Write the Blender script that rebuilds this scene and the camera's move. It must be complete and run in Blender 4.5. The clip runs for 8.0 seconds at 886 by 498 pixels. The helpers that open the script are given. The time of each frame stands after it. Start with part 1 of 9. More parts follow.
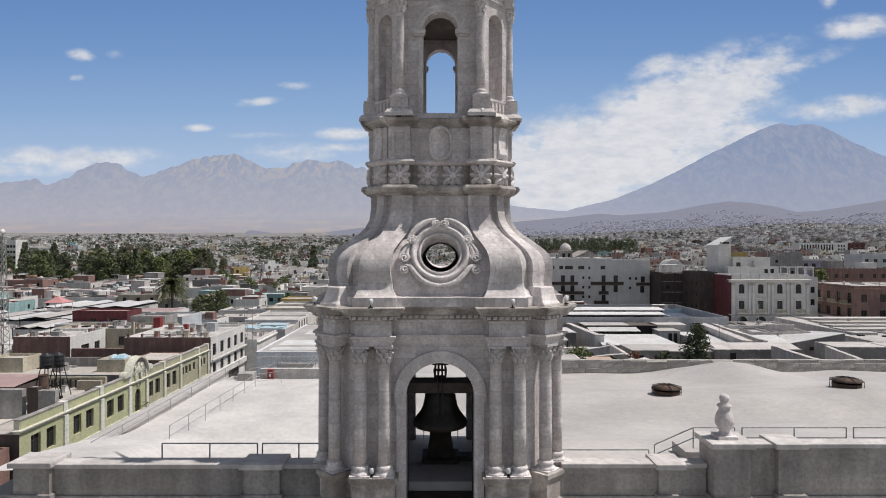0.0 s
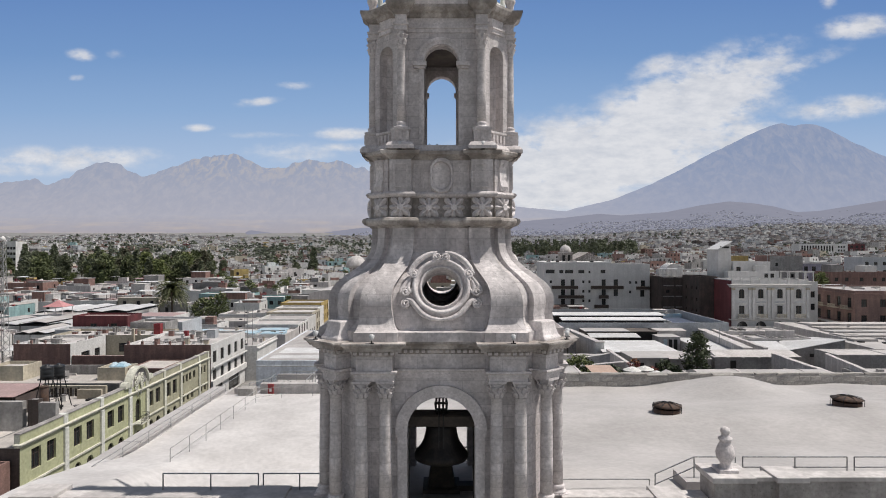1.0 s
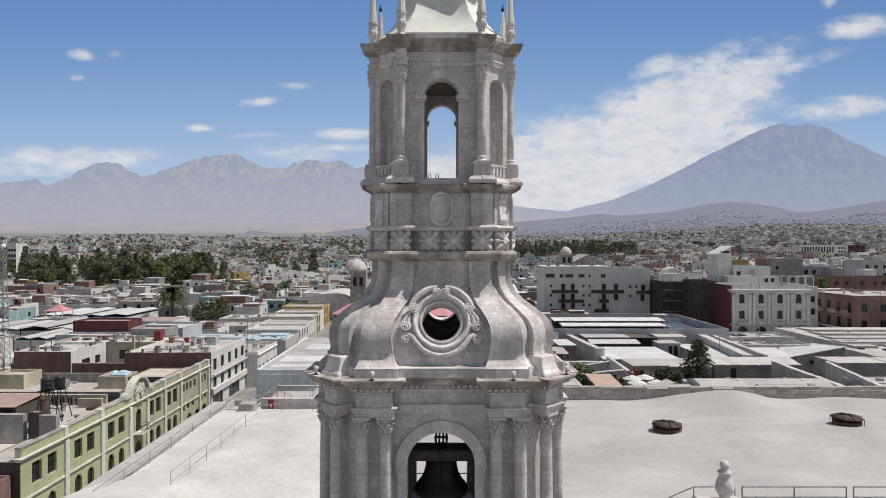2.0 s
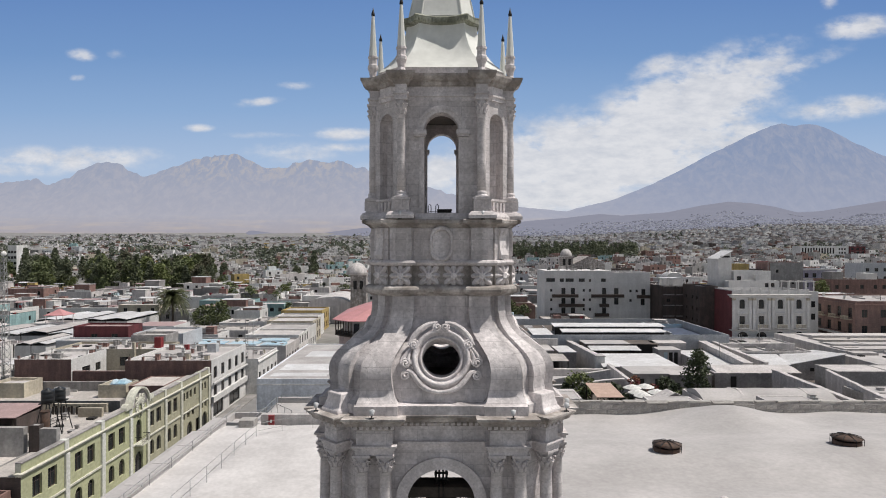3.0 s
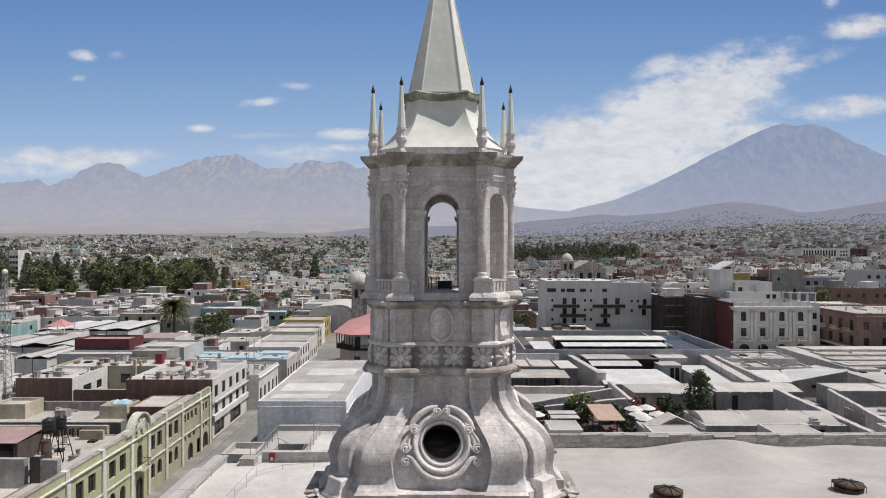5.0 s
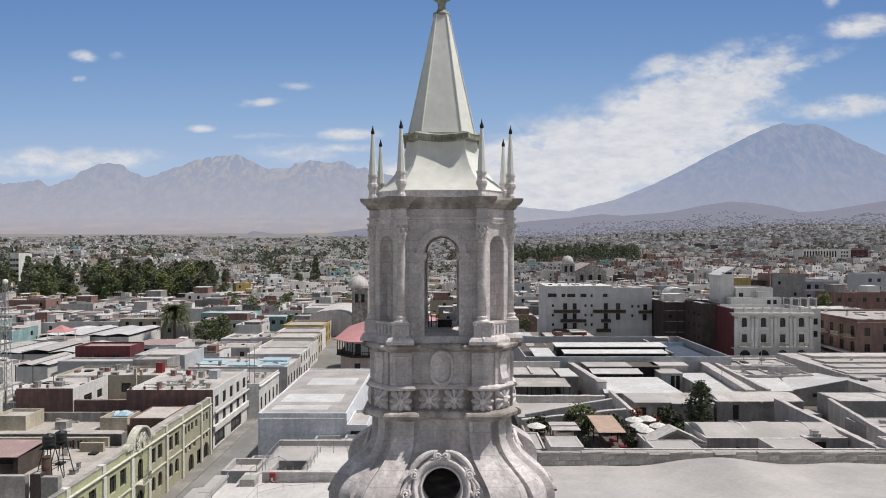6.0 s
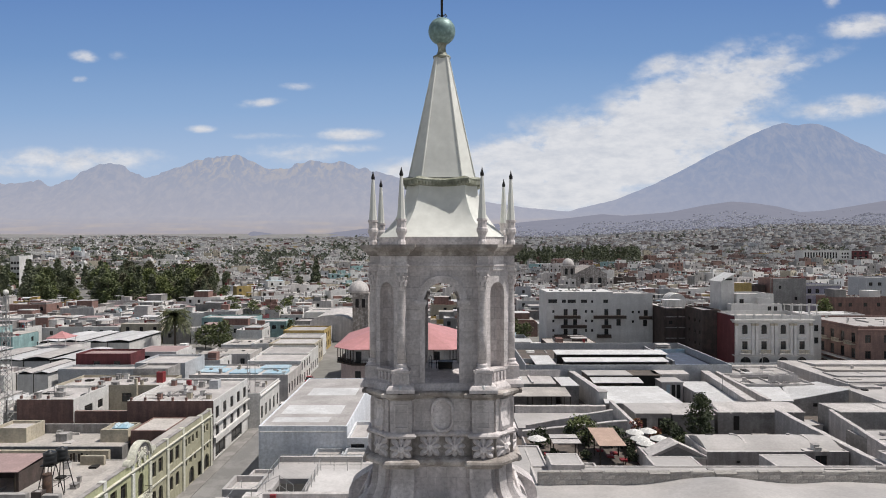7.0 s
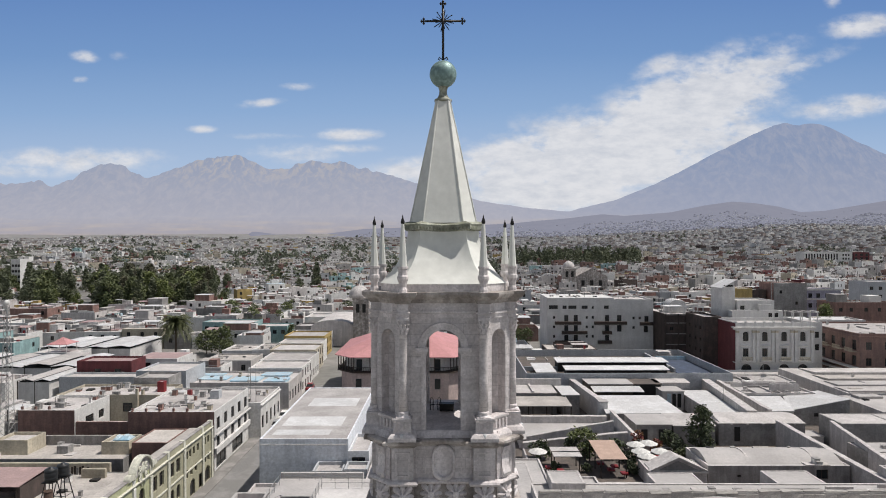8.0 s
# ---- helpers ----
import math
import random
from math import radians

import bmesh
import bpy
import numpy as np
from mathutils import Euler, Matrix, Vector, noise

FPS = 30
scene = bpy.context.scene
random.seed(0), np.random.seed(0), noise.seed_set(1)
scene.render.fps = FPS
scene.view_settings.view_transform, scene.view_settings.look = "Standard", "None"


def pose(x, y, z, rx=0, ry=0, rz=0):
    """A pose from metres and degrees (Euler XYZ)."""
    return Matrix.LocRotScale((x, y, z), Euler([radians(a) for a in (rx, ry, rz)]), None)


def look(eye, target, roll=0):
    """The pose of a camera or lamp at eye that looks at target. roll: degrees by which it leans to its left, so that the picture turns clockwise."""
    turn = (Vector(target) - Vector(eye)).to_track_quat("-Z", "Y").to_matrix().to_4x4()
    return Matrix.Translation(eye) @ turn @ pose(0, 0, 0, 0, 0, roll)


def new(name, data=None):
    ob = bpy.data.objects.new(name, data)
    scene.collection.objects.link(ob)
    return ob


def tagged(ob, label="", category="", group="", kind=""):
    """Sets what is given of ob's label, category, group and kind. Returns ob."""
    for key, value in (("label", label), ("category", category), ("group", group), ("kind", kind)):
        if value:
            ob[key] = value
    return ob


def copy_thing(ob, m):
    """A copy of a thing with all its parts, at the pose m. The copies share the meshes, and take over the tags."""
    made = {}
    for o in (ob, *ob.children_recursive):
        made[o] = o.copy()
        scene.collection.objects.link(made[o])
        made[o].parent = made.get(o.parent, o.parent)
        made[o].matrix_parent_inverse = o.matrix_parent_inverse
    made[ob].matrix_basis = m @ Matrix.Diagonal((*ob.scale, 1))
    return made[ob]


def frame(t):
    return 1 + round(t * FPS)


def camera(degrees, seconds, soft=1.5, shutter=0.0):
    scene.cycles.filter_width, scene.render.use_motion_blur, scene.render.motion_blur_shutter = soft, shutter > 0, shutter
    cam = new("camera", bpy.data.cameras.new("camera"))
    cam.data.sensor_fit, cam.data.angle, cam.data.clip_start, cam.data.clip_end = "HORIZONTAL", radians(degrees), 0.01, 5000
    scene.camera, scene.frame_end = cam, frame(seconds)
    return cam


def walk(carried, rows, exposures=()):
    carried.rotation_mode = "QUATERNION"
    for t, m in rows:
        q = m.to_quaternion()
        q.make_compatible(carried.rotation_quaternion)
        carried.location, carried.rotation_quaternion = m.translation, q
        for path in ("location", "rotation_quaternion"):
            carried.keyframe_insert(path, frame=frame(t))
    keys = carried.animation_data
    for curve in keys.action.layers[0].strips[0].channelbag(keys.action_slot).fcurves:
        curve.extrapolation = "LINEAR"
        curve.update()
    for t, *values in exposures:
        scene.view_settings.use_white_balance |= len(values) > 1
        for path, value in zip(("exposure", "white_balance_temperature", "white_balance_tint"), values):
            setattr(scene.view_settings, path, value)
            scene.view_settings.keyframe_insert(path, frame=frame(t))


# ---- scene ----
# camera: rises straight up beside the tower
cam = camera(70.5, 8.0, soft=1.0)
METRES, EYE = 12.0, 23.6
ROWS = [
    (0.0, 0.0, 0.0, 0.0, 0.0, 0.0, -0.0),
    (0.5, -0.0014, 0.0001, 0.05, -0.0, -0.0, 0.0),
    (1.0, -0.003, -0.0006, 0.1009, 0.0, -0.01, -0.01),
    (1.5, -0.0029, -0.003, 0.1531, 0.01, -0.01, -0.01),
    (3.0, -0.0015, -0.0059, 0.315, 0.05, -0.03, -0.03),
    (3.5, -0.0034, -0.0026, 0.3754, 0.07, -0.03, -0.04),
    (4.0, -0.0024, 0.0003, 0.4395, 0.1, -0.04, -0.04),
    (4.5, -0.0003, 0.0, 0.5035, 0.13, -0.04, -0.04),
    (6.0, 0.0031, 0.005, 0.7035, 0.2, -0.06, 0.06),
    (6.5, 0.0044, 0.0065, 0.7755, 0.22, -0.06, 0.07),
    (7.0, 0.0035, 0.0062, 0.8509, 0.24, -0.07, 0.09),
    (7.5, 0.0024, 0.006, 0.9227, 0.26, -0.07, 0.09),
    (8.0, 0.0012, 0.0054, 0.9995, 0.29, -0.08, 0.1),
]
walk(cam, [(t, pose(METRES * x, METRES * y, EYE + METRES * z, 90 + pitch, roll, yaw)) for t, x, y, z, yaw, pitch, roll in ROWS])

# light: high sun from the side, clear sky
SUN_EL, SUN_AZ = 62.0, 90.0  # azimuth from +y towards +x
w = bpy.data.worlds.new("sky")
scene.world = w
w.use_nodes = True
nt = w.node_tree
sky = nt.nodes.new("ShaderNodeTexSky")
sky.sky_type = "NISHITA"
sky.sun_disc = False
sky.sun_elevation, sky.sun_rotation = radians(SUN_EL), radians(SUN_AZ)
sky.altitude = 2300
hs = nt.nodes.new("ShaderNodeHueSaturation")
hs.inputs["Saturation"].default_value = 0.42
nt.links.new(sky.outputs[0], hs.inputs["Color"])
nt.links.new(hs.outputs[0], nt.nodes["Background"].inputs[0])
nt.nodes["Background"].inputs[1].default_value = 0.088
sl = bpy.data.lights.new("sun", "SUN")
sl.energy, sl.angle, sl.color = 4.2, radians(0.5), (1.0, 0.945, 0.885)
so = new("sun", sl)
to_sun = Vector((math.cos(radians(SUN_EL)) * math.sin(radians(SUN_AZ)), math.cos(radians(SUN_EL)) * math.cos(radians(SUN_AZ)), math.sin(radians(SUN_EL))))
so.matrix_basis = look((60, 0, 90), Vector((60, 0, 90)) - to_sun)


# ---------------------------------------------------------------- materials
def surface(name, colour, second=None, rough=0.85, grain=6.0, patch=0.5, bump=0.15, streak=0.0, joints=None, vary=0.0, metal=0.0, island=False, mix=0.5, joint_dark=0.72, speck=0.2, pits=0.0):
    """A weathered surface: fine grain, larger patches, optional run-off streaks, ashlar joints and a shift from piece to piece."""
    m = bpy.data.materials.new(name)
    m.use_nodes = True
    t = m.node_tree
    N, L = t.nodes.new, t.links.new
    bsdf = t.nodes["Principled BSDF"]
    bsdf.inputs["Roughness"].default_value = rough
    bsdf.inputs["Metallic"].default_value = metal
    co = N("ShaderNodeTexCoord")
    second = second or tuple(c * 0.72 for c in colour)
    big = N("ShaderNodeTexNoise")
    big.inputs["Scale"].default_value = patch
    big.inputs["Detail"].default_value = 6
    big.inputs["Roughness"].default_value = 0.65
    L(co.outputs["Object"], big.inputs["Vector"])
    ramp = N("ShaderNodeValToRGB")
    ramp.color_ramp.elements[0].position, ramp.color_ramp.elements[0].color = 0.62 - 0.3 * mix, (*second, 1)
    ramp.color_ramp.elements[1].position, ramp.color_ramp.elements[1].color = 0.62, (*colour, 1)
    L(big.outputs["Fac"], ramp.inputs["Fac"])
    fine = N("ShaderNodeTexNoise")
    fine.inputs["Scale"].default_value = grain
    fine.inputs["Detail"].default_value = 5
    L(co.outputs["Object"], fine.inputs["Vector"])
    fr = N("ShaderNodeMapRange")
    fr.inputs["From Min"].default_value, fr.inputs["From Max"].default_value = 0.3, 0.7
    fr.inputs["To Min"].default_value, fr.inputs["To Max"].default_value = 1 - speck, 1 + speck * 0.5
    L(fine.outputs["Fac"], fr.inputs["Value"])
    val = fr.outputs["Result"]
    if streak:
        mp = N("ShaderNodeMapping")
        mp.inputs["Scale"].default_value = (1.3, 1.3, 0.14)
        L(co.outputs["Object"], mp.inputs["Vector"])
        sn = N("ShaderNodeTexNoise")
        sn.inputs["Scale"].default_value = 1.0
        sn.inputs["Detail"].default_value = 6
        L(mp.outputs[0], sn.inputs["Vector"])
        sr = N("ShaderNodeMapRange")
        sr.inputs["From Min"].default_value, sr.inputs["From Max"].default_value = 0.38, 0.62
        sr.inputs["To Min"].default_value, sr.inputs["To Max"].default_value = 1 - streak, 1.0
        L(sn.outputs["Fac"], sr.inputs["Value"])
        mu = N("ShaderNodeMath")
        mu.operation = "MULTIPLY"
        L(val, mu.inputs[0]), L(sr.outputs["Result"], mu.inputs[1])
        val = mu.outputs[0]
    if vary:
        rnd = N("ShaderNodeNewGeometry").outputs["Random Per Island"] if island else N("ShaderNodeObjectInfo").outputs["Random"]
        vr = N("ShaderNodeMapRange")
        vr.inputs["To Min"].default_value, vr.inputs["To Max"].default_value = 1 - vary, 1 + vary * 0.6
        L(rnd, vr.inputs["Value"])
        mu = N("ShaderNodeMath")
        mu.operation = "MULTIPLY"
        L(val, mu.inputs[0]), L(vr.outputs["Result"], mu.inputs[1])
        val = mu.outputs[0]
    height = fine.outputs["Fac"]
    if pits:
        pn = N("ShaderNodeTexNoise")
        pn.inputs["Scale"].default_value, pn.inputs["Detail"].default_value = 17.0, 3
        L(co.outputs["Object"], pn.inputs["Vector"])
        pm = N("ShaderNodeMapRange")
        pm.inputs["From Min"].default_value, pm.inputs["From Max"].default_value = 0.6, 0.7
        pm.inputs["To Min"].default_value, pm.inputs["To Max"].default_value = 1.0, 1 - pits
        L(pn.outputs["Fac"], pm.inputs["Value"])
        mu = N("ShaderNodeMath")
        mu.operation = "MULTIPLY"
        L(val, mu.inputs[0]), L(pm.outputs["Result"], mu.inputs[1])
        val = mu.outputs[0]
        mu = N("ShaderNodeMath")
        mu.operation = "MULTIPLY"
        L(height, mu.inputs[0]), L(pm.outputs["Result"], mu.inputs[1])
        height = mu.outputs[0]
    if joints:
        sep = N("ShaderNodeSeparateXYZ")
        L(co.outputs["Object"], sep.inputs[0])
        add = N("ShaderNodeMath")
        L(sep.outputs[0], add.inputs[0]), L(sep.outputs[1], add.inputs[1])
        comb = N("ShaderNodeCombineXYZ")
        L(add.outputs[0], comb.inputs[0]), L(sep.outputs[2], comb.inputs[1])
        br = N("ShaderNodeTexBrick")
        br.inputs["Scale"].default_value = 1.0
        br.inputs["Brick Width"].default_value, br.inputs["Row Height"].default_value = joints
        br.inputs["Mortar Size"].default_value = 0.012 if joints[1] > 0.2 else 0.006
        br.inputs["Mortar Smooth"].default_value = 0.4
        br.inputs["Color1"].default_value, br.inputs["Color2"].default_value = (1, 1, 1, 1), (0.86, 0.86, 0.85, 1)
        br.inputs["Mortar"].default_value = (joint_dark, joint_dark, joint_dark, 1)
        L(comb.outputs[0], br.inputs["Vector"])
        mu = N("ShaderNodeMath")
        mu.operation = "MULTIPLY"
        L(val, mu.inputs[0]), L(br.outputs["Color"], mu.inputs[1])
        val = mu.outputs[0]
        ad = N("ShaderNodeMath")
        L(height, ad.inputs[0]), L(br.outputs["Color"], ad.inputs[1])
        height = ad.outputs[0]
    hsv = N("ShaderNodeHueSaturation")
    L(ramp.outputs[0], hsv.inputs["Color"]), L(val, hsv.inputs["Value"])
    L(hsv.outputs[0], bsdf.inputs["Base Color"])
    if bump:
        bp = N("ShaderNodeBump")
        bp.inputs["Strength"].default_value = bump
        bp.inputs["Distance"].default_value = 0.03
        L(height, bp.inputs["Height"])
        L(bp.outputs[0], bsdf.inputs["Normal"])
    return m


STONE = surface("white_volcanic_ashlar", (0.80, 0.75, 0.742), (0.665, 0.617, 0.608), grain=9, patch=1.6, bump=0.45, streak=0.16, joints=(0.8, 0.42), joint_dark=0.74, pits=0.18)
CARVED = surface("carved_volcanic_stone", (0.80, 0.75, 0.742), (0.655, 0.607, 0.60), grain=11, patch=1.6, bump=0.45, streak=0.18, pits=0.18)
BULB = surface("weathered_bulb_ashlar", (0.82, 0.77, 0.76), (0.645, 0.60, 0.595), grain=7, patch=1.3, bump=0.5, streak=0.28, joints=(0.75, 0.4), joint_dark=0.76, pits=0.18)
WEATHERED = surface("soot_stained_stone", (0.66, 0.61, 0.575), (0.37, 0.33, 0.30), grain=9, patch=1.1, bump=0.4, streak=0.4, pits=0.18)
PARAPET = surface("stained_parapet_stone", (0.47, 0.445, 0.425), (0.37, 0.345, 0.33), grain=7, patch=0.5, bump=0.35, streak=0.3, joints=(1.3, 0.55), joint_dark=0.88, pits=0.3)
LIMEFRESH = surface("fresh_limewash", (0.61, 0.588, 0.575), (0.48, 0.46, 0.45), grain=3.5, patch=0.22, bump=0.2, mix=0.8, speck=0.1)
LIME = surface("limewashed_roof", (0.475, 0.452, 0.44), (0.37, 0.352, 0.342), grain=3.5, patch=0.16, bump=0.2, mix=0.8, speck=0.1)
LIME_WALL = surface("limewashed_wall", (0.65, 0.615, 0.597), (0.53, 0.50, 0.485), grain=4, patch=0.5, bump=0.25, streak=0.2, speck=0.14)
RUBBLE = surface("rough_block", (0.50, 0.475, 0.445), (0.38, 0.36, 0.335), grain=7, patch=1.5, bump=0.5, vary=0.18)
MORTAR = surface("mortar", (0.46, 0.44, 0.415), grain=6, patch=0.8)
SHEET = surface("painted_spire_sheet", (0.75, 0.755, 0.71), (0.69, 0.695, 0.65), rough=0.5, grain=3, patch=0.9, bump=0.05, streak=0.06, speck=0.08)
COLLAR = surface("lichened_collar", (0.50, 0.51, 0.42), (0.26, 0.27, 0.20), rough=0.7, grain=9, patch=2.5, bump=0.2, streak=0.45)
VERDI = surface("verdigris_copper", (0.30, 0.42, 0.40), (0.19, 0.29, 0.28), rough=0.5, grain=8, patch=2.0, bump=0.08, metal=0.3)
IRON = surface("dark_wrought_iron", (0.035, 0.033, 0.032), rough=0.5, grain=30, patch=4, bump=0.05, metal=0.6)
BRONZE = surface("dark_bell_bronze", (0.034, 0.028, 0.024), (0.02, 0.018, 0.017), rough=0.5, grain=14, patch=2, bump=0.1, metal=0.7)
# timber, and the near-black tone that holds the belfry's interior shade
TIMBER = surface("dark_timber_and_shade", (0.06, 0.045, 0.035), (0.035, 0.028, 0.022), rough=0.8, grain=14, patch=2, bump=0.3)
STEEL = surface("galvanised_rail", (0.46, 0.46, 0.45), rough=0.45, grain=20, patch=3, bump=0.03, metal=0.5)
LAMPWHITE = surface("white_lamp_housing", (0.78, 0.79, 0.80), rough=0.35, grain=30, patch=5, bump=0)
RUST = surface("rusted_steel", (0.13, 0.075, 0.05), (0.07, 0.045, 0.035), rough=0.8, grain=14, patch=3, bump=0.2)
GREEN = surface("pale_green_plaster", (0.50, 0.51, 0.315), (0.44, 0.45, 0.28), grain=3, patch=0.25, bump=0.1, streak=0.08)
OLIVE = surface("olive_beige_plaster", (0.44, 0.42, 0.30), (0.38, 0.365, 0.262), grain=3, patch=0.25, bump=0.1, streak=0.08)
GREENTRIM = surface("pale_cream_green_trim", (0.70, 0.69, 0.59), (0.60, 0.59, 0.50), grain=4, patch=0.5, bump=0.1, streak=0.12)
PALETRIM = surface("white_painted_trim", (0.76, 0.76, 0.71), (0.68, 0.68, 0.63), grain=4, patch=0.5, bump=0.1, streak=0.1)
WHITE = surface("white_plaster", (0.80, 0.79, 0.77), (0.70, 0.685, 0.66), grain=3, patch=0.3, bump=0.1, streak=0.1, vary=0.12)
CREAM = surface("cream_plaster", (0.60, 0.54, 0.42), (0.48, 0.43, 0.34), grain=3, patch=0.3, bump=0.1, streak=0.12, vary=0.15)
OCHRE = surface("ochre_plaster", (0.55, 0.40, 0.14), (0.45, 0.33, 0.13), grain=3, patch=0.3, bump=0.1, streak=0.2)
GREY = surface("grey_cement_render", (0.39, 0.375, 0.36), (0.28, 0.27, 0.26), grain=3, patch=0.35, bump=0.2, streak=0.16, vary=0.25)
BLUEGREY = surface("blue_grey_paint", (0.50, 0.515, 0.535), (0.43, 0.445, 0.465), grain=3, patch=0.3, bump=0.05, streak=0.08)
DARKBRICK = surface("dark_brown_brick", (0.12, 0.088, 0.078), (0.085, 0.066, 0.06), grain=5, patch=0.5, bump=0.3, streak=0.25, joints=(0.24, 0.085), joint_dark=0.8, vary=0.12)
OFFWHITE = surface("greyed_white_plaster", (0.70, 0.69, 0.675), (0.61, 0.60, 0.585), grain=3, patch=0.3, bump=0.1, streak=0.08, speck=0.1)
PALEGREY = surface("pale_grey_paint", (0.70, 0.71, 0.73), (0.64, 0.65, 0.67), grain=3, patch=0.3, bump=0.05, streak=0.04)
BRICK = surface("raw_brown_brick", (0.37, 0.215, 0.18), (0.28, 0.17, 0.145), grain=5, patch=0.5, bump=0.3, streak=0.25, joints=(0.24, 0.085), joint_dark=0.8, vary=0.12)
MAROON = surface("maroon_paint", (0.17, 0.045, 0.05), (0.13, 0.035, 0.04), grain=3, patch=0.3, bump=0.05, streak=0.2)
PINK = surface("dusty_pink_plaster", (0.31, 0.20, 0.17), (0.24, 0.155, 0.135), grain=3, patch=0.3, bump=0.1, streak=0.2)
PALEPINK = surface("pale_pink_plaster", (0.62, 0.50, 0.47), (0.52, 0.42, 0.40), grain=3, patch=0.3, bump=0.1, streak=0.15)
TEAL = surface("turquoise_paint", (0.38, 0.57, 0.57), grain=3, patch=0.3, bump=0.05, streak=0.2)
LILAC = surface("pale_lilac_paint", (0.50, 0.49, 0.60), grain=3, patch=0.3, bump=0.05, streak=0.2)
CEMENT = surface("dusty_cement_roof", (0.55, 0.52, 0.505), (0.40, 0.375, 0.362), grain=3.5, patch=0.28, bump=0.25, mix=0.8, vary=0.16)
DUSTY = surface("dusty_tan_roof", (0.535, 0.495, 0.46), (0.385, 0.358, 0.332), grain=3.5, patch=0.3, bump=0.25, mix=0.8, vary=0.16)
ZINC = surface("pale_corrugated_sheet", (0.71, 0.705, 0.70), (0.59, 0.58, 0.57), rough=0.55, grain=4, patch=0.35, bump=0.1, streak=0.06, vary=0.15)
BLUESHEET = surface("light_blue_sheet", (0.34, 0.55, 0.68), (0.45, 0.55, 0.60), rough=0.5, grain=4, patch=0.35, bump=0.1)
REDTILE = surface("faded_red_sheet_roof", (0.56, 0.27, 0.275), (0.49, 0.235, 0.235), rough=0.7, grain=5, patch=0.4, bump=0.15)
PINKSHEET = surface("faded_pink_sheet", (0.43, 0.30, 0.285), (0.35, 0.25, 0.24), rough=0.7, grain=5, patch=0.5, bump=0.1)
CANVAS = surface("tan_awning_canvas", (0.50, 0.36, 0.29), (0.43, 0.31, 0.25), rough=0.9, grain=8, patch=0.8, bump=0.1)
PALEBLUE = surface("pale_blue_grey_render", (0.80, 0.825, 0.87), (0.73, 0.755, 0.80), grain=3, patch=0.3, bump=0.06, streak=0.12)
MURAL = surface("dark_blue_mural_shade", (0.075, 0.10, 0.16), (0.05, 0.065, 0.10), rough=0.7, grain=4, patch=0.5, bump=0.1)
PARASOL = surface("white_parasol_canvas", (0.80, 0.79, 0.76), rough=0.9, grain=12, patch=2, bump=0.05)
REDPAINT = surface("bright_red_paint", (0.30, 0.03, 0.035), rough=0.5, grain=6, patch=1, bump=0.05)
BLACKTANK = surface("black_plastic", (0.022, 0.024, 0.026), rough=0.45, grain=9, patch=1, bump=0.05)
# Near-black stand-in for shade inside openings and under roofs, also for dark panes.
DARK = surface("dark_opening_shade", (0.03, 0.028, 0.026), grain=5, patch=1, bump=0)
FRAMEWOOD = surface("dark_brown_frame", (0.07, 0.05, 0.04), grain=15, patch=2, bump=0.05)
# Dark brown with the shade of yards, terrace and lantern ceiling put in.
SHADEBROWN = surface("shade_darkened_brown", (0.16, 0.13, 0.11), (0.10, 0.085, 0.075), grain=5, patch=0.5, bump=0.2)
CARPAINT = surface("silver_car_paint", (0.55, 0.56, 0.58), rough=0.3, grain=30, patch=3, bump=0, metal=0.4)
TYRE = surface("black_rubber", (0.02, 0.02, 0.02), rough=0.8, grain=20, patch=4, bump=0)
ASPHALT = surface("street_paving", (0.27, 0.262, 0.255), (0.20, 0.195, 0.19), grain=6, patch=0.2, bump=0.2)
PAVING = surface("stone_pavement", (0.30, 0.285, 0.27), (0.21, 0.20, 0.19), grain=5, patch=0.3, bump=0.2)
SOIL = surface("dusty_city_ground", (0.27, 0.255, 0.24), (0.19, 0.185, 0.17), grain=0.35, patch=0.02, bump=0)
BARK = surface("bark", (0.11, 0.085, 0.065), grain=12, patch=2, bump=0.5)
LEAF = surface("green_leaves", (0.155, 0.18, 0.07), (0.09, 0.11, 0.044), rough=0.7, grain=3, patch=0.7, bump=0, vary=0.26, island=True)
DEEPLEAF = surface("deep_green_leaves", (0.085, 0.105, 0.045), (0.05, 0.066, 0.03), rough=0.7, grain=3, patch=0.7, bump=0, vary=0.26, island=True)
BRIGHTLEAF = surface("fresh_green_leaves", (0.19, 0.22, 0.07), (0.115, 0.14, 0.045), rough=0.75, grain=3, patch=0.3, bump=0, vary=0.26, island=True)
DRYLEAF = surface("dry_olive_leaves", (0.15, 0.145, 0.085), (0.10, 0.098, 0.06), rough=0.75, grain=3, patch=0.3, bump=0, vary=0.26, island=True)
DARKLEAF = surface("dark_pine_leaves", (0.165, 0.185, 0.105), (0.10, 0.115, 0.068), rough=0.75, grain=3, patch=0.3, bump=0, vary=0.26, island=True)
# Far houses and trees: aerial haze is put into these greyed base colours.
FARWALL = surface("hazed_far_wall", (0.62, 0.61, 0.61), (0.44, 0.43, 0.44), grain=0.4, patch=0.01, bump=0, vary=0.5, island=True)
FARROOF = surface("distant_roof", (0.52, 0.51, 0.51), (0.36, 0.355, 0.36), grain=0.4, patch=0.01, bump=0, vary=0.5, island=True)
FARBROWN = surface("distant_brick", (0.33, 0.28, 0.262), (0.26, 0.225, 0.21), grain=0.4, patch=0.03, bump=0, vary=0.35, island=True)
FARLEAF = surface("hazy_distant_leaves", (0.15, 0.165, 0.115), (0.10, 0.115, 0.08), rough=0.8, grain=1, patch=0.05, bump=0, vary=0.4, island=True)
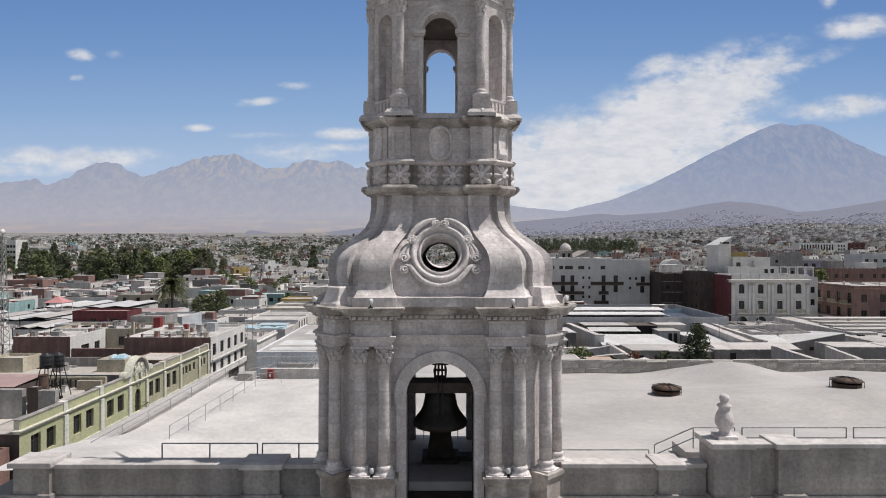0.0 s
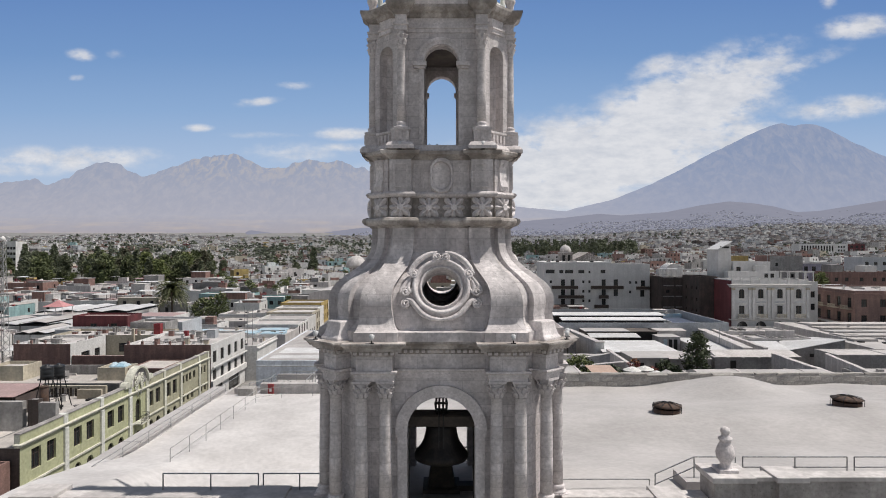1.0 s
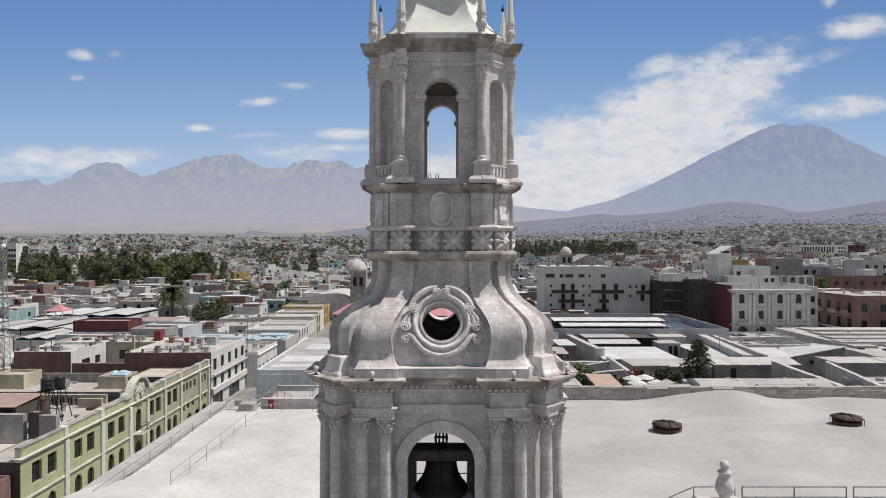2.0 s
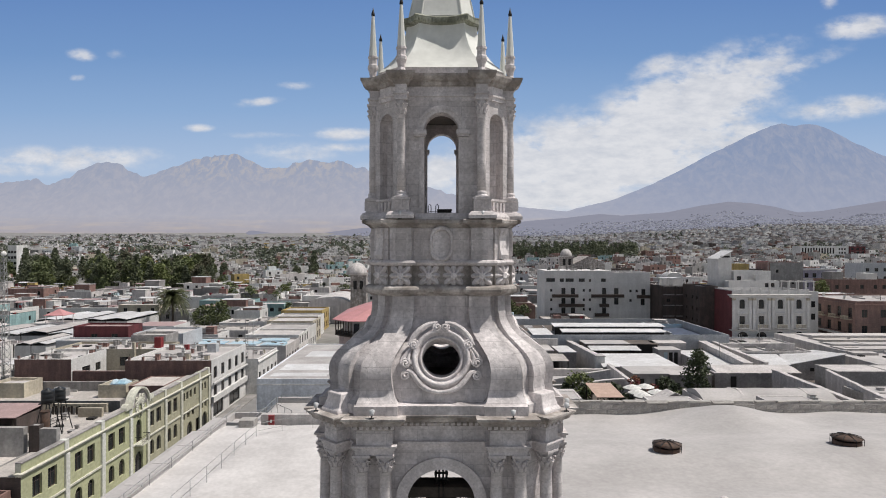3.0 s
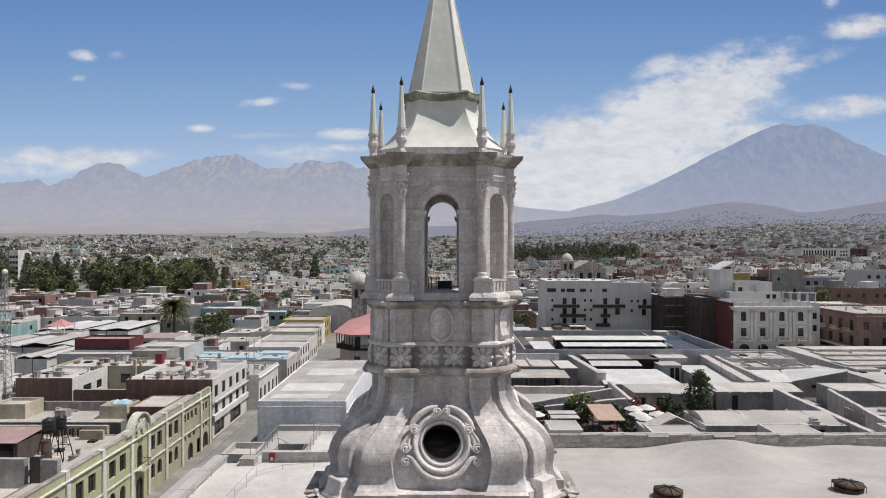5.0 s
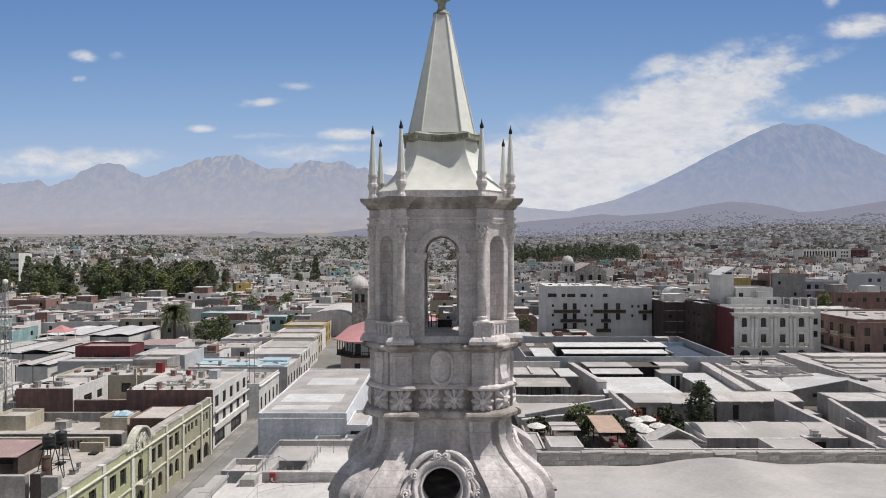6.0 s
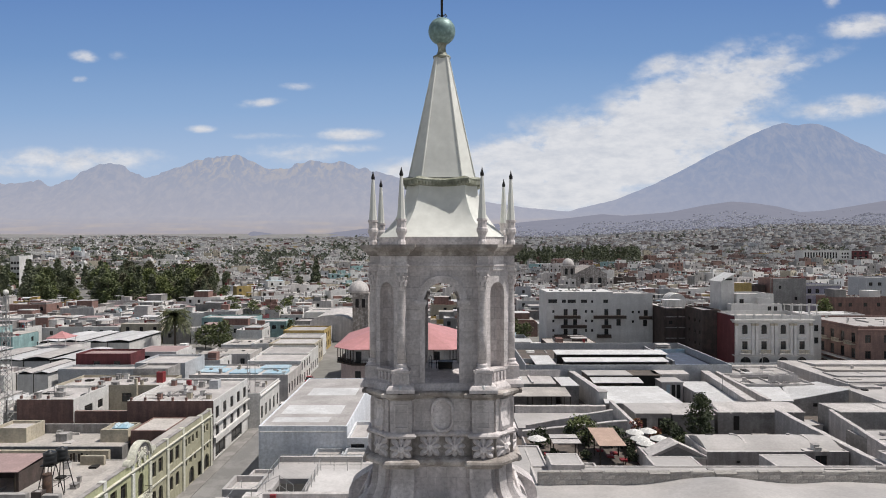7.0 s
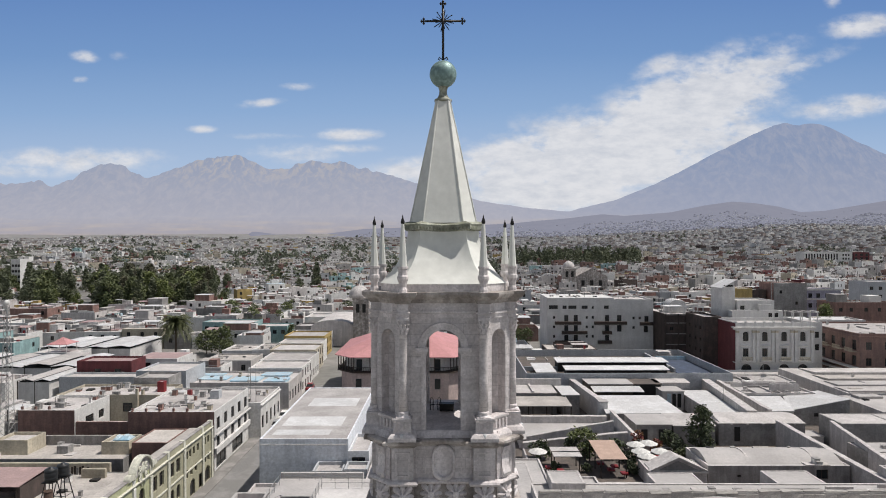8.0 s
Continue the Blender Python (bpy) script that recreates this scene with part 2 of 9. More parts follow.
PALMLEAF = surface("palm_fronds", (0.13, 0.14, 0.05), (0.075, 0.085, 0.03), rough=0.6, grain=3, patch=0.7, bump=0, vary=0.35, island=True)
FLOWER = surface("bougainvillea_flowers", (0.26, 0.06, 0.09), (0.24, 0.12, 0.05), rough=0.8, grain=4, patch=1.2, bump=0, vary=0.3, island=True)

GLASS = bpy.data.materials.new("window_glass")
GLASS.use_nodes = True
g = GLASS.node_tree.nodes["Principled BSDF"]
g.inputs["Base Color"].default_value = (0.025, 0.028, 0.03, 1)
g.inputs["Roughness"].default_value = 0.12


# ---------------------------------------------------------------- mesh helpers
def part(name, bm, m, parent=None, label=""):
    me = bpy.data.meshes.new(name)
    bm.to_mesh(me)
    bm.free()
    me.materials.append(m)
    ob = new(name, me)
    if parent:
        ob.parent = parent
    if label:
        tagged(ob, label)
    return ob


def share(name, me, parent, m=None):
    """Another object on the same mesh."""
    ob = new(name, me)
    ob.parent = parent
    if m is not None:
        ob.matrix_basis = m
    return ob


def thing(name, label, category, m=None, group="", kind=""):
    ob = new(name)
    ob.empty_display_size = 0.3
    if m is not None:
        ob.matrix_basis = m
    return tagged(ob, label, category, group, kind)


def block(bm, x0, x1, y0, y1, z0, z1, m=None):
    vs = [bm.verts.new(Vector(p) if m is None else m @ Vector(p)) for p in ((x0, y0, z0), (x1, y0, z0), (x1, y1, z0), (x0, y1, z0), (x0, y0, z1), (x1, y0, z1), (x1, y1, z1), (x0, y1, z1))]
    for f in ((3, 2, 1, 0), (4, 5, 6, 7), (0, 1, 5, 4), (1, 2, 6, 5), (2, 3, 7, 6), (3, 0, 4, 7)):
        bm.faces.new([vs[i] for i in f])
    return bm


def cube(x0, x1, y0, y1, z0, z1, bevel=0.0):
    bm = block(bmesh.new(), x0, x1, y0, y1, z0, z1)
    if bevel:
        bmesh.ops.bevel(bm, geom=bm.edges[:], offset=bevel, segments=2, affect="EDGES", profile=0.6)
    return bm


def loft(rings, close=True, cap=True, bm=None):
    """Skin over rings of 3D points, all with the same count."""
    bm = bm or bmesh.new()
    R = [[bm.verts.new(p) for p in r] for r in rings]
    n = len(R[0])
    for a, b in zip(R, R[1:]):
        for i in range(n if close else n - 1):
            bm.faces.new((a[i], a[(i + 1) % n], b[(i + 1) % n], b[i]))
    if cap:
        bm.faces.new(R[0][::-1])
        bm.faces.new(R[-1])
    return bm


def lathe(profile, n=24, smooth=True, bm=None, m=None):
    """Turned shape from (radius, height) pairs."""
    rings = []
    for r, z in profile:
        ring = [Vector((max(r, 1e-4) * math.cos(2 * math.pi * i / n), max(r, 1e-4) * math.sin(2 * math.pi * i / n), z)) for i in range(n)]
        rings.append([m @ p for p in ring] if m is not None else ring)
    bm = loft(rings, bm=bm)
    if smooth:
        for f in bm.faces:
            f.smooth = len(f.verts) == 4
    return bm


def tube(path, r, n=6, bm=None):
    """A round bar along a path of points."""
    bm = bm or bmesh.new()
    path = [Vector(p) for p in path]
    rings = []
    for i, p in enumerate(path):
        d = (path[min(i + 1, len(path) - 1)] - path[max(i - 1, 0)]).normalized()
        u = d.cross(Vector((0, 0, 1)) if abs(d.z) < 0.95 else Vector((1, 0, 0))).normalized()
        v = d.cross(u)
        rings.append([p + r * (math.cos(2 * math.pi * k / n) * u + math.sin(2 * math.pi * k / n) * v) for k in range(n)])
    loft(rings, bm=bm)
    return bm


def soften(bm, degrees=32):
    """Smooth shading, but for edges sharper than that."""
    bmesh.ops.recalc_face_normals(bm, faces=bm.faces[:])
    for f in bm.faces:
        f.smooth = True
    for e in bm.edges:
        if len(e.link_faces) == 2 and e.calc_face_angle() > math.radians(degrees):
            e.smooth = False
    return bm


def plan(B, x1, x2, r, C, wd=0.0, rd=0.0, inner=None):
    """A square with cut corners: sides at B, piers from x1 to x2 standing r proud, corner faces at distance C with a pier of half width wd.
    inner: where the field between the piers lies, if not at B."""
    A = math.sqrt(2) * C - B
    b = B if inner is None else inner
    x2 = min(x2, A - 0.01)
    side = [(-x2, -B), (-x2, -B - r), (-x1, -B - r), (-x1, -b), (x1, -b), (x1, -B - r), (x2, -B - r), (x2, -B), (A, -B)]
    q = math.sqrt(0.5)
    mid, t, n = Vector((C * q, -C * q)), Vector((q, q)), Vector((q, -q))
    if wd:
        side += [tuple(mid - wd * t), tuple(mid - wd * t + rd * n), tuple(mid + wd * t + rd * n), tuple(mid + wd * t)]
    side.append((B, -A))
    pts = []
    for k in range(4):
        c, s = ((1, 0), (0, 1), (-1, 0), (0, -1))[k]
        pts += [(c * x - s * y, s * x + c * y) for x, y in side]
    return pts


def grown(pts, d):
    """The outline pts moved outwards by d, corners mitred."""
    n, out = len(pts), []
    for i in range(n):
        p, a, b = Vector(pts[i]), Vector(pts[i - 1]), Vector(pts[(i + 1) % n])
        e, f = (p - a).normalized(), (b - p).normalized()
        ne, nf = Vector((e.y, -e.x)), Vector((f.y, -f.x))
        k = ne + nf
        out.append(p + k * (d / max(0.35, 1 + ne.dot(nf))))
    for i in range(n):  # edges that would turn over shrink to a point
        j = (i + 1) % n
        if (out[j] - out[i]).dot(Vector(pts[j]) - Vector(pts[i])) < 0:
            out[i] = out[j] = (out[i] + out[j]) / 2
    return out


def moulding(pts, profile, cap=True):
    """A course round the outline pts; profile: (how far out, height) from the bottom up."""
    return loft([[(p.x, p.y, z) for p in grown(pts, d)] for d, z in profile], cap=cap)


def arch_pts(r, zs, n=16):
    return [(r * math.cos(math.pi * i / n), zs + r * math.sin(math.pi * i / n)) for i in range(n + 1)]


def arch_wall(half, y0, y1, z0, z1, r, zs, sill=None, n=16):
    """A wall from -half to half with a round-headed opening of half width r that springs at zs."""
    bm = bmesh.new()
    block(bm, -half, -r, y0, y1, z0, zs)
    block(bm, r, half, y0, y1, z0, zs)
    if sill:
        block(bm, -r, r, y0, y1, z0, sill)
    A = arch_pts(r, zs, n)
    top = [(half if i == 0 else -half if i == n else half - 2 * half * i / n, z1) for i in range(n + 1)]
    top[0], top[n] = (half, z1), (-half, z1)
    lo = [[bm.verts.new((x, y, z)) for x, z in A] for y in (y0, y1)]
    hi = [[bm.verts.new((x, y, z)) for x, z in top] for y in (y0, y1)]
    for i in range(n):
        bm.faces.new((lo[0][i], hi[0][i], hi[0][i + 1], lo[0][i + 1]))
        bm.faces.new((lo[1][i + 1], hi[1][i + 1], hi[1][i], lo[1][i]))
        bm.faces.new((lo[0][i + 1], lo[1][i + 1], lo[1][i], lo[0][i]))
        bm.faces.new((hi[0][i], hi[1][i], hi[1][i + 1], hi[0][i + 1]))
    sides = [bm.verts.new((s * half, y, zs)) for s in (1, -1) for y in (y0, y1)]
    bm.faces.new((sides[0], sides[1], hi[1][0], hi[0][0]))
    bm.faces.new((sides[0], hi[0][0], lo[0][0]))
    bm.faces.new((sides[1], lo[1][0], hi[1][0]))
    bm.faces.new((sides[3], sides[2], hi[0][n], hi[1][n]))
    bm.faces.new((sides[2], lo[0][n], hi[0][n]))
    bm.faces.new((sides[3], hi[1][n], lo[1][n]))
    return bm


def arch_band(r0, r1, zs, y0, y1, n=20):
    """The raised band round an arch."""
    rings = []
    for i in range(n + 1):
        a = math.pi * i / n
        c, s = math.cos(a), math.sin(a)
        rm = (r0 + r1) / 2
        rings.append([(r0 * c, y1, zs + r0 * s), (r0 * c, y0 + 0.03, zs + r0 * s), (rm * c, y0 + 0.03, zs + rm * s), (rm * c, y0, zs + rm * s), (r1 * c, y0, zs + r1 * s), (r1 * c, y1, zs + r1 * s)])
    return loft(rings)


def spiral(cx, cz, r, turns, hand, y, start=0.0, n=26):
    """Points of a flat scroll in the xz plane, winding in from its rim."""
    out = []
    for i in range(n + 1):
        f = i / n
        a = start + hand * 2 * math.pi * turns * f
        q = r * (1 - 0.85 * f)
        out.append((cx + q * math.cos(a), y - 0.05 * f, cz + q * math.sin(a)))
    return out


# ---------------------------------------------------------------- the bell tower
TX, TY = -0.1, 26.05
Q4 = [pose(0, 0, 0, 0, 0, 90 * k) for k in range(4)]
SQ = math.sqrt(0.5)


def column_meshes(H, r, base, cap, abacus):
    """Base, shaft and leafy capital of one column, foot at the origin."""
    b = lathe([(r * 1.55, 0.06), (r * 1.55, base * 0.3), (r * 1.38, base * 0.38), (r * 1.2, base * 0.5), (r * 1.22, base * 0.6), (r * 1.32, base * 0.75), (r * 1.22, base * 0.9), (r * 1.04, base)], 20)
    block(b, -r * 1.6, r * 1.6, -r * 1.6, r * 1.6, 0, 0.06)
    s = lathe([(r, base), (r * 1.0, base + (H - base - cap) * 0.35), (r * 0.94, base + (H - base - cap) * 0.8), (r * 0.88, H - cap - 0.04), (r * 1.0, H - cap - 0.02), (r * 1.0, H - cap)], 20)
    c = lathe([(r * 0.86, H - cap), (r * 0.9, H - cap * 0.7), (r * 1.05, H - cap * 0.35), (r * 1.3, H - cap * 0.14)], 20)
    for row, (z0, z1, out, n0) in enumerate(((0.98, 0.58, 0.2, 0.0), (0.72, 0.3, 0.34, 0.5))):
        for k in range(8):
            m = pose(0, 0, 0, 0, 0, 45 * (k + n0))
            q = 0.3 * r
            pts = [(r * 0.9, H - cap * z0), (r * 1.08, H - cap * (z0 * 0.5 + z1 * 0.5)), (r * (1.0 + out), H - cap * (z1 + 0.06)), (r * (1.12 + out), H - cap * (z1 + 0.14))]
            rings = [[m @ Vector((x - 0.03, -q * w, z)), m @ Vector((x + 0.02, -q * w, z)), m @ Vector((x + 0.035, 0, z)), m @ Vector((x + 0.02, q * w, z)), m @ Vector((x - 0.03, q * w, z))] for (x, z), w in zip(pts, (1.1, 1.2, 0.9, 0.3))]
            loft(rings, bm=c)
    for k in range(4):
        m = pose(0, 0, 0, 0, 0, 90 * k + 45)
        tube([m @ Vector((r * 1.1, 0, H - cap * 0.42)), m @ Vector((r * 1.45, 0, H - cap * 0.28)), m @ Vector((r * 1.6, 0, H - cap * 0.16)), m @ Vector((r * 1.45, 0, H - cap * 0.1))], r * 0.16, 5, c)
    block(c, -abacus, abacus, -abacus, abacus, H - cap * 0.14, H)
    out = []
    for nm, bm, mm in (("base", b, CARVED), ("shaft", s, STONE), ("capital", c, CARVED)):
        me = bpy.data.meshes.new(nm)
        bm.to_mesh(me), bm.free()
        me.materials.append(mm)
        out.append(me)
    return out


def put_column(meshes, m, parent):
    c = share("column", meshes[1], parent, m)
    share("column_base", meshes[0], c)
    share("capital", meshes[2], c)


def frame_bars(bm, x0, x1, z0, z1, y, t=0.06, d=0.05):
    """A raised rectangular frame on a face that looks towards -y."""
    for a, b, c, e in ((x0, x1, z0, z0 + t), (x0, x1, z1 - t, z1), (x0, x0 + t, z0 + t, z1 - t), (x1 - t, x1, z0 + t, z1 - t)):
        block(bm, a, b, y - d, y + 0.02, c, e)
    return bm


def rosette(r, y):
    """A carved flower with eight pointed petals round a boss, one closed relief at the origin, facing -y."""
    bm = bmesh.new()
    n = 64
    rows_ = []
    for f in (0.0, 0.1, 0.2, 0.27, 0.3, 0.42, 0.58, 0.74, 0.88, 1.0):
        ring = []
        for i in range(n):
            a = 2 * math.pi * i / n
            u = abs((a / (math.pi / 4) + 0.5) % 1.0 - 0.5) * 2  # 0 on a petal's axis, 1 between petals
            diag = 1.12 if int(round(a / (math.pi / 4))) % 2 else 0.96
            R = r * diag * (1 - 0.36 * u ** 1.5)
            h = 0.17 - 0.02 * f if f < 0.28 else 0.015 + 0.14 * (1 - u) ** 0.6 * math.sin(math.pi * (0.25 + 0.7 * f))
            if f >= 0.99:
                h = 0.0
            ring.append((R * f * math.cos(a), y - h, R * f * math.sin(a)) if f >= 0.28 else (r * f * math.cos(a), y - h, r * f * math.sin(a)))
        rows_.append(ring)
    vs = [[bm.verts.new(p) for p in ring] for ring in rows_[1:]]
    top = bm.verts.new((0, y - 0.135, 0))
    for i in range(n):
        j = (i + 1) % n
        bm.faces.new((top, vs[0][i], vs[0][j]))
        for p, q in zip(vs, vs[1:]):
            bm.faces.new((p[i], q[i], q[j], p[j]))
    for fc in bm.faces:
        fc.smooth = True
    return bm


tower = thing("bell_tower", "tall white volcanic stone cathedral bell tower with pale painted spire", "bell tower", pose(TX, TY, 0))

# foot and pedestals
part("tower_foot", moulding(plan(3.98, 1.5, 2.92, 0.6, 4.95, 0.42, 0.62), [(0, 8.0), (0, 14.2), (0.1, 14.3), (0.1, 14.5), (0, 14.6)]), STONE, tower)
PED = ((0.06, 14.6), (0.06, 14.75), (0, 14.8), (0, 15.46), (0.05, 15.54), (0.1, 15.62), (0.1, 15.76))


def pedestal(x0, x1, y0, y1):
    bm = loft([[(x, y, z) for x, y in ((x0 - d, y0 - d), (x1 + d, y0 - d), (x1 + d, y1), (x0 - d, y1))] for d, z in PED])
    me = bpy.data.meshes.new("pedestal")
    bm.to_mesh(me), bm.free()
    me.materials.append(WEATHERED)
    return me


pl, pr, pc = pedestal(-3.02, -1.56, -4.6, -3.8), pedestal(1.56, 3.02, -4.6, -3.8), pedestal(-0.4, 0.4, -5.66, -4.7)
for k in range(4):
    share("pedestal", pl, tower, Q4[k])
    share("pedestal", pr, tower, Q4[k])
    share("corner_pedestal", pc, tower, pose(0, 0, 0, 0, 0, 45 + 90 * k))

# belfry walls with four arched openings
wall = arch_wall(2.98, -3.95, -3.15, 14.6, 20.5, 1.2, 18.4)
me = bpy.data.meshes.new("belfry_wall")
wall.to_mesh(me), wall.free()
me.materials.append(STONE)
band = arch_band(1.2, 1.62, 18.4, -4.1, -3.85)
for s in (-1, 1):
    block(band, min(s * 1.2, s * 1.54), max(s * 1.2, s * 1.54), -4.04, -3.85, 14.6, 18.2)
    block(band, min(s * 1.2, s * 1.6), max(s * 1.2, s * 1.6), -4.07, -3.85, 18.2, 18.4)
bme = bpy.data.meshes.new("archivolt")
band.to_mesh(bme), band.free()
bme.materials.append(CARVED)
for k in range(4):
    share("belfry_wall", me, tower, Q4[k])
    share("archivolt", bme, tower, Q4[k])
A = 2.98
pier0 = loft([[(A, -3.95, z), (3.95, -A, z), (3.15, -A, z), (A, -3.15, z)] for z in (14.6, 20.5)])
me = bpy.data.meshes.new("corner_pier")
pier0.to_mesh(me), pier0.free()
me.materials.append(STONE)
for k in range(4):
    share("corner_pier", me, tower, Q4[k])
# Floor, box below the arch and ceiling: interior shade put into a near-black colour.
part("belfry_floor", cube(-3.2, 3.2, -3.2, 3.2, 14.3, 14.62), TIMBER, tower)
part("recess_shade", cube(-1.46, 1.46, -4.2, -3.2, 13.0, 14.63), TIMBER, tower, "near-black box where the belfry opening runs down into shade")
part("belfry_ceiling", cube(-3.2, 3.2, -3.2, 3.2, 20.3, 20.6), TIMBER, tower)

col = column_meshes(4.5, 0.225, 0.36, 0.6, 0.31)
for k in range(4):
    for x in (-2.76, -1.93, 1.93, 2.76):
        put_column(col, Q4[k] @ pose(x, -4.3, 15.76), tower)
    put_column(col, pose(0, 0, 0, 0, 0, 45 + 90 * k) @ pose(0, -5.3, 15.76), tower)

# entablature of the belfry
ent = plan(4.0, 1.64, 2.97, 0.55, 4.96, 0.4, 0.62)
part("architrave", moulding(ent, [(0, 20.26), (0.0, 20.4), (0.05, 20.42), (0.05, 20.5), (0.12, 20.54), (0.12, 20.6)]), CARVED, tower)
part("frieze", moulding(ent, [(-0.04, 20.6), (-0.04, 21.12)]), STONE, tower)
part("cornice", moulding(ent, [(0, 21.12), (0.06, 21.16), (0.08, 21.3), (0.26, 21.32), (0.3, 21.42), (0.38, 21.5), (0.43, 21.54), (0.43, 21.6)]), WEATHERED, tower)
dentil = bpy.data.meshes.new("dentil")
bm = cube(-0.06, 0.06, -0.075, 0.02, 21.18, 21.28)
bm.to_mesh(dentil), bm.free()
dentil.materials.append(CARVED)
edge = grown(ent, 0.08)
for a, b in zip(edge, edge[1:] + edge[:1]):
    n = int((b - a).length / 0.2)
    for i in range(n):
        p = a + (b - a) * ((i + 0.5) / n)
        share("dentil", dentil, tower, Matrix.Translation((p.x, p.y, 0)) @ Matrix.Rotation(math.atan2((b - a).y, (b - a).x), 4, "Z"))

# bulb-shaped roof of the belfry, with four round windows
LEV = ((21.58, 4.5, 1.5, 3.02, 4.4), (21.92, 4.5, 1.5, 3.02, 4.4), (21.93, 4.42, 1.52, 2.98, 3.86), (22.06, 4.26, 1.6, 2.93, 3.86), (22.2, 4.15, 1.65, 2.88, 3.83), (22.45, 4.11, 1.7, 2.85, 3.8), (22.7, 4.16, 1.74, 2.84, 3.75),
       (22.95, 4.18, 1.75, 2.83, 3.69), (23.15, 4.15, 1.74, 2.8, 3.63), (23.35, 4.07, 1.71, 2.74, 3.55), (23.55, 3.92, 1.64, 2.64, 3.45), (23.75, 3.68, 1.52, 2.5, 3.32), (23.95, 3.42, 1.38, 2.33, 3.12), (24.15, 3.14, 1.24, 2.17, 2.86),
       (24.4, 2.89, 1.12, 2.02, 2.58), (24.7, 2.74, 1.06, 1.9, 2.42), (25.1, 2.69, 1.03, 1.83, 2.42), (25.62, 2.68, 1.03, 1.81, 2.4))
rings = []
for z, P, x1, x2, Qf in LEV:
    rr = 0.31
    B = P - rr
    C = (B + x2 + 0.06) * SQ
    rings.append([(x, y, z) for x, y in plan(B, x1, x2, rr, C, 0.36 * C / 5.3, 0.22, Qf)])
bm = bmesh.new()
R = [[bm.verts.new(q) for q in r] for r in rings]
nn = len(rings[0]) // 4
for j, (lo, hi) in enumerate(zip(R, R[1:])):
    for i in range(len(lo)):
        if i % nn == 3 and 2 <= j < 15:
            continue  # left open for the round-window panels
        k = (i + 1) % len(lo)
        bm.faces.new((lo[i], lo[k], hi[k], hi[i]))
part("bulb_roof", soften(bm), BULB, tower)
plinth = loft([[(-h, -f, z), (h, -f, z), (h, -4.5, z), (-h, -4.5, z)] for h, f, z in ((0.5, 5.6, 21.58), (0.5, 5.6, 21.68), (0.45, 5.5, 21.78), (0.41, 5.42, 22.0), (0.39, 5.38, 22.24), (0.35, 5.3, 22.27))])
bmesh.ops.bevel(plinth, geom=plinth.edges[:], offset=0.02, segments=1, affect="EDGES")
plinth_me = bpy.data.meshes.new("corner_plinth")
plinth.to_mesh(plinth_me), plinth.free()
plinth_me.materials.append(CARVED)
for k in range(4):
    share("corner_plinth", plinth_me, tower, pose(0, 0, 0, 0, 0, 45 + 90 * k))


def level(z, c):
    for a, b in zip(LEV, LEV[1:]):
        if a[0] <= z <= b[0]:
            f = (z - a[0]) / (b[0] - a[0])
            return a[c] + (b[c] - a[c]) * f
    return LEV[-1][c]


# panel with a round hole, following the slope of the bulb
OZ, OR = 23.42, 0.7
pan = []
for f in (0.0, 0.15, 0.35, 0.6, 0.85, 1.0):
    ring = []
    for i in range(64):
        a = 2 * math.pi * i / 64
        c, s = math.cos(a), math.sin(a)
        lo, hi = 21.93, 24.7
        tz = (hi - OZ) / s if s > 1e-6 else (lo - OZ) / s if s < -1e-6 else 99
        t = min(tz, 99)
        for it in range(30):  # meet the pier's edge
            x = level(min(hi, max(lo, OZ + t * s)), 2)
            if abs(c) * t > x:
                t = 0.5 * t + 0.5 * x / abs(c)
        q = OR + (t - OR) * f
        z = OZ + q * s
        ring.append((q * c, -level(z, 4), z))
    pan.append(ring)
pan.insert(0, [(x, y + 0.7, z) for x, y, z in pan[0]])
pan = soften(loft(pan, cap=False), 50)
pme0 = bpy.data.meshes.new("oculus_panel")
pan.to_mesh(pme0), pan.free()
pme0.materials.append(BULB)
for k in range(4):
    share("oculus_panel", pme0, tower, Q4[k])
eye = pose(0, -3.5, 23.42, 0, 0, 0) @ pose(0, 0, 0, 70)
ring = lathe([(0.70, -0.7), (0.70, 0.06), (0.72, 0.12), (0.76, 0.13), (0.785, 0.08), (0.8, 0.02), (0.83, 0.03), (0.87, 0.14), (0.93, 0.22), (0.99, 0.23), (1.04, 0.18), (1.06, 0.08), (1.09, 0.06), (1.1, -0.3)], 48, m=eye)
bmesh.ops.delete(ring, geom=[f for f in ring.faces if len(f.verts) > 4], context="FACES_ONLY")
me = bpy.data.meshes.new("oculus_ring")
ring.to_mesh(me), ring.free()
me.materials.append(CARVED)
scr = bmesh.new()
lean = pose(0, -3.52, 23.42, -20, 0, 0)


def scroll(points, r=0.055):
    tube([lean @ Vector(p) for p in points], r, 7, scr)


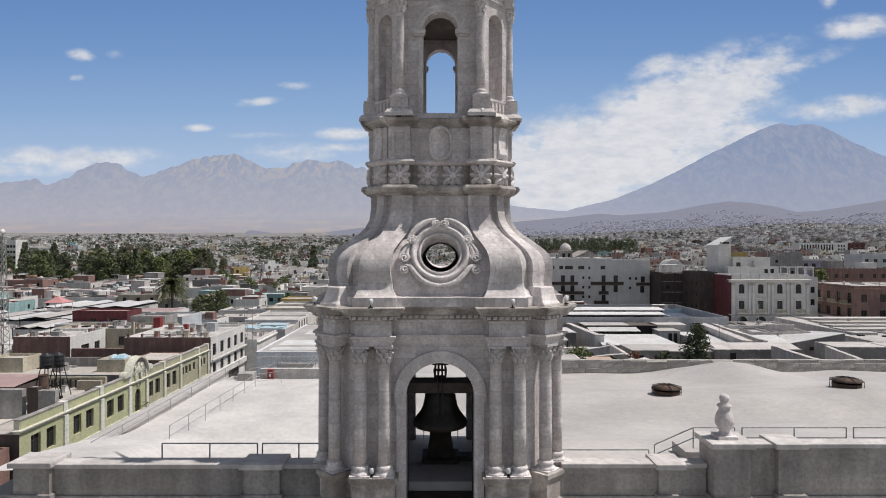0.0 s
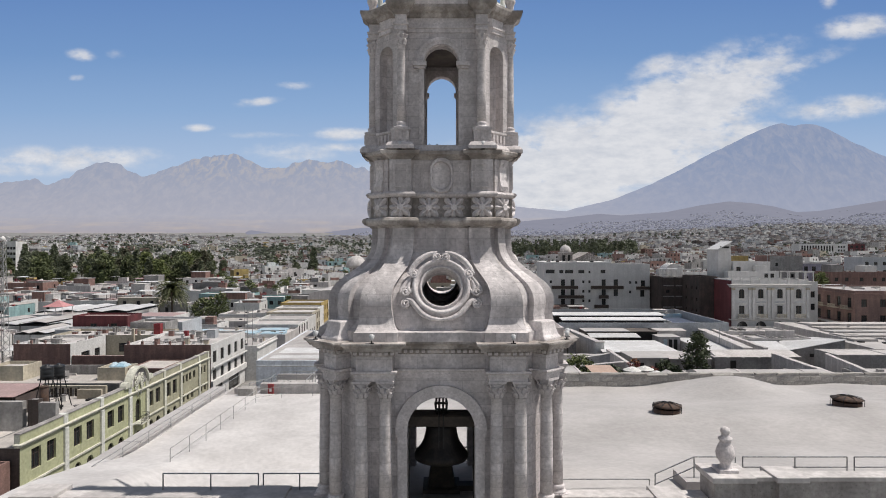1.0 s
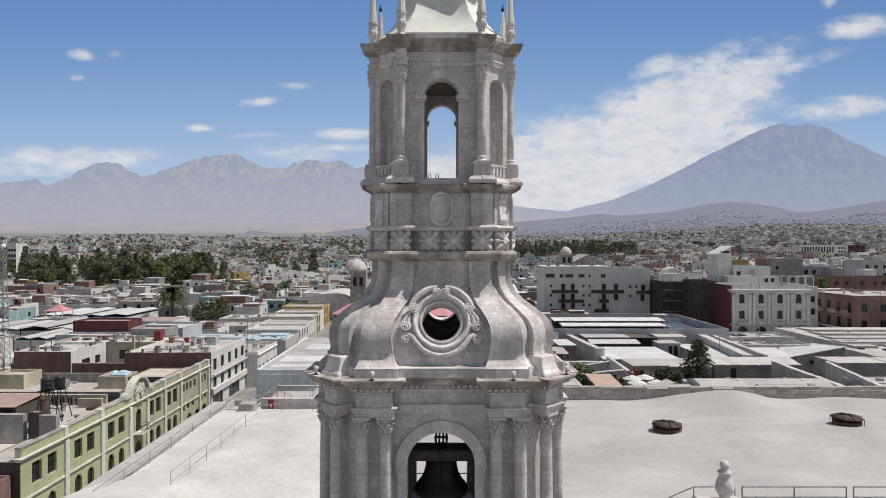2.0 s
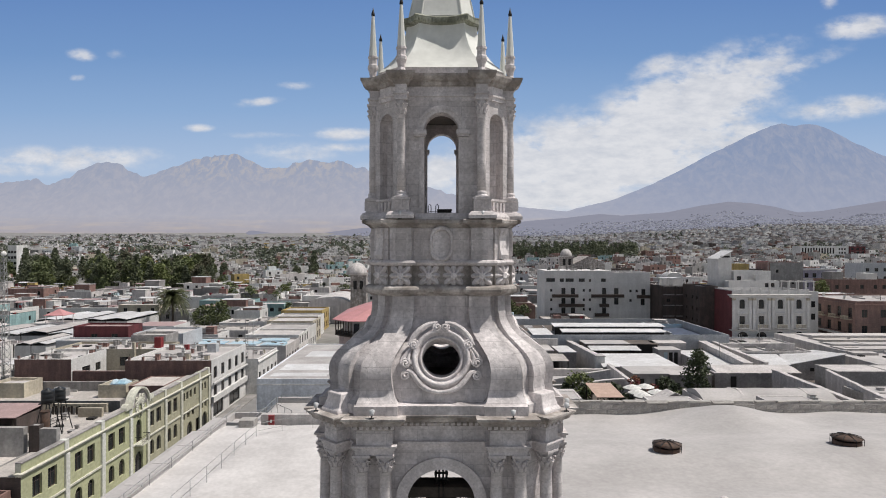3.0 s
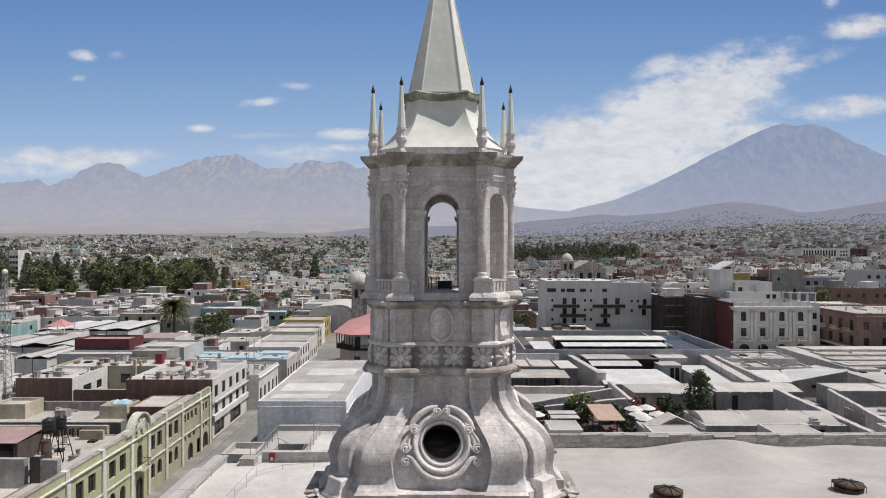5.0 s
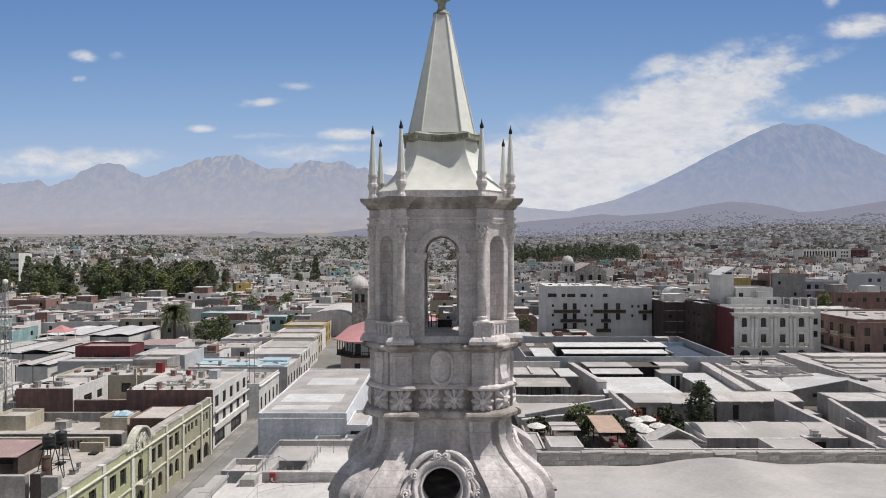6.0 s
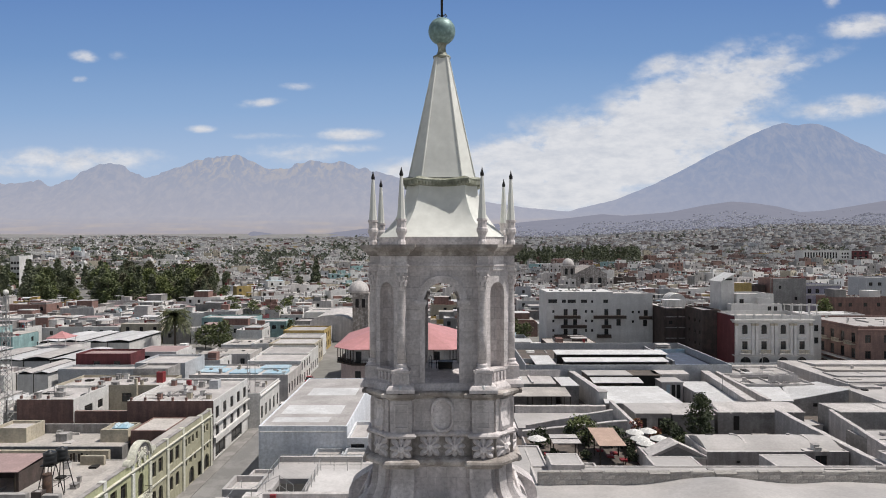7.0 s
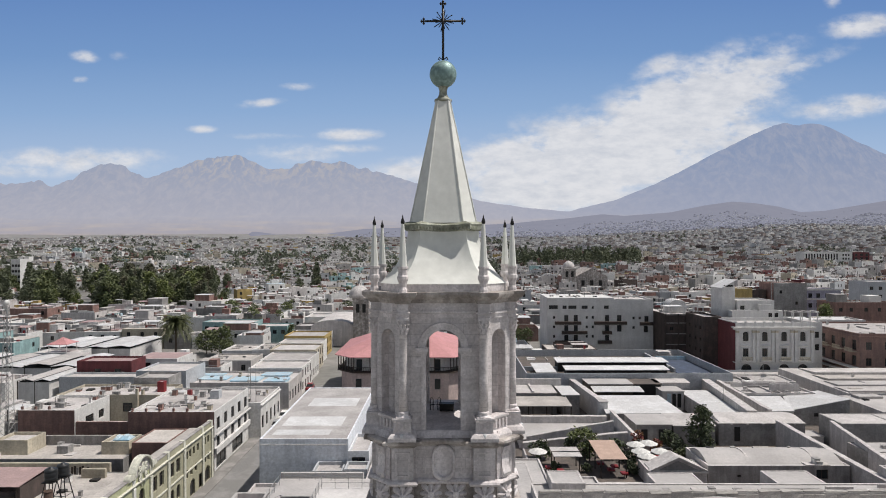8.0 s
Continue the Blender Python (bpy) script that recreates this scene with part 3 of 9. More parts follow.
def swell(points, rs):
    """A carved band along a smooth curve through the points, swelling as rs says."""
    P = [Vector(p) for p in points]
    out = []
    for i in range(len(P) - 1):
        a, b, c, d = P[max(i - 1, 0)], P[i], P[i + 1], P[min(i + 2, len(P) - 1)]
        for k in range(5):
            f = k / 5
            out.append(0.5 * ((2 * b) + (c - a) * f + (2 * a - 5 * b + 4 * c - d) * f * f + (3 * b - a - 3 * c + d) * f ** 3))
    out.append(P[-1])
    n = len(out) - 1
    rings = []
    for i, p in enumerate(out):
        d = (out[min(i + 1, n)] - out[max(i - 1, 0)]).normalized()
        u = Vector((0, 1, 0))
        v = d.cross(u).normalized()
        r = rs[0] + (rs[1] - rs[0]) * math.sin(math.pi * i / n)
        rings.append([lean @ (p + r * (0.8 * math.cos(2 * math.pi * k / 8) * u + math.sin(2 * math.pi * k / 8) * v)) for k in range(8)])
    loft(rings, bm=scr)


for s in (-1, 1):
    scroll(spiral(s * 0.14, 1.1, 0.16, 1.8, -s, -0.2, math.pi / 2, 40), 0.042)
    swell([(s * 0.14, -0.2, 1.27), (s * 0.46, -0.18, 1.2), (s * 0.8, -0.16, 0.98), (s * 1.06, -0.14, 0.66), (s * 1.1, -0.16, 0.42)], (0.05, 0.11))
    scroll(spiral(s * 0.98, 0.46, 0.19, 1.9, s, -0.16, 0 if s > 0 else math.pi, 40), 0.045)
    swell([(s * 1.1, -0.12, 0.36), (s * 1.26, -0.1, 0.14), (s * 1.42, -0.1, -0.1), (s * 1.42, -0.12, -0.26)], (0.04, 0.075))
    scroll(spiral(s * 1.28, -0.2, 0.18, 1.8, s, -0.12, 0 if s > 0 else math.pi, 36), 0.042)
    swell([(s * 1.02, -0.12, -0.04), (s * 1.1, -0.12, -0.2), (s * 1.18, -0.12, -0.02), (s * 1.1, -0.12, 0.24)], (0.035, 0.07))
    scroll(spiral(s * 1.26, -0.62, 0.17, 1.8, -s, -0.08, math.pi / 2, 36), 0.042)
    swell([(s * 1.24, -0.08, -0.45), (s * 1.04, -0.12, -0.54), (s * 0.88, -0.14, -0.76), (s * 0.64, -0.14, -1.02), (s * 0.32, -0.14, -1.17), (0, -0.14, -1.21)], (0.055, 0.1))
sme = bpy.data.meshes.new("scrollwork")
scr.to_mesh(sme), scr.free()
sme.materials.append(CARVED)
for k in range(4):
    sunk = Q4[k] @ pose(0, 0.32 if k % 2 else 0, -0.1 if k % 2 else 0)  # the side windows sit deeper
    share("oculus_ring", me, tower, sunk)
    share("scrollwork", sme, tower, sunk)

# drum under the lantern: rounded course, flower frieze, panels
drum = plan(2.42, 1.12, 1.93, 0.3, 3.16, 0.42, 0.1)
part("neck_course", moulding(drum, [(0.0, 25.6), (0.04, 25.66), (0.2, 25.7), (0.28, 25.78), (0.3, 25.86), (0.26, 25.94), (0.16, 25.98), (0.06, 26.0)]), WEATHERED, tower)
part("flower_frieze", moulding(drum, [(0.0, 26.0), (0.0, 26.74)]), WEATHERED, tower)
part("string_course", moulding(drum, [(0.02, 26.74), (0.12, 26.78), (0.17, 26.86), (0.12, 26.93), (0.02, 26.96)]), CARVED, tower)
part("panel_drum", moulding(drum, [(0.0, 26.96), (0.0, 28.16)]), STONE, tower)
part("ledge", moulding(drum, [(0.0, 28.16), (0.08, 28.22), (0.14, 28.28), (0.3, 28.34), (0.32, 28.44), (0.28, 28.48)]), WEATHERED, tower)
part("lantern_plinth", moulding(plan(2.4, 1.1, 1.95, 0.34, 3.15, 0.3, 0.05), [(0.1, 28.48), (0.1, 28.58), (0.0, 28.72), (-0.02, 28.72)]), CARVED, tower)
fl = rosette(0.445, 0)
fme = bpy.data.meshes.new("rosette")
fl.to_mesh(fme), fl.free()
fme.materials.append(CARVED)
for k in range(4):
    for x, y in ((-0.47, -2.42), (0.47, -2.42), (-1.52, -2.72), (1.52, -2.72)):
        share("rosette", fme, tower, Q4[k] @ pose(x, y, 26.37))
    share("rosette", fme, tower, pose(0, 0, 0, 0, 0, 45 + 90 * k) @ pose(0, -3.26, 26.37))
    for s in (-1, 1):
        for px, hw, yf, extra in ((1.52, 0.27, -2.72, ()), (0.85, 0.2, -2.42, (0.05, 0.03))):
            q = part("panel_frame", frame_bars(bmesh.new(), s * px - hw, s * px + hw, 27.1, 28.02, yf, *extra), CARVED, tower)
            q.matrix_basis = Q4[k]
    oval = [(0.37 * math.cos(a), 27.56 + (0.19 if math.sin(a) > 0 else -0.19) + 0.37 * math.sin(a)) for a in (2 * math.pi * (i + 0.5) / 28 for i in range(28))]
    md = loft([[(x * f, -2.42 - d, 27.56 + (z - 27.56) * f) for x, z in oval][::-1] for f, d in ((1.2, -0.02), (1.2, 0.15), (1.12, 0.2), (0.96, 0.19), (0.9, 0.07), (0.7, 0.075), (0.4, 0.08))])
    q = part("medallion", md, CARVED, tower)
    q.matrix_basis = Q4[k]
    vs = bmesh.new()
    for z, r0, tn in ((27.06, 0.13, -1), (28.0, 0.1, 1)):
        tube([(p[0], p[1], p[2]) for p in spiral(0, z, r0, 1.4, tn, -3.3, math.pi / 2)], 0.05, 6, vs)
    loft([[(x, -3.24 - d, z) for x in (-0.2, 0.2)] + [(x, -3.1, z) for x in (0.2, -0.2)] for z, d in ((27.0, 0.12), (27.15, 0.16), (27.4, 0.08), (27.8, 0.06), (28.05, 0.14), (28.15, 0.16))], bm=vs)
    q = part("corner_bracket", vs, CARVED, tower)
    q.matrix_basis = pose(0, 0, 0, 0, 0, 45 + 90 * k)

# lantern: four open arches, four niches, eight columns
wall = arch_wall(1.56, -2.36, -1.9, 28.6, 33.1, 0.65, 31.85, sill=28.74)
me = bpy.data.meshes.new("lantern_wall")
wall.to_mesh(me), wall.free()
me.materials.append(STONE)
band = arch_band(0.68, 0.94, 31.85, -2.48, -2.3)
for s in (-1, 1):
    block(band, min(s * 0.65, s * 0.84), max(s * 0.65, s * 0.84), -2.4, -2.3, 28.78, 31.62)
    block(band, min(s * 0.6, s * 1.02), max(s * 0.6, s * 1.02), -2.5, -2.3, 31.62, 31.7)
    block(band, min(s * 0.56, s * 1.06), max(s * 0.56, s * 1.06), -2.56, -2.3, 31.7, 31.86)
bme = bpy.data.meshes.new("lantern_archivolt")
band.to_mesh(bme), band.free()
bme.materials.append(CARVED)
nic = arch_wall(0.72, -2.98, -2.6, 28.6, 33.1, 0.4, 32.12, sill=29.22)
bowl = [[(-0.4 * math.cos(math.pi * i / 10), -2.62 + 0.3 * math.sin(math.pi * i / 10), z) for i in range(11)] for z in (29.2, 32.12)]
bowl += [[(-0.4 * math.cos(math.pi * i / 10) * math.cos(e), -2.62 + 0.3 * math.sin(math.pi * i / 10) * math.cos(e), 32.12 + 0.4 * math.sin(e)) for i in range(11)] for e in (0.4, 0.8, 1.2, 1.5)]
loft(bowl, close=False, cap=False, bm=nic)
nme = bpy.data.meshes.new("niche_wall")
nic.to_mesh(nme), nic.free()
nme.materials.append(STONE)
lcol = column_meshes(3.72, 0.165, 0.26, 0.6, 0.23)
lped = bmesh.new()
loft([[(x, y, z) for x, y in ((-0.38 - d, -0.3 - d), (0.38 + d, -0.3 - d), (0.38 + d, 0.3), (-0.38 - d, 0.3))] for d, z in ((0.14, 28.5), (0.14, 28.62), (0.06, 28.74), (-0.04, 28.78), (-0.06, 28.82), (-0.06, 29.18), (-0.02, 29.22), (-0.02, 29.3))], bm=lped)
for x in (-0.26, 0.0, 0.26):
    block(lped, x - 0.055, x + 0.055, -0.3, -0.2, 28.84, 29.2)
pme = bpy.data.meshes.new("lantern_pedestal")
lped.to_mesh(pme), lped.free()
pme.materials.append(CARVED)
nped = bmesh.new()
loft([[(x, y, z) for x, y in ((-0.4 - d, -3.06 - d), (0.4 + d, -3.06 - d), (0.4 + d, -2.7), (-0.4 - d, -2.7))] for d, z in ((0.16, 28.5), (0.16, 28.6), (0.06, 28.72), (0.0, 28.78), (0, 29.14), (0.05, 29.18), (0.05, 29.26))], bm=nped)
for x in (-0.3, -0.1, 0.1, 0.3):
    block(nped, x - 0.05, x + 0.05, -3.12, -3.04, 28.84, 29.12)
npm = bpy.data.meshes.new("niche_pedestal")
nped.to_mesh(npm), nped.free()
npm.materials.append(CARVED)
pinn = lathe([(0.17, 0.0), (0.17, 0.12), (0.13, 0.2), (0.15, 0.36), (0.21, 0.5), (0.21, 0.6), (0.17, 0.66), (0.17, 0.86), (0.2, 0.9), (0.2, 0.97)], 8, smooth=False)
pin_me = bpy.data.meshes.new("pinnacle_base")
pinn.to_mesh(pin_me), pinn.free()
pin_me.materials.append(CARVED)
pc = lathe([(0.165, 0.97), (0.16, 1.0), (0.055, 2.58)], 8, smooth=False)
cone_me = bpy.data.meshes.new("pinnacle")
pc.to_mesh(cone_me), pc.free()
cone_me.materials.append(SHEET)
pt = lathe([(0.055, 2.55), (0.075, 2.6), (0.07, 2.66), (0.03, 2.78), (0.008, 2.9)], 10)
tip_me = bpy.data.meshes.new("pinnacle_tip")
pt.to_mesh(tip_me), pt.free()
tip_me.materials.append(IRON)
for k in range(4):
    share("lantern_wall", me, tower, Q4[k])
    share("lantern_archivolt", bme, tower, Q4[k])
    share("niche_wall", nme, tower, pose(0, 0, 0, 0, 0, 45 + 90 * k))
    share("niche_pedestal", npm, tower, pose(0, 0, 0, 0, 0, 45 + 90 * k))
    for s in (-1, 1):
        put_column(lcol, Q4[k] @ pose(s * 1.5, -2.67, 29.28), tower)
        share("lantern_pedestal", pme, tower, Q4[k] @ pose(s * 1.52, -2.68, 0))
        p = share("pinnacle", cone_me, tower, Q4[k] @ pose(s * 1.5, -2.69, 33.94))
        share("pinnacle_base", pin_me, p)
        share("pinnacle_tip", tip_me, p)
part("lantern_floor", cube(-2.2, 2.2, -2.2, 2.2, 28.3, 28.7), WEATHERED, tower)
# the ceiling's shade is put into a dark brown colour
part("lantern_ceiling", cube(-2.1, 2.1, -2.1, 2.1, 32.9, 33.2), SHADEBROWN, tower)
lent = plan(2.4, 1.28, 1.74, 0.42, 3.06, 0.0, 0.0)
part("lantern_architrave", moulding(lent, [(0.0, 32.98), (0.0, 33.12), (0.05, 33.14), (0.05, 33.22)]), CARVED, tower)
part("lantern_frieze", moulding(lent, [(-0.02, 33.22), (-0.02, 33.52)]), CARVED, tower)
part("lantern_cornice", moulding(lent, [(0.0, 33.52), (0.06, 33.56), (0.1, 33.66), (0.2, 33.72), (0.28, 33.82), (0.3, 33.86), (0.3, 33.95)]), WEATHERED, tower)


def octagon(b, a, z):
    return [(x, y, z) for x, y in ((-a, -b), (a, -b), (b, -a), (b, a), (a, b), (-a, b), (-b, a), (-b, -a))]


part("spire_plinth", loft([octagon(2.42, 1.62, z) for z in (33.93, 34.24)]), CARVED, tower)

def hollow(b, a, z, dip, sag=0.0):
    """An eight-sided ring whose sides curve inwards by dip between the corners, and hang by sag."""
    P, out = octagon(b, a, z), []
    for p, q in zip(P, P[1:] + P[:1]):
        p, q = Vector(p), Vector(q)
        n = Vector((-(q - p).y, (q - p).x, 0)).normalized()
        w = (q - p).length / (2 * a)
        for i in range(8):
            f = i / 8
            k = 1 - (2 * f - 1) ** 2
            out.append(p.lerp(q, f) + n * (dip * k * w) - Vector((0, 0, sag * k * w)))
    return out


part("spire_skirt", soften(loft([hollow(*r) for r in ((2.44, 1.64, 34.24, 0.0), (2.4, 1.6, 34.3, 0.02), (2.12, 1.4, 34.6, 0.06), (1.88, 1.22, 34.92, 0.1), (1.68, 1.08, 35.28, 0.14), (1.52, 0.97, 35.7, 0.16), (1.44, 0.91, 36.0, 0.16), (1.41, 0.89, 36.3, 0.16))]), 20), SHEET, tower, "concave pale painted sheet metal skirt")
part("spire_collar", soften(loft([hollow(b, a, z, 0.17, 0.07) for b, a, z in ((1.4, 0.88, 36.27), (1.43, 0.9, 36.32), (1.54, 0.98, 36.38), (1.62, 1.03, 36.46), (1.64, 1.05, 36.56), (1.56, 0.99, 36.61), (1.38, 0.87, 36.66))]), 25), COLLAR, tower, "lichen-stained moulded collar")
dent = bmesh.new()
edge = hollow(1.6, 1.02, 36.42, 0.17, 0.07)
for a, b in zip(edge, edge[1:] + edge[:1]):
    for f in (0.25, 0.75):
        p = a.lerp(b, f)
        m = Matrix.Translation(p) @ Matrix.Rotation(math.atan2((b - a).y, (b - a).x), 4, "Z")
        block(dent, -0.03, 0.03, -0.03, 0.06, -0.07, 0.08, m)
part("collar_beading", dent, COLLAR, tower)
part("spire", loft([octagon(b, a, z) for b, a, z in ((1.34, 0.79, 36.6), (1.29, 0.76, 36.8), (0.285, 0.2, 41.66))]), SHEET, tower, "steep eight-sided pale painted spire")
rib = bmesh.new()
for i in range(8):
    a, b = octagon(1.34, 0.79, 36.62)[i], octagon(0.285, 0.2, 41.66)[i]
    tube([a, b], 0.028, 5, rib)
part("spire_ribs", rib, SHEET, tower)
part("spire_neck", lathe([(0.28, 41.6), (0.36, 41.66), (0.36, 41.74), (0.26, 41.78), (0.17, 41.95), (0.155, 42.1), (0.2, 42.25), (0.22, 42.32)], 20), COLLAR, tower)
part("orb", lathe([(0.02, 42.23)] + [(0.56 * math.sin(math.pi * i / 20), 42.79 - 0.56 * math.cos(math.pi * i / 20)) for i in range(2, 19)] + [(0.02, 43.35)], 32), VERDI, tower, "green weathered copper orb")
cr = bmesh.new()
tube([(0, 0, 43.3), (0, 0, 45.7)], 0.05, 8, cr)
tube([(-0.75, 0, 45.0), (0.75, 0, 45.0)], 0.045, 8, cr)
for c in ((0, 45.72, 0), (-0.8, 45.0, 1), (0.8, 45.0, 1)):
    for dx, dz in ((0, 0), (0.09, 0), (-0.09, 0), (0, 0.09)):
        p = (c[0] + dx, 0, c[1] + dz) if not c[2] else (c[0] + dz * (1 if c[0] > 0 else -1), 0, c[1] + dx)
        lathe([(0.01, -0.07), (0.06, 0), (0.01, 0.07)], 8, bm=cr, m=Matrix.Translation(p))
for i in range(16):
    a = 2 * math.pi * (i + 0.5) / 16
    L = 0.46 if i % 2 else 0.32
    tube([(0.08 * math.cos(a), 0, 45.0 + 0.08 * math.sin(a)), (L * math.cos(a), 0, 45.0 + L * math.sin(a))], 0.018, 4, cr)
for s in (-1, 1):
    tube([(s * 0.05, 0, 43.42), (s * 0.16, 0, 43.5), (s * 0.2, 0, 43.42), (s * 0.14, 0, 43.38)], 0.025, 5, cr)
part("cross", cr, IRON, tower, "black iron cross with radiating star")

# small iron ladder hoops in the lantern
hp = thing("iron_ladder", "small dark iron ladder hoops on the lantern floor", "ladder", pose(TX - 0.35, TY + 0.6, 28.7))
for x in (-0.16, 0.16):
    part("ladder_hoop", tube([(x - 0.06, 0, 0), (x - 0.06, 0, 0.5), (x, 0, 0.58), (x + 0.06, 0, 0.5), (x + 0.06, 0, 0)], 0.018, 5), IRON, hp)
part("ladder_bar", tube([(-0.2, 0, 0.25), (0.2, 0, 0.25)], 0.015, 5), IRON, hp)

bx0 = thing("dark_box", "small dark metal box on the lantern floor", "box", pose(TX + 0.12, TY + 0.5, 28.7))
part("box_body", cube(-0.3, 0.3, -0.16, 0.16, 0.05, 0.3, 0.03), IRON, bx0)
part("box_lid", cube(-0.32, 0.32, -0.18, 0.18, 0.3, 0.35, 0.01), IRON, bx0)
for x in (-0.24, 0.24):
    part("box_foot", cube(x - 0.04, x + 0.04, -0.12, 0.12, 0, 0.05), IRON, bx0)

# bell on its timber headstock
bell = thing("bell", "large dark bronze church bell hanging from a timber headstock", "bell", pose(TX, TY - 3.0, 0))
part("bell_body", lathe([(0.05, 18.43), (0.46, 18.43), (0.54, 18.38), (0.56, 18.25), (0.58, 18.1), (0.64, 17.85), (0.73, 17.66), (0.85, 17.5), (0.95, 17.38), (0.985, 17.28), (0.985, 17.2), (0.95, 17.13), (0.86, 17.11), (0.8, 17.3), (0.6, 17.7), (0.5, 18.3), (0.05, 18.36)], 40), BRONZE, bell)
hs = cube(-1.3, 1.3, -0.58, 0.2, 18.42, 18.8, 0.03)
part("headstock", hs, TIMBER, bell, "heavy dark timber headstock")
cb = bmesh.new()
for x in (-0.19, -0.07, 0.07, 0.19):
    tube([(x * 0.7, -0.24, 18.7), (x, -0.25, 18.95), (x * 1.15, -0.24, 19.2), (x * 0.9, -0.2, 19.4), (x * 0.9, 0.2, 19.4), (x, 0.25, 18.95), (x, 0.24, 18.4)], 0.04, 6, cb)
for z, w in ((19.42, 0.3), (19.2, 0.24), (18.97, 0.22)):
    tube([(-w, -0.25, z), (w, -0.25, z)], 0.045, 6, cb)
for x in (-0.05, 0.05):
    tube([(x, -0.26, 18.95), (x * 1.6, -0.61, 18.82), (x * 1.6, -0.62, 18.3), (x * 1.6, -0.75, 17.7)], 0.03, 6, cb)
part("crown_straps", cb, IRON, bell)
part("clapper", lathe([(0.02, 18.3), (0.03, 17.16), (0.1, 17.11), (0.14, 17.02), (0.1, 16.92), (0.02, 16.88)], 12), IRON, bell)
fr = thing("timber_trestle", "dark timber trestle carrying the bell inside the belfry", "trestle", pose(TX, TY, 0))
for s in (-1, 1):
    part("post", cube(s * 1.3 - 0.13, s * 1.3 + 0.13, -3.12, -2.84, 14.6, 18.9), TIMBER, fr)
part("back_beam", cube(-1.45, 1.45, -2.8, -2.6, 18.45, 18.8), TIMBER, fr)
for i in range(7):
    part("rail_bar", tube([(-1.2 + 0.4 * i, 3.4, 14.62), (-1.2 + 0.4 * i, 3.4, 15.5)], 0.02, 5), IRON, fr)
part("rail_top", tube([(-1.2, 3.4, 15.5), (1.2, 3.4, 15.5)], 0.025, 5), IRON, fr)
# boards added across the side arches to keep daylight out of the belfry
part("side_shade_board", cube(-3.1, -2.9, -2.9, 2.9, 14.63, 19.0), TIMBER, fr)
part("side_shade_board", cube(2.9, 3.1, -2.9, 2.9, 14.63, 19.0), TIMBER, fr)
# dim grey pedestal in the near-black tone: the belfry's shade is in its colour
st = thing("wooden_stand", "tapered stand on the belfry floor, interior shade in its colour", "stand", pose(TX, TY, 14.62))
part("stand_base", cube(-0.75, 0.75, -0.9, 0.6, 0, 0.5, 0.02), TIMBER, st)
part("stand_shaft", loft([[(-w, -w, z), (w, -w, z), (w, w, z), (-w, w, z)] for z, w in ((0.5, 0.55), (1.3, 0.42), (1.55, 0.45))]), TIMBER, st)
sb = thing("wooden_crate", "small dark wooden crate on the belfry floor", "crate", pose(TX + 1.0, TY - 0.4, 14.62))
part("crate_box", cube(-0.32, 0.32, -0.25, 0.25, 0, 0.55, 0.02), TIMBER, sb)
part("crate_lid", cube(-0.36, 0.36, -0.29, 0.29, 0.55, 0.6, 0.01), TIMBER, sb)

# small floodlights on the ledges
def floodlight(m, size=1.0):
    f = thing("floodlight", "small white floodlight standing on the tower ledge", "floodlight", m, "tower floodlights")
    part("lamp_head", lathe([(0.02, -0.09), (0.06, -0.08), (0.085, 0.02), (0.095, 0.08), (0.07, 0.1), (0.02, 0.1)], 14, m=pose(0, 0, 0.2, -35)), LAMPWHITE, f)
    part("lamp_stem", tube([(0, 0, 0), (0, 0, 0.2)], 0.025, 6), IRON, f)
    part("lamp_foot", cube(-0.08, 0.08, -0.06, 0.06, 0, 0.03), IRON, f)
    return f


f0 = floodlight(pose(TX - 2.35, TY - 4.85, 21.6))
for x, y, z in ((2.45, -4.85, 21.6), (-4.45, -3.85, 21.6), (4.45, -3.85, 21.6), (4.6, -3.2, 21.6), (-1.53, -3.02, 28.46), (1.53, -3.02, 28.46), (-2.35, -4.5, 15.76), (2.35, -4.5, 15.76), (3.02, -1.55, 28.46)):
    copy_thing(f0, pose(TX + x, TY + y, z))


# ---------------------------------------------------------------- ground
def smooth(a, b, x):
    f = min(1.0, max(0.0, (x - a) / (b - a)))
    return f * f * (3 - 2 * f)


def land(x, y):
    """Height of the city's ground: flat in the old town, rising towards the mountains, more so on the volcano's side."""
    d = max(0.0, y - 160)
    z = 0.019 * d + 3.2e-6 * d * d
    z += 14 * noise.noise(Vector((x * 0.0016, y * 0.0016, 2.0))) * min(1.0, d / 3000) ** 1.5
    z += 118 * smooth(0.14, 0.6, x / max(y, 1)) * (y / 4500) ** 2 if y > 0 else 0
    return z


def sheet(x0, x1, nx, ys, f):
    xs = [x0 + (x1 - x0) * i / nx for i in range(nx + 1)]
    v = [(x, y, f(x, y)) for y in ys for x in xs]
    n = nx + 1
    q = [(j * n + i, j * n + i + 1, (j + 1) * n + i + 1, (j + 1) * n + i) for j in range(len(ys) - 1) for i in range(nx)]
    bm = bmesh.new()
    vs = [bm.verts.new(p) for p in v]
    for f4 in q:
        bm.faces.new([vs[i] for i in f4]).smooth = True
    return bm


ys = [-400, -100, 0, 60, 120, 160] + [160 + 4480 * (i / 60) ** 1.5 for i in range(1, 61)]
ground = tagged(part("ground", sheet(-4600, 4600, 60, ys, lambda x, y: land(x, y) - 0.02), SOIL), "dusty ground under the city rising to the hills", "ground", kind="structure")
road = bmesh.new()
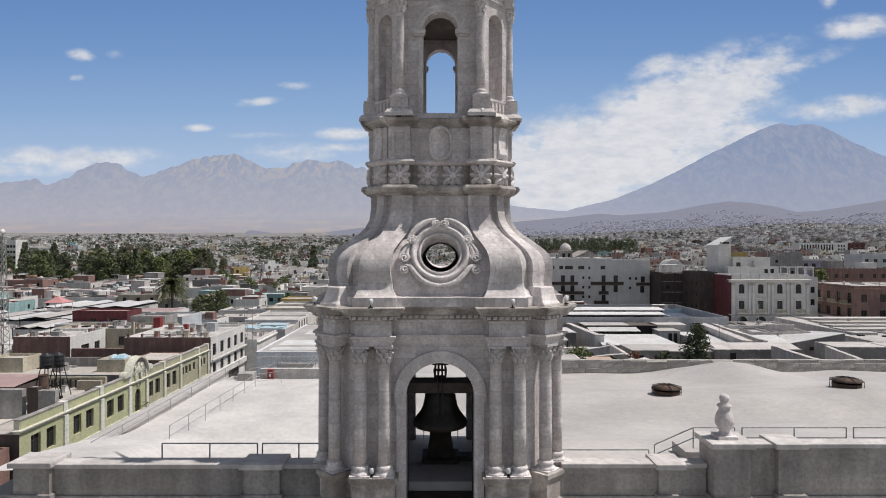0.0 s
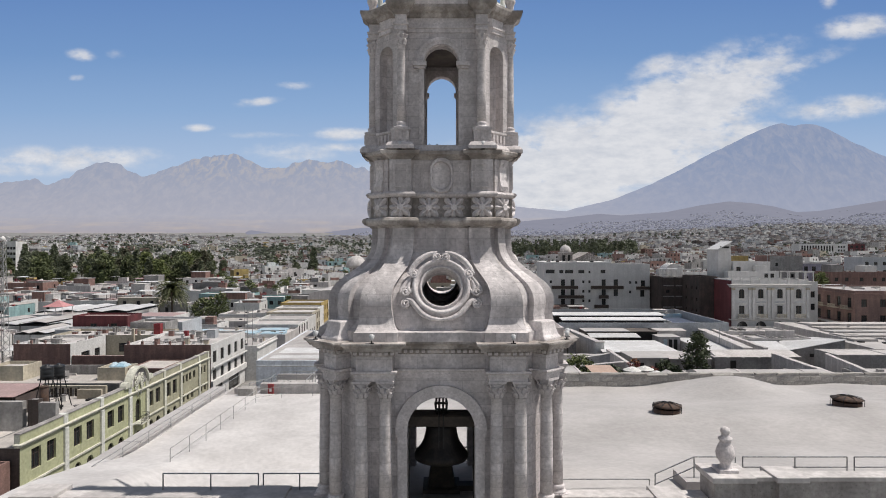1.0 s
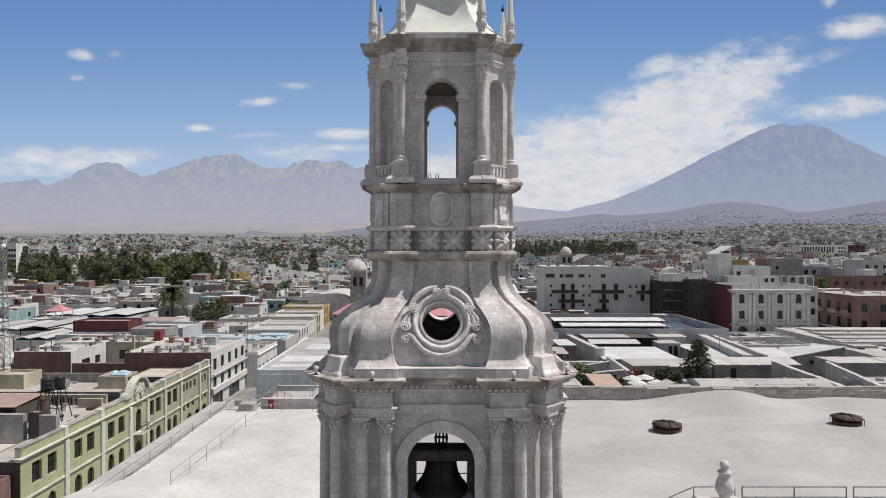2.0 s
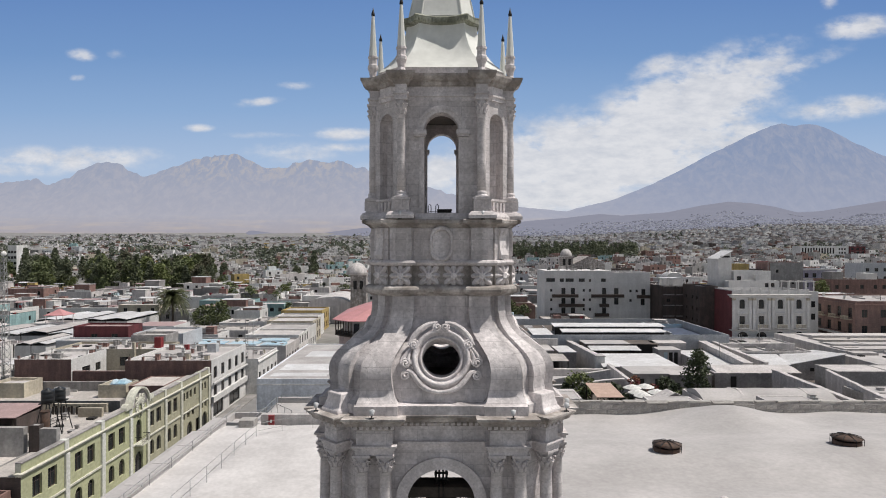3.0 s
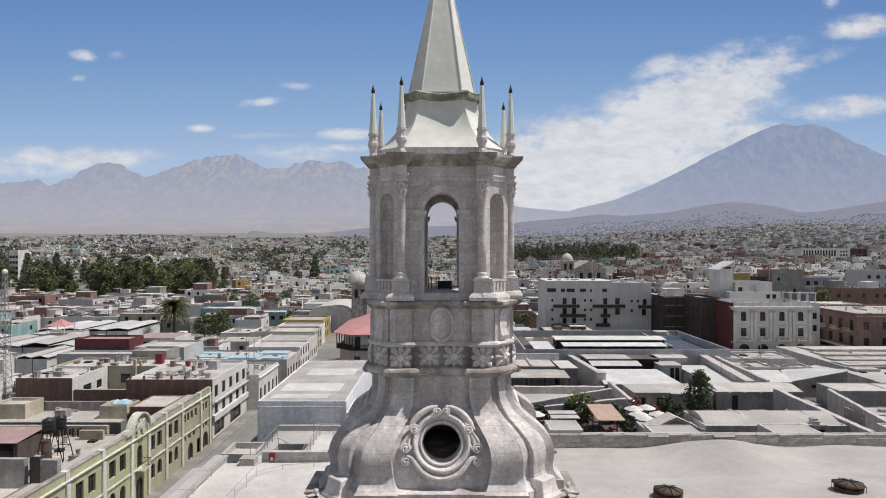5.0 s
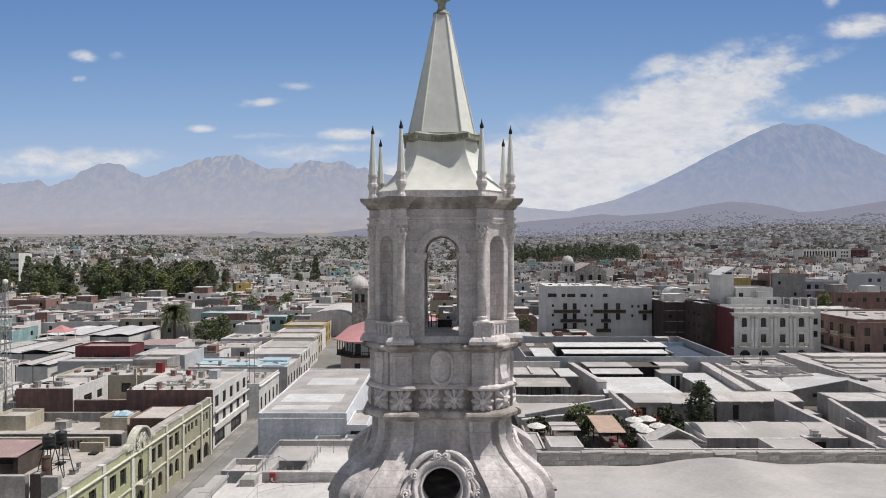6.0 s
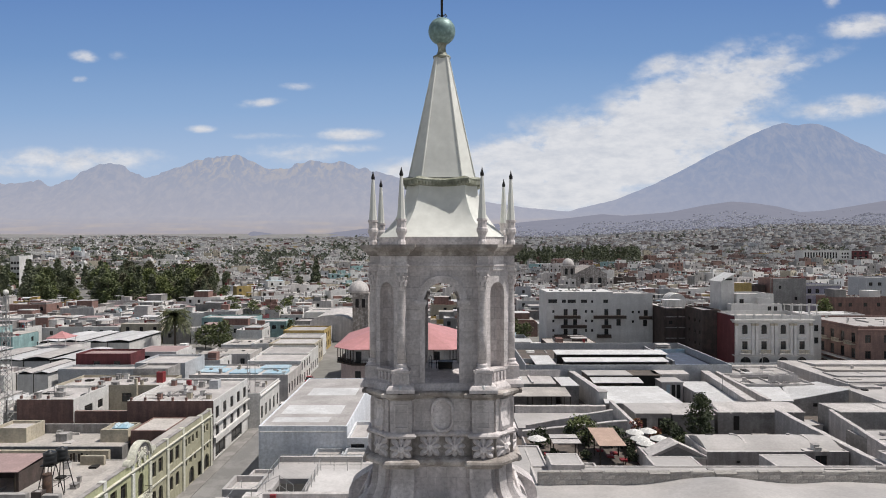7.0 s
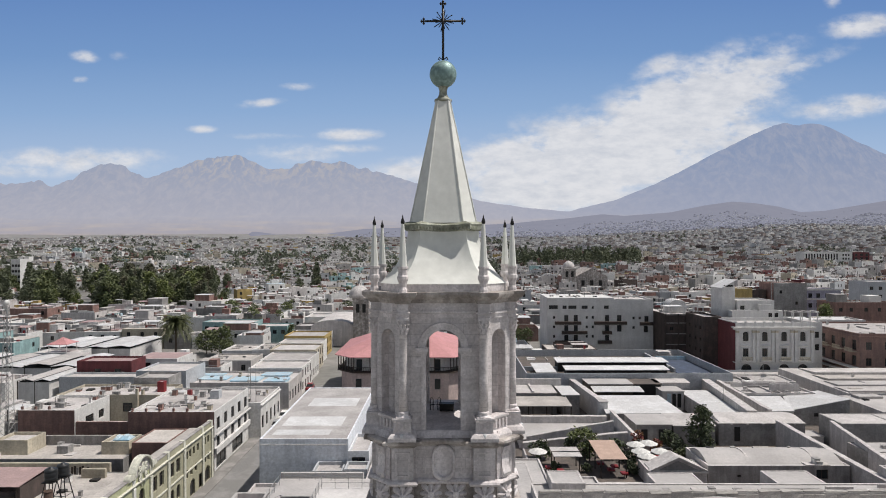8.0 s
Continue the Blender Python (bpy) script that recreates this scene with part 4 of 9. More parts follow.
loft([[(-35.6, -60, z), (-25.6, -60, z), (-25.6, 60, z), (-25.6, 118, z), (-27, 150, z), (-33, 280, z), (-42.5, 280, z), (-34.5, 141, z), (-35.6, 118, z)] for z in (-0.1, 0.03)], bm=road)
tagged(part("road", road, ASPHALT), "worn grey street between the cathedral and the houses", "road", kind="structure")
pv = bmesh.new()
block(pv, -36.5, -34.6, 40, 120, -0.1, 0.16)
block(pv, -26.8, -25.2, 20, 118, -0.1, 0.16)
tagged(part("pavement", pv, PAVING), "narrow stone pavement with kerb along the street", "pavement", kind="structure")

# ---------------------------------------------------------------- cathedral roof
def vault(x, y):
    z = 15.05 - 1.55 * smooth(25.5, 37, y) - 1.25 * smooth(36, 56, y)
    for cx, cy, h, s in ((14.8, 41.5, 0.55, 5.0), (26.6, 41.3, 1.1, 5.5), (24.5, 53.5, 1.5, 3.2), (38, 42, 1.0, 5.5), (3, 44, 0.4, 6), (36, 53, 0.7, 3)):
        z += h * math.exp(-((x - cx) ** 2 + (y - cy) ** 2) / (2 * s * s))
    z -= smooth(-4, -5.5, x) * (1.9 * (1 - smooth(26, 37, y)) * (1 - smooth(-12, -14.5, x)) + 0.3)
    z += 0.85 * smooth(38, 50, y) * smooth(-4, -7, x)
    return z + 0.1 * noise.noise(Vector((x * 0.25, y * 0.25, 0)))


ys = [25.2 + 32 * i / 64 for i in range(65)]
church = thing("cathedral", "broad limewashed vaulted cathedral roof with stone parapets", "cathedral")
part("vaulted_roof", sheet(-4, 62, 108, ys, vault), LIME, church, "grey limewashed undulating vaulted roof")
part("side_roof", sheet(-18.2, -4, 26, [y for y in ys if y < 51], vault), LIMEFRESH, church, "freshly limewashed white roof")
body = cube(-18.2, 62, 25.2, 57.2, 0, 11.6)
part("nave_walls", body, LIME_WALL, church)
ew = bmesh.new()
loft([[(-18.5, y, z) for z in (0, 13.5)] + [(-17.7, y, z) for z in (13.5, 0)] for y in (25.2, 50.9)], bm=ew)
part("side_roof_end", cube(-18.2, -4.0, 50.55, 50.95, 11.5, 12.95), LIME_WALL, church)
part("eaves_wall", ew, LIMEFRESH, church)
for i in range(7):
    y0 = 25.4 + i * 3.65
    part("coping_slab", cube(-18.65, -17.55, y0, y0 + 3.6, 13.5, 13.64, 0.02), LIME, church)
part("eaves_ledge", loft([[(-20.7, y, 11.9), (-20.7, y, 12.35), (-18.4, y, 12.6), (-18.4, y, 11.7)] for y in (24, 51.5)]), LIME, church)
part("front_walk", cube(-14.2, 62, 23.3, 26.0, 11, 14.95), LIME, church)


def parapet(x0, x1, zt, y0=22.85, y1=23.35):
    """A length of panelled parapet with a coping."""
    w = block(bmesh.new(), x0, x1, y0, y1, 14.2, zt - 0.16)
    part("parapet_wall", w, PARAPET, church)
    part("coping", cube(x0, x1, y0 - 0.1, y1 + 0.1, zt - 0.16, zt, 0.025), LIME_WALL, church)
    part("skirting_course", cube(x0, x1, y0 - 0.06, y0 + 0.05, 14.2, 14.62, 0.02), PARAPET, church)


def pier(x0, x1, zt, y0=22.6, y1=23.6):
    part("parapet_pier", cube(x0, x1, y0, y1, 14.0, zt - 0.2), PARAPET, church)
    part("pier_cap", cube(x0 - 0.14, x1 + 0.14, y0 - 0.14, y1 + 0.14, zt - 0.2, zt, 0.03), LIME_WALL, church)
    part("pier_foot", cube(x0 - 0.1, x1 + 0.1, y0 - 0.1, y1 + 0.1, 14.0, 14.75, 0.03), PARAPET, church)


parapet(-14.2, -7.2, 15.78), parapet(-5.9, -4.2, 15.78), parapet(4.3, 7.8, 15.8), parapet(8.6, 9.6, 15.8), parapet(11.0, 12.1, 16.52), parapet(13.0, 24.5, 16.52), parapet(25.4, 40, 16.52)
pier(-15.5, -14.2, 15.92), pier(-7.2, -5.9, 15.86), pier(7.8, 8.6, 15.86), pier(9.65, 10.95, 16.7, 22.3, 23.6), pier(12.1, 13.0, 16.6), pier(24.5, 25.4, 16.6)
part("front_ledge", moulding([(-15.8, 21.9), (40, 21.9), (40, 23.4), (-15.8, 23.4)], [(-0.2, 13.2), (0, 13.5), (0.2, 13.9), (0.25, 14.2)]), LIME_WALL, church)
part("front_wall", cube(-15.5, 40, 22.3, 24, 0, 13.4), STONE, church)

urn = thing("stone_urn", "pale carved stone urn finial on the parapet pier", "urn", pose(10.3, 22.95, 16.7) @ Matrix.Diagonal((0.84, 0.84, 1, 1)))
part("urn_body", lathe([(0.3, 0.1), (0.3, 0.16), (0.2, 0.22), (0.24, 0.32), (0.38, 0.5), (0.4, 0.66), (0.34, 0.86), (0.24, 1.02), (0.22, 1.1), (0.3, 1.14), (0.3, 1.2), (0.16, 1.26), (0.17, 1.34), (0.21, 1.44), (0.18, 1.54), (0.06, 1.6)], 24), CARVED, urn)
part("urn_foot", cube(-0.42, 0.42, -0.42, 0.42, 0, 0.12, 0.02), CARVED, urn)

# round roof vents
def vent(x, y):
    v = thing("roof_vent", "round rusty roof vent with a ribbed metal cap", "roof vent", pose(x, y, vault(x, y) - 0.05), "roof vents")
    part("vent_curb", lathe([(0.86, -0.2), (0.86, 0.3), (0.78, 0.34), (0.78, -0.2)], 28), RUST, v)
    part("vent_cap", lathe([(0.92, 0.44), (0.95, 0.48), (0.5, 0.62), (0.12, 0.68), (0.02, 0.68)], 28), RUST, v)
    for k in range(8):
        a = math.pi * k / 4
        part("cap_rib", tube([(0.98 * math.cos(a), 0.98 * math.sin(a), -0.1), (0.98 * math.cos(a), 0.98 * math.sin(a), 0.52), (0.5 * math.cos(a), 0.5 * math.sin(a), 0.66), (0, 0, 0.72)], 0.025, 5), IRON, v)
    return v


vent(14.8, 41.5), vent(26.6, 41.3), vent(39, 41.5)


# railings
def railing(path, h, gap, label="grey steel pipe railing on the roof", mid=True, r=0.028):
    rl = thing("railing", label, "railing", group="roof railings")
    P = [Vector(p) for p in path]
    part("top_rail", tube([p + Vector((0, 0, h)) for p in P], r, 6), STEEL, rl)
    if mid:
        part("mid_rail", tube([p + Vector((0, 0, h * 0.5)) for p in P], r * 0.8, 6), STEEL, rl)
    for a, b in zip(P, P[1:]):
        n = max(1, round((b - a).length / gap))
        for i in range(n):
            p = a + (b - a) * (i / n)
            part("rail_post", tube([p - Vector((0, 0, 0.15)), p + Vector((0, 0, h))], r, 6), STEEL, rl)
    part("rail_post", tube([P[-1] - Vector((0, 0, 0.15)), P[-1] + Vector((0, 0, h))], r, 6), STEEL, rl)
    return rl


railing([(-11.2, 25.0, 14.95), (-7.4, 25.0, 14.95)], 0.9, 1.9, mid=False)
railing([(-7.2, 25.0, 14.95), (-4.3, 25.0, 14.95)], 0.9, 1.5, mid=False)
railing([(4.6, 25.6, 14.85), (8.4, 25.6, 14.85)], 0.55, 3.0, mid=False)
railing([(8.7, 25.8, 14.7), (10.3, 25.8, 15.4), (12.0, 25.8, 15.4)], 0.85, 1.8)
railing([(12.3, 25.8, 15.4), (16.6, 25.8, 15.4)], 0.85, 2.2)
railing([(16.9, 25.8, 15.4), (22, 25.8, 15.4)], 0.85, 2.2)
part("raised_walk", cube(9.8, 30, 25.3, 26.8, 14.5, 15.4), LIME, church)
railing([(-17.4, 31, 13.5), (-17.4, 40, 13.5), (-17.4, 53.5, 13.5)], 0.55, 3.0, "thin grey pipe handrail on the eaves wall", mid=False, r=0.022)
railing([(-14.4, 33, 13.2), (-14.4, 43, 12.95), (-14.2, 47.4, 13.0), (-12.6, 48.8, 13.0), (-8, 49.8, 13.0)], 1.1, 2.4, "thin grey pipe fence across the limewashed roof", r=0.018)

# roof end behind the tower: boxes, stair, lower terraces
er = thing("roof_end_block", "limewashed stair head and low walls at the roof's end", "stair head")
part("low_wall", cube(-14.9, -5.4, 51.0, 51.5, 11.5, 13.85, 0.03), LIME_WALL, er)
part("stair_box", cube(-16.3, -15.1, 49.7, 50.8, 12.2, 13.72, 0.03), RUBBLE, er)
part("service_deck", cube(-18, -5.5, 58.2, 68, 0, 10.6), LIME, er)
part("deck_wall", cube(-18, -9, 68, 68.4, 9, 11.2, 0.03), LIME, er)
# dark slab for the shade down the stairwell; nothing is sunk into the deck
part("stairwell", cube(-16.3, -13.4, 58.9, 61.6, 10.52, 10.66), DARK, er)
for a in ((-16.6, -16.3, 58.6, 61.9), (-13.4, -13.1, 58.6, 61.9), (-16.3, -13.4, 61.6, 61.9)):
    part("stairwell_kerb", cube(*a, 10.5, 11.2, 0.02), LIME, er)
part("raised_slab", cube(-12.2, -5.6, 53.2, 62, 10.7, 11.75), LIME_WALL, er)
part("slab_top", cube(-12.5, -5.5, 52.9, 62.2, 11.75, 11.9, 0.02), LIMEFRESH, er)
part("sloping_slab", loft([[(x, 57.6, 10.62), (x, 63.4, 11.7), (x, 63.4, 11.95), (x, 57.6, 10.87)] for x in (-13.0, -12.55)]), LIME, er)
part("side_buttress", cube(-21.6, -18.2, 60.4, 64.2, 0, 10.0), LIME_WALL, er)
for a in ((-21.6, -21.3, 60.4, 64.2), (-18.5, -18.2, 60.4, 64.2), (-21.3, -18.5, 60.4, 60.7), (-21.3, -18.5, 63.9, 64.2)):
    part("buttress_kerb", cube(*a, 10.0, 10.6, 0.02), LIME, er)
rb = thing("red_hose_box", "small red hose box on the roof's end wall", "hose box", pose(-14.0, 50.86, 13.0))
part("box_body", cube(-0.22, 0.22, -0.14, 0.14, 0, 0.8, 0.03), REDPAINT, rb)
part("box_lid", cube(-0.25, 0.25, -0.16, 0.14, 0.8, 0.85, 0.02), REDPAINT, rb)
part("box_notice", cube(-0.09, 0.09, -0.15, -0.144, 0.25, 0.5), WHITE, rb)
railing([(-16.6, 53.6, 11.6), (-15.0, 56.6, 11.6), (-13.2, 54.4, 11.6)], 1.7, 1.4, "white pipe railing at the roof's stair head")
railing([(-12.3, 53.2, 11.9), (-12.3, 61.8, 11.9), (-7, 61.8, 11.9)], 1.15, 1.5, "grey pipe railing round the raised slab")
railing([(-17.6, 58.5, 10.6), (-17.6, 66, 10.6)], 1.1, 1.7, "grey pipe railing on the service deck")
railing([(-17.5, 67.5, 10.6), (-9, 67.5, 10.6)], 1.0, 1.7, "grey pipe railing on the service deck")

# rough stone wall along the far edge of the roof: single blocks
bw = tagged(part("wall_back", cube(8.4, 62, 57.05, 57.5, 9, 13.35), MORTAR), "rough stone block parapet wall at the roof's edge", "wall", kind="structure")
rng = random.Random(5)
blk = []
for v in range(6):
    bm = cube(-0.46, 0.46, -0.1, 0.1, -0.2, 0.2)
    for q in bm.verts:
        q.co += Vector((rng.uniform(-0.04, 0.04), rng.uniform(-0.05, 0.05), rng.uniform(-0.03, 0.03)))
    bmesh.ops.bevel(bm, geom=bm.edges[:], offset=0.03, segments=1, affect="EDGES")
    me = bpy.data.meshes.new("stone_block")
    bm.to_mesh(me), bm.free()
    me.materials.append(RUBBLE)
    blk.append(me)
for row in range(3):
    for i in range(50):
        x = 8.9 + i * 1.0 + (0.5 if row % 2 else 0)
        if 21.5 < x < 27.5 and row < 2:
            continue
        o = share("stone_block", rng.choice(blk), bw, pose(x, 57.12, 12.1 + row * 0.45, 0, 0, rng.choice((0, 180))))
for i in range(26):
    o = share("coping_stone", rng.choice(blk), bw, pose(9.4 + i * 2.0, 57.25, 13.42) @ Matrix.Diagonal((2.1, 2.8, 0.45, 1)))


# ---------------------------------------------------------------- buildings
WINDOWS = {}


def window_mesh(w, h, arched=False):
    """Pane and frame bars of a window of that size, centred over its sill, looking towards -y."""
    key = (round(w, 2), round(h, 2), arched)
    if key not in WINDOWS:
        p = bmesh.new()
        block(p, -w / 2, w / 2, 0, 0.03, 0, h)
        f = bmesh.new()
        t = 0.07
        for a, b, c, d in ((-w / 2, w / 2, 0, t), (-w / 2, w / 2, h - t, h), (-w / 2, -w / 2 + t, t, h - t), (w / 2 - t, w / 2, t, h - t), (-t / 2, t / 2, t, h - t)):
            block(f, a, b, -0.04, 0.0, c, d)
        if h > 1.3:
            block(f, -w / 2 + t, -t / 2, -0.035, 0.0, h * 0.68, h * 0.68 + 0.05)
            block(f, t / 2, w / 2 - t, -0.035, 0.0, h * 0.68, h * 0.68 + 0.05)
        out = []
        for nm, bm, mm in (("window", p, GLASS), ("window_frame", f, FRAMEWOOD)):
            me = bpy.data.meshes.new(nm)
            bm.to_mesh(me), bm.free()
            me.materials.append(mm)
            out.append(me)
        WINDOWS[key] = out
    return WINDOWS[key]


def holed(w, z0, z1, holes, depth):
    """A wall face in the plane y=0 from -w/2 to w/2 with rectangular or round-headed holes (u, z, width, height, arched) and their reveals."""
    bm = bmesh.new()
    us = sorted({-w / 2, w / 2} | {h[0] - h[2] / 2 for h in holes} | {h[0] + h[2] / 2 for h in holes})
    zs = sorted({z0, z1} | {h[1] for h in holes} | {h[1] + h[3] for h in holes})
    def inside(u, z):
        return any(abs(u - h[0]) < h[2] / 2 and h[1] < z < h[1] + h[3] for h in holes)
    grid = {}
    def vert(u, z):
        k = (round(u, 4), round(z, 4))
        if k not in grid:
            grid[k] = bm.verts.new((u, 0, z))
        return grid[k]
    for a, b in zip(us, us[1:]):
        for c, d in zip(zs, zs[1:]):
            if b - a > 1e-4 and d - c > 1e-4 and not inside((a + b) / 2, (c + d) / 2):
                bm.faces.new((vert(a, c), vert(b, c), vert(b, d), vert(a, d)))
    for h in holes:
        a, b, c, d = h[0] - h[2] / 2, h[0] + h[2] / 2, h[1], h[1] + h[3]
        f = [(a, c), (b, c), (b, d), (a, d)]
        lo = [bm.verts.new((u, 0, z)) for u, z in f]
        hi = [bm.verts.new((u, depth, z)) for u, z in f]
        for i in range(4):
            bm.faces.new((lo[(i + 1) % 4], lo[i], hi[i], hi[(i + 1) % 4]))
        if len(h) > 4 and h[4]:
            # round the head: two corner fillets flush with the face
            r = h[2] / 2
            n = 6
            for s in (-1, 1):
                cor = bm.verts.new((h[0] + s * r, 0.0, d))
                arc = [bm.verts.new((h[0] + s * r * math.cos(math.pi / 2 * i / n), 0.0, d - r + r * math.sin(math.pi / 2 * i / n))) for i in range(n + 1)]
                arcb = [bm.verts.new((v.co.x, depth, v.co.z)) for v in arc]
                for i in range(n):
                    bm.faces.new((cor, arc[i + 1], arc[i]) if s > 0 else (cor, arc[i], arc[i + 1]))
                    bm.faces.new((arc[i], arc[i + 1], arcb[i + 1], arcb[i]) if s > 0 else (arc[i + 1], arc[i], arcb[i], arcb[i + 1]))
    bmesh.ops.remove_doubles(bm, verts=bm.verts[:], dist=0.0005)
    return bm


def plain_window(w, h, arched=False):
    """Pane and frame in one mesh, for houses further off."""
    key = ("plain", round(w, 2), round(h, 2))
    if key not in WINDOWS:
        bm, t = bmesh.new(), 0.08
        block(bm, -w / 2, w / 2, 0, 0.03, 0, h)
        n = len(bm.faces)
        for a, b, c, d in ((-w / 2, w / 2, 0, t), (-w / 2, w / 2, h - t, h), (-w / 2, -w / 2 + t, t, h - t), (w / 2 - t, w / 2, t, h - t), (-t / 2, t / 2, t, h - t)):
            block(bm, a, b, -0.04, 0.0, c, d)
        for i, f in enumerate(bm.faces):
            f.material_index = int(i >= n)
        me = bpy.data.meshes.new("window")
        bm.to_mesh(me), bm.free()
        me.materials.append(GLASS), me.materials.append(FRAMEWOOD)
        WINDOWS[key] = me
    return WINDOWS[key]


def add_face(b, m, w, z0, z1, holes, wallmat, depth=0.2, sill=None):
    """One facade under the building b: wall with real openings, each with a window."""
    f = part("facade", holed(w, z0, z1, holes, depth), wallmat, b)
    f.matrix_basis = m
    for h in holes:
        if b.name.startswith("town_house"):
            share("window", plain_window(h[2], h[3]), f, pose(h[0], depth - 0.035, h[1]))
        else:
            pane, bars = window_mesh(h[2], h[3], len(h) > 4 and h[4])
            wn = share("window", pane, f, pose(h[0], depth - 0.035, h[1]))
            share("window_frame", bars, wn)
        if sill:
            s = part("window_sill", cube(h[0] - h[2] / 2 - 0.12, h[0] + h[2] / 2 + 0.12, -0.12, 0.02, h[1] - 0.1, h[1]), sill, f)
    return f


def rows(w, floors, cols, ww, wh, first=1.0, step=3.2, arched=False, skip=(), rng=None, drop=0.0):
    out = []
    for j in range(floors):
        for i in range(cols):
            if (i, j) in skip or (rng and rng.random() < drop):
                continue
            out.append((-w / 2 + w * (i + 0.5) / cols, first + step * j, ww, wh, arched))
    return out


def building(name, label, cat, x0, x1, y0, y1, zt, wallmat, roofmat, zb=0.0, rot=0.0, par=0.45, front=None, right=None, left=None, frontmat=None, group="", depth=0.2):
    """A flat-roofed house: walls with a parapet, roof slab inside it, facades with openings where given."""
    cx, cy, w, d = (x0 + x1) / 2, (y0 + y1) / 2, x1 - x0, y1 - y0
    b = thing(name, label, cat, pose(cx, cy, zb, 0, 0, rot), group)
    h = zt - zb
    bm = bmesh.new()
    t = 0.22
    v = [bm.verts.new(p) for p in ((-w / 2, -d / 2, 0), (w / 2, -d / 2, 0), (w / 2, d / 2, 0), (-w / 2, d / 2, 0), (-w / 2, -d / 2, h), (w / 2, -d / 2, h), (w / 2, d / 2, h), (-w / 2, d / 2, h))]
    n = [bm.verts.new(p) for p in ((-w / 2 + t, -d / 2 + t, h), (w / 2 - t, -d / 2 + t, h), (w / 2 - t, d / 2 - t, h), (-w / 2 + t, d / 2 - t, h), (-w / 2 + t, -d / 2 + t, h - par), (w / 2 - t, -d / 2 + t, h - par), (w / 2 - t, d / 2 - t, h - par), (-w / 2 + t, d / 2 - t, h - par))]
    if front is None and frontmat is None:
        bm.faces.new((v[0], v[1], v[5], v[4]))
    if right is None:
        bm.faces.new((v[1], v[2], v[6], v[5]))
    bm.faces.new((v[2], v[3], v[7], v[6]))
    if left is None:
        bm.faces.new((v[3], v[0], v[4], v[7]))
    for i in range(4):
        j = (i + 1) % 4
        bm.faces.new((v[4 + i], v[4 + j], n[j], n[i]))
        bm.faces.new((n[i], n[j], n[4 + j], n[4 + i]))
    part("wall", bm, wallmat, b)
    part("roof", block(bmesh.new(), -w / 2 + t, w / 2 - t, -d / 2 + t, d / 2 - t, h - par - 0.15, h - par + 0.01), roofmat, b)
    if front is not None or frontmat is not None:
        add_face(b, pose(0, -d / 2, 0), w, 0, h, front or [], frontmat or wallmat, depth)
    if right is not None:
        add_face(b, pose(w / 2, 0, 0, 0, 0, 90), d, 0, h, right, wallmat, depth)
    if left is not None:
        add_face(b, pose(-w / 2, 0, 0, 0, 0, -90), d, 0, h, left, wallmat, depth)
    TAKEN.append((min(x0, cx - d / 2 if rot else x0) - 0.5, max(x1, x1) + 0.5, y0 - 0.5, y1 + 0.5))
    return b


TAKEN = []

# green two-storey house along the street
gx = -36.5
gb = thing("green_house", "long pale green plastered colonial house with arched baroque gable", "house")
holes = []
L0, L1 = 54.0, 97.5
def gu(y):
    return y - (L0 + L1) / 2
for y in (56.2, 58.4, 62.6, 64.8, 68.8, 71.0):
    holes.append((gu(y), 5.15, 1.35, 1.9, False))
for y in (78.3, 80.2, 83.3, 85.2):
    holes.append((gu(y), 5.15, 1.25, 1.9, False))
for y in (88.0, 89.2, 90.4, 91.9, 94.6, 95.9):
    holes.append((gu(y), 5.9, 0.75, 1.1, False))
holes.append((gu(75.0), 4.2, 1.3, 2.7, True))
for y in (56.2, 58.4, 62.6, 64.8, 68.8, 71.0, 78.3, 80.2, 83.3, 85.2):
    holes.append((gu(y), 1.6, 1.2, 1.9, True))
for y in (88.0, 89.6, 91.2, 94.6, 96.0):
    holes.append((gu(y), 3.2, 0.8, 1.2, True))
holes += [(gu(90.0), 0.1, 1.8, 2.4, True), (gu(93.0), 0.1, 1.6, 2.2, False), (gu(95.6), 0.1, 2.0, 2.4, True), (gu(75.0), 0.1, 1.9, 3.0, True)]
MID = 77.2
for a, b, mm in ((L0, MID, GREEN), (MID, L1, OLIVE)):
    hh = [(h[0] + (L0 + L1) / 2 - (a + b) / 2, *h[1:]) for h in holes if a < h[0] + (L0 + L1) / 2 < b]
    add_face(gb, pose(gx, (a + b) / 2, 0, 0, 0, 90), b - a, 0, 8.75, hh, mm, 0.28)
gs = bmesh.new()
loft([[(gx - 3.5, L0, z), (gx, L0, z), (gx, L1, z), (gx - 3.5, L1, z)] for z in (0, 7.6)], bm=gs)
bmesh.ops.delete(gs, geom=[f for f in gs.faces if f.normal.x > 0.9 or (f.calc_center_median().x > gx - 0.01)], context="FACES_ONLY")
part("house_body", gs, DARKBRICK, gb)
part("parapet_back", cube(gx - 0.5, gx - 0.02, L0, L1, 7.6, 8.75), GREENTRIM, gb)
part("flat_roof", cube(gx - 3.5, gx - 0.5, L0, L1, 7.6, 7.66), DUSTY, gb)
part("string_course", cube(gx, gx + 0.16, L0, L1, 4.1, 4.3, 0.02), GREENTRIM, gb)
part("main_cornice", moulding([(gx - 0.3, L0 - 0.05), (gx + 0.05, L0 - 0.05), (gx + 0.05, L1), (gx - 0.3, L1)], [(0, 7.62), (0.08, 7.66), (0.14, 7.8), (0.22, 7.86), (0.22, 7.94), (0, 7.98)]), GREENTRIM, gb)
part("parapet_coping", cube(gx - 0.54, gx + 0.06, L0, L1, 8.75, 8.86, 0.02), PARAPET, gb)
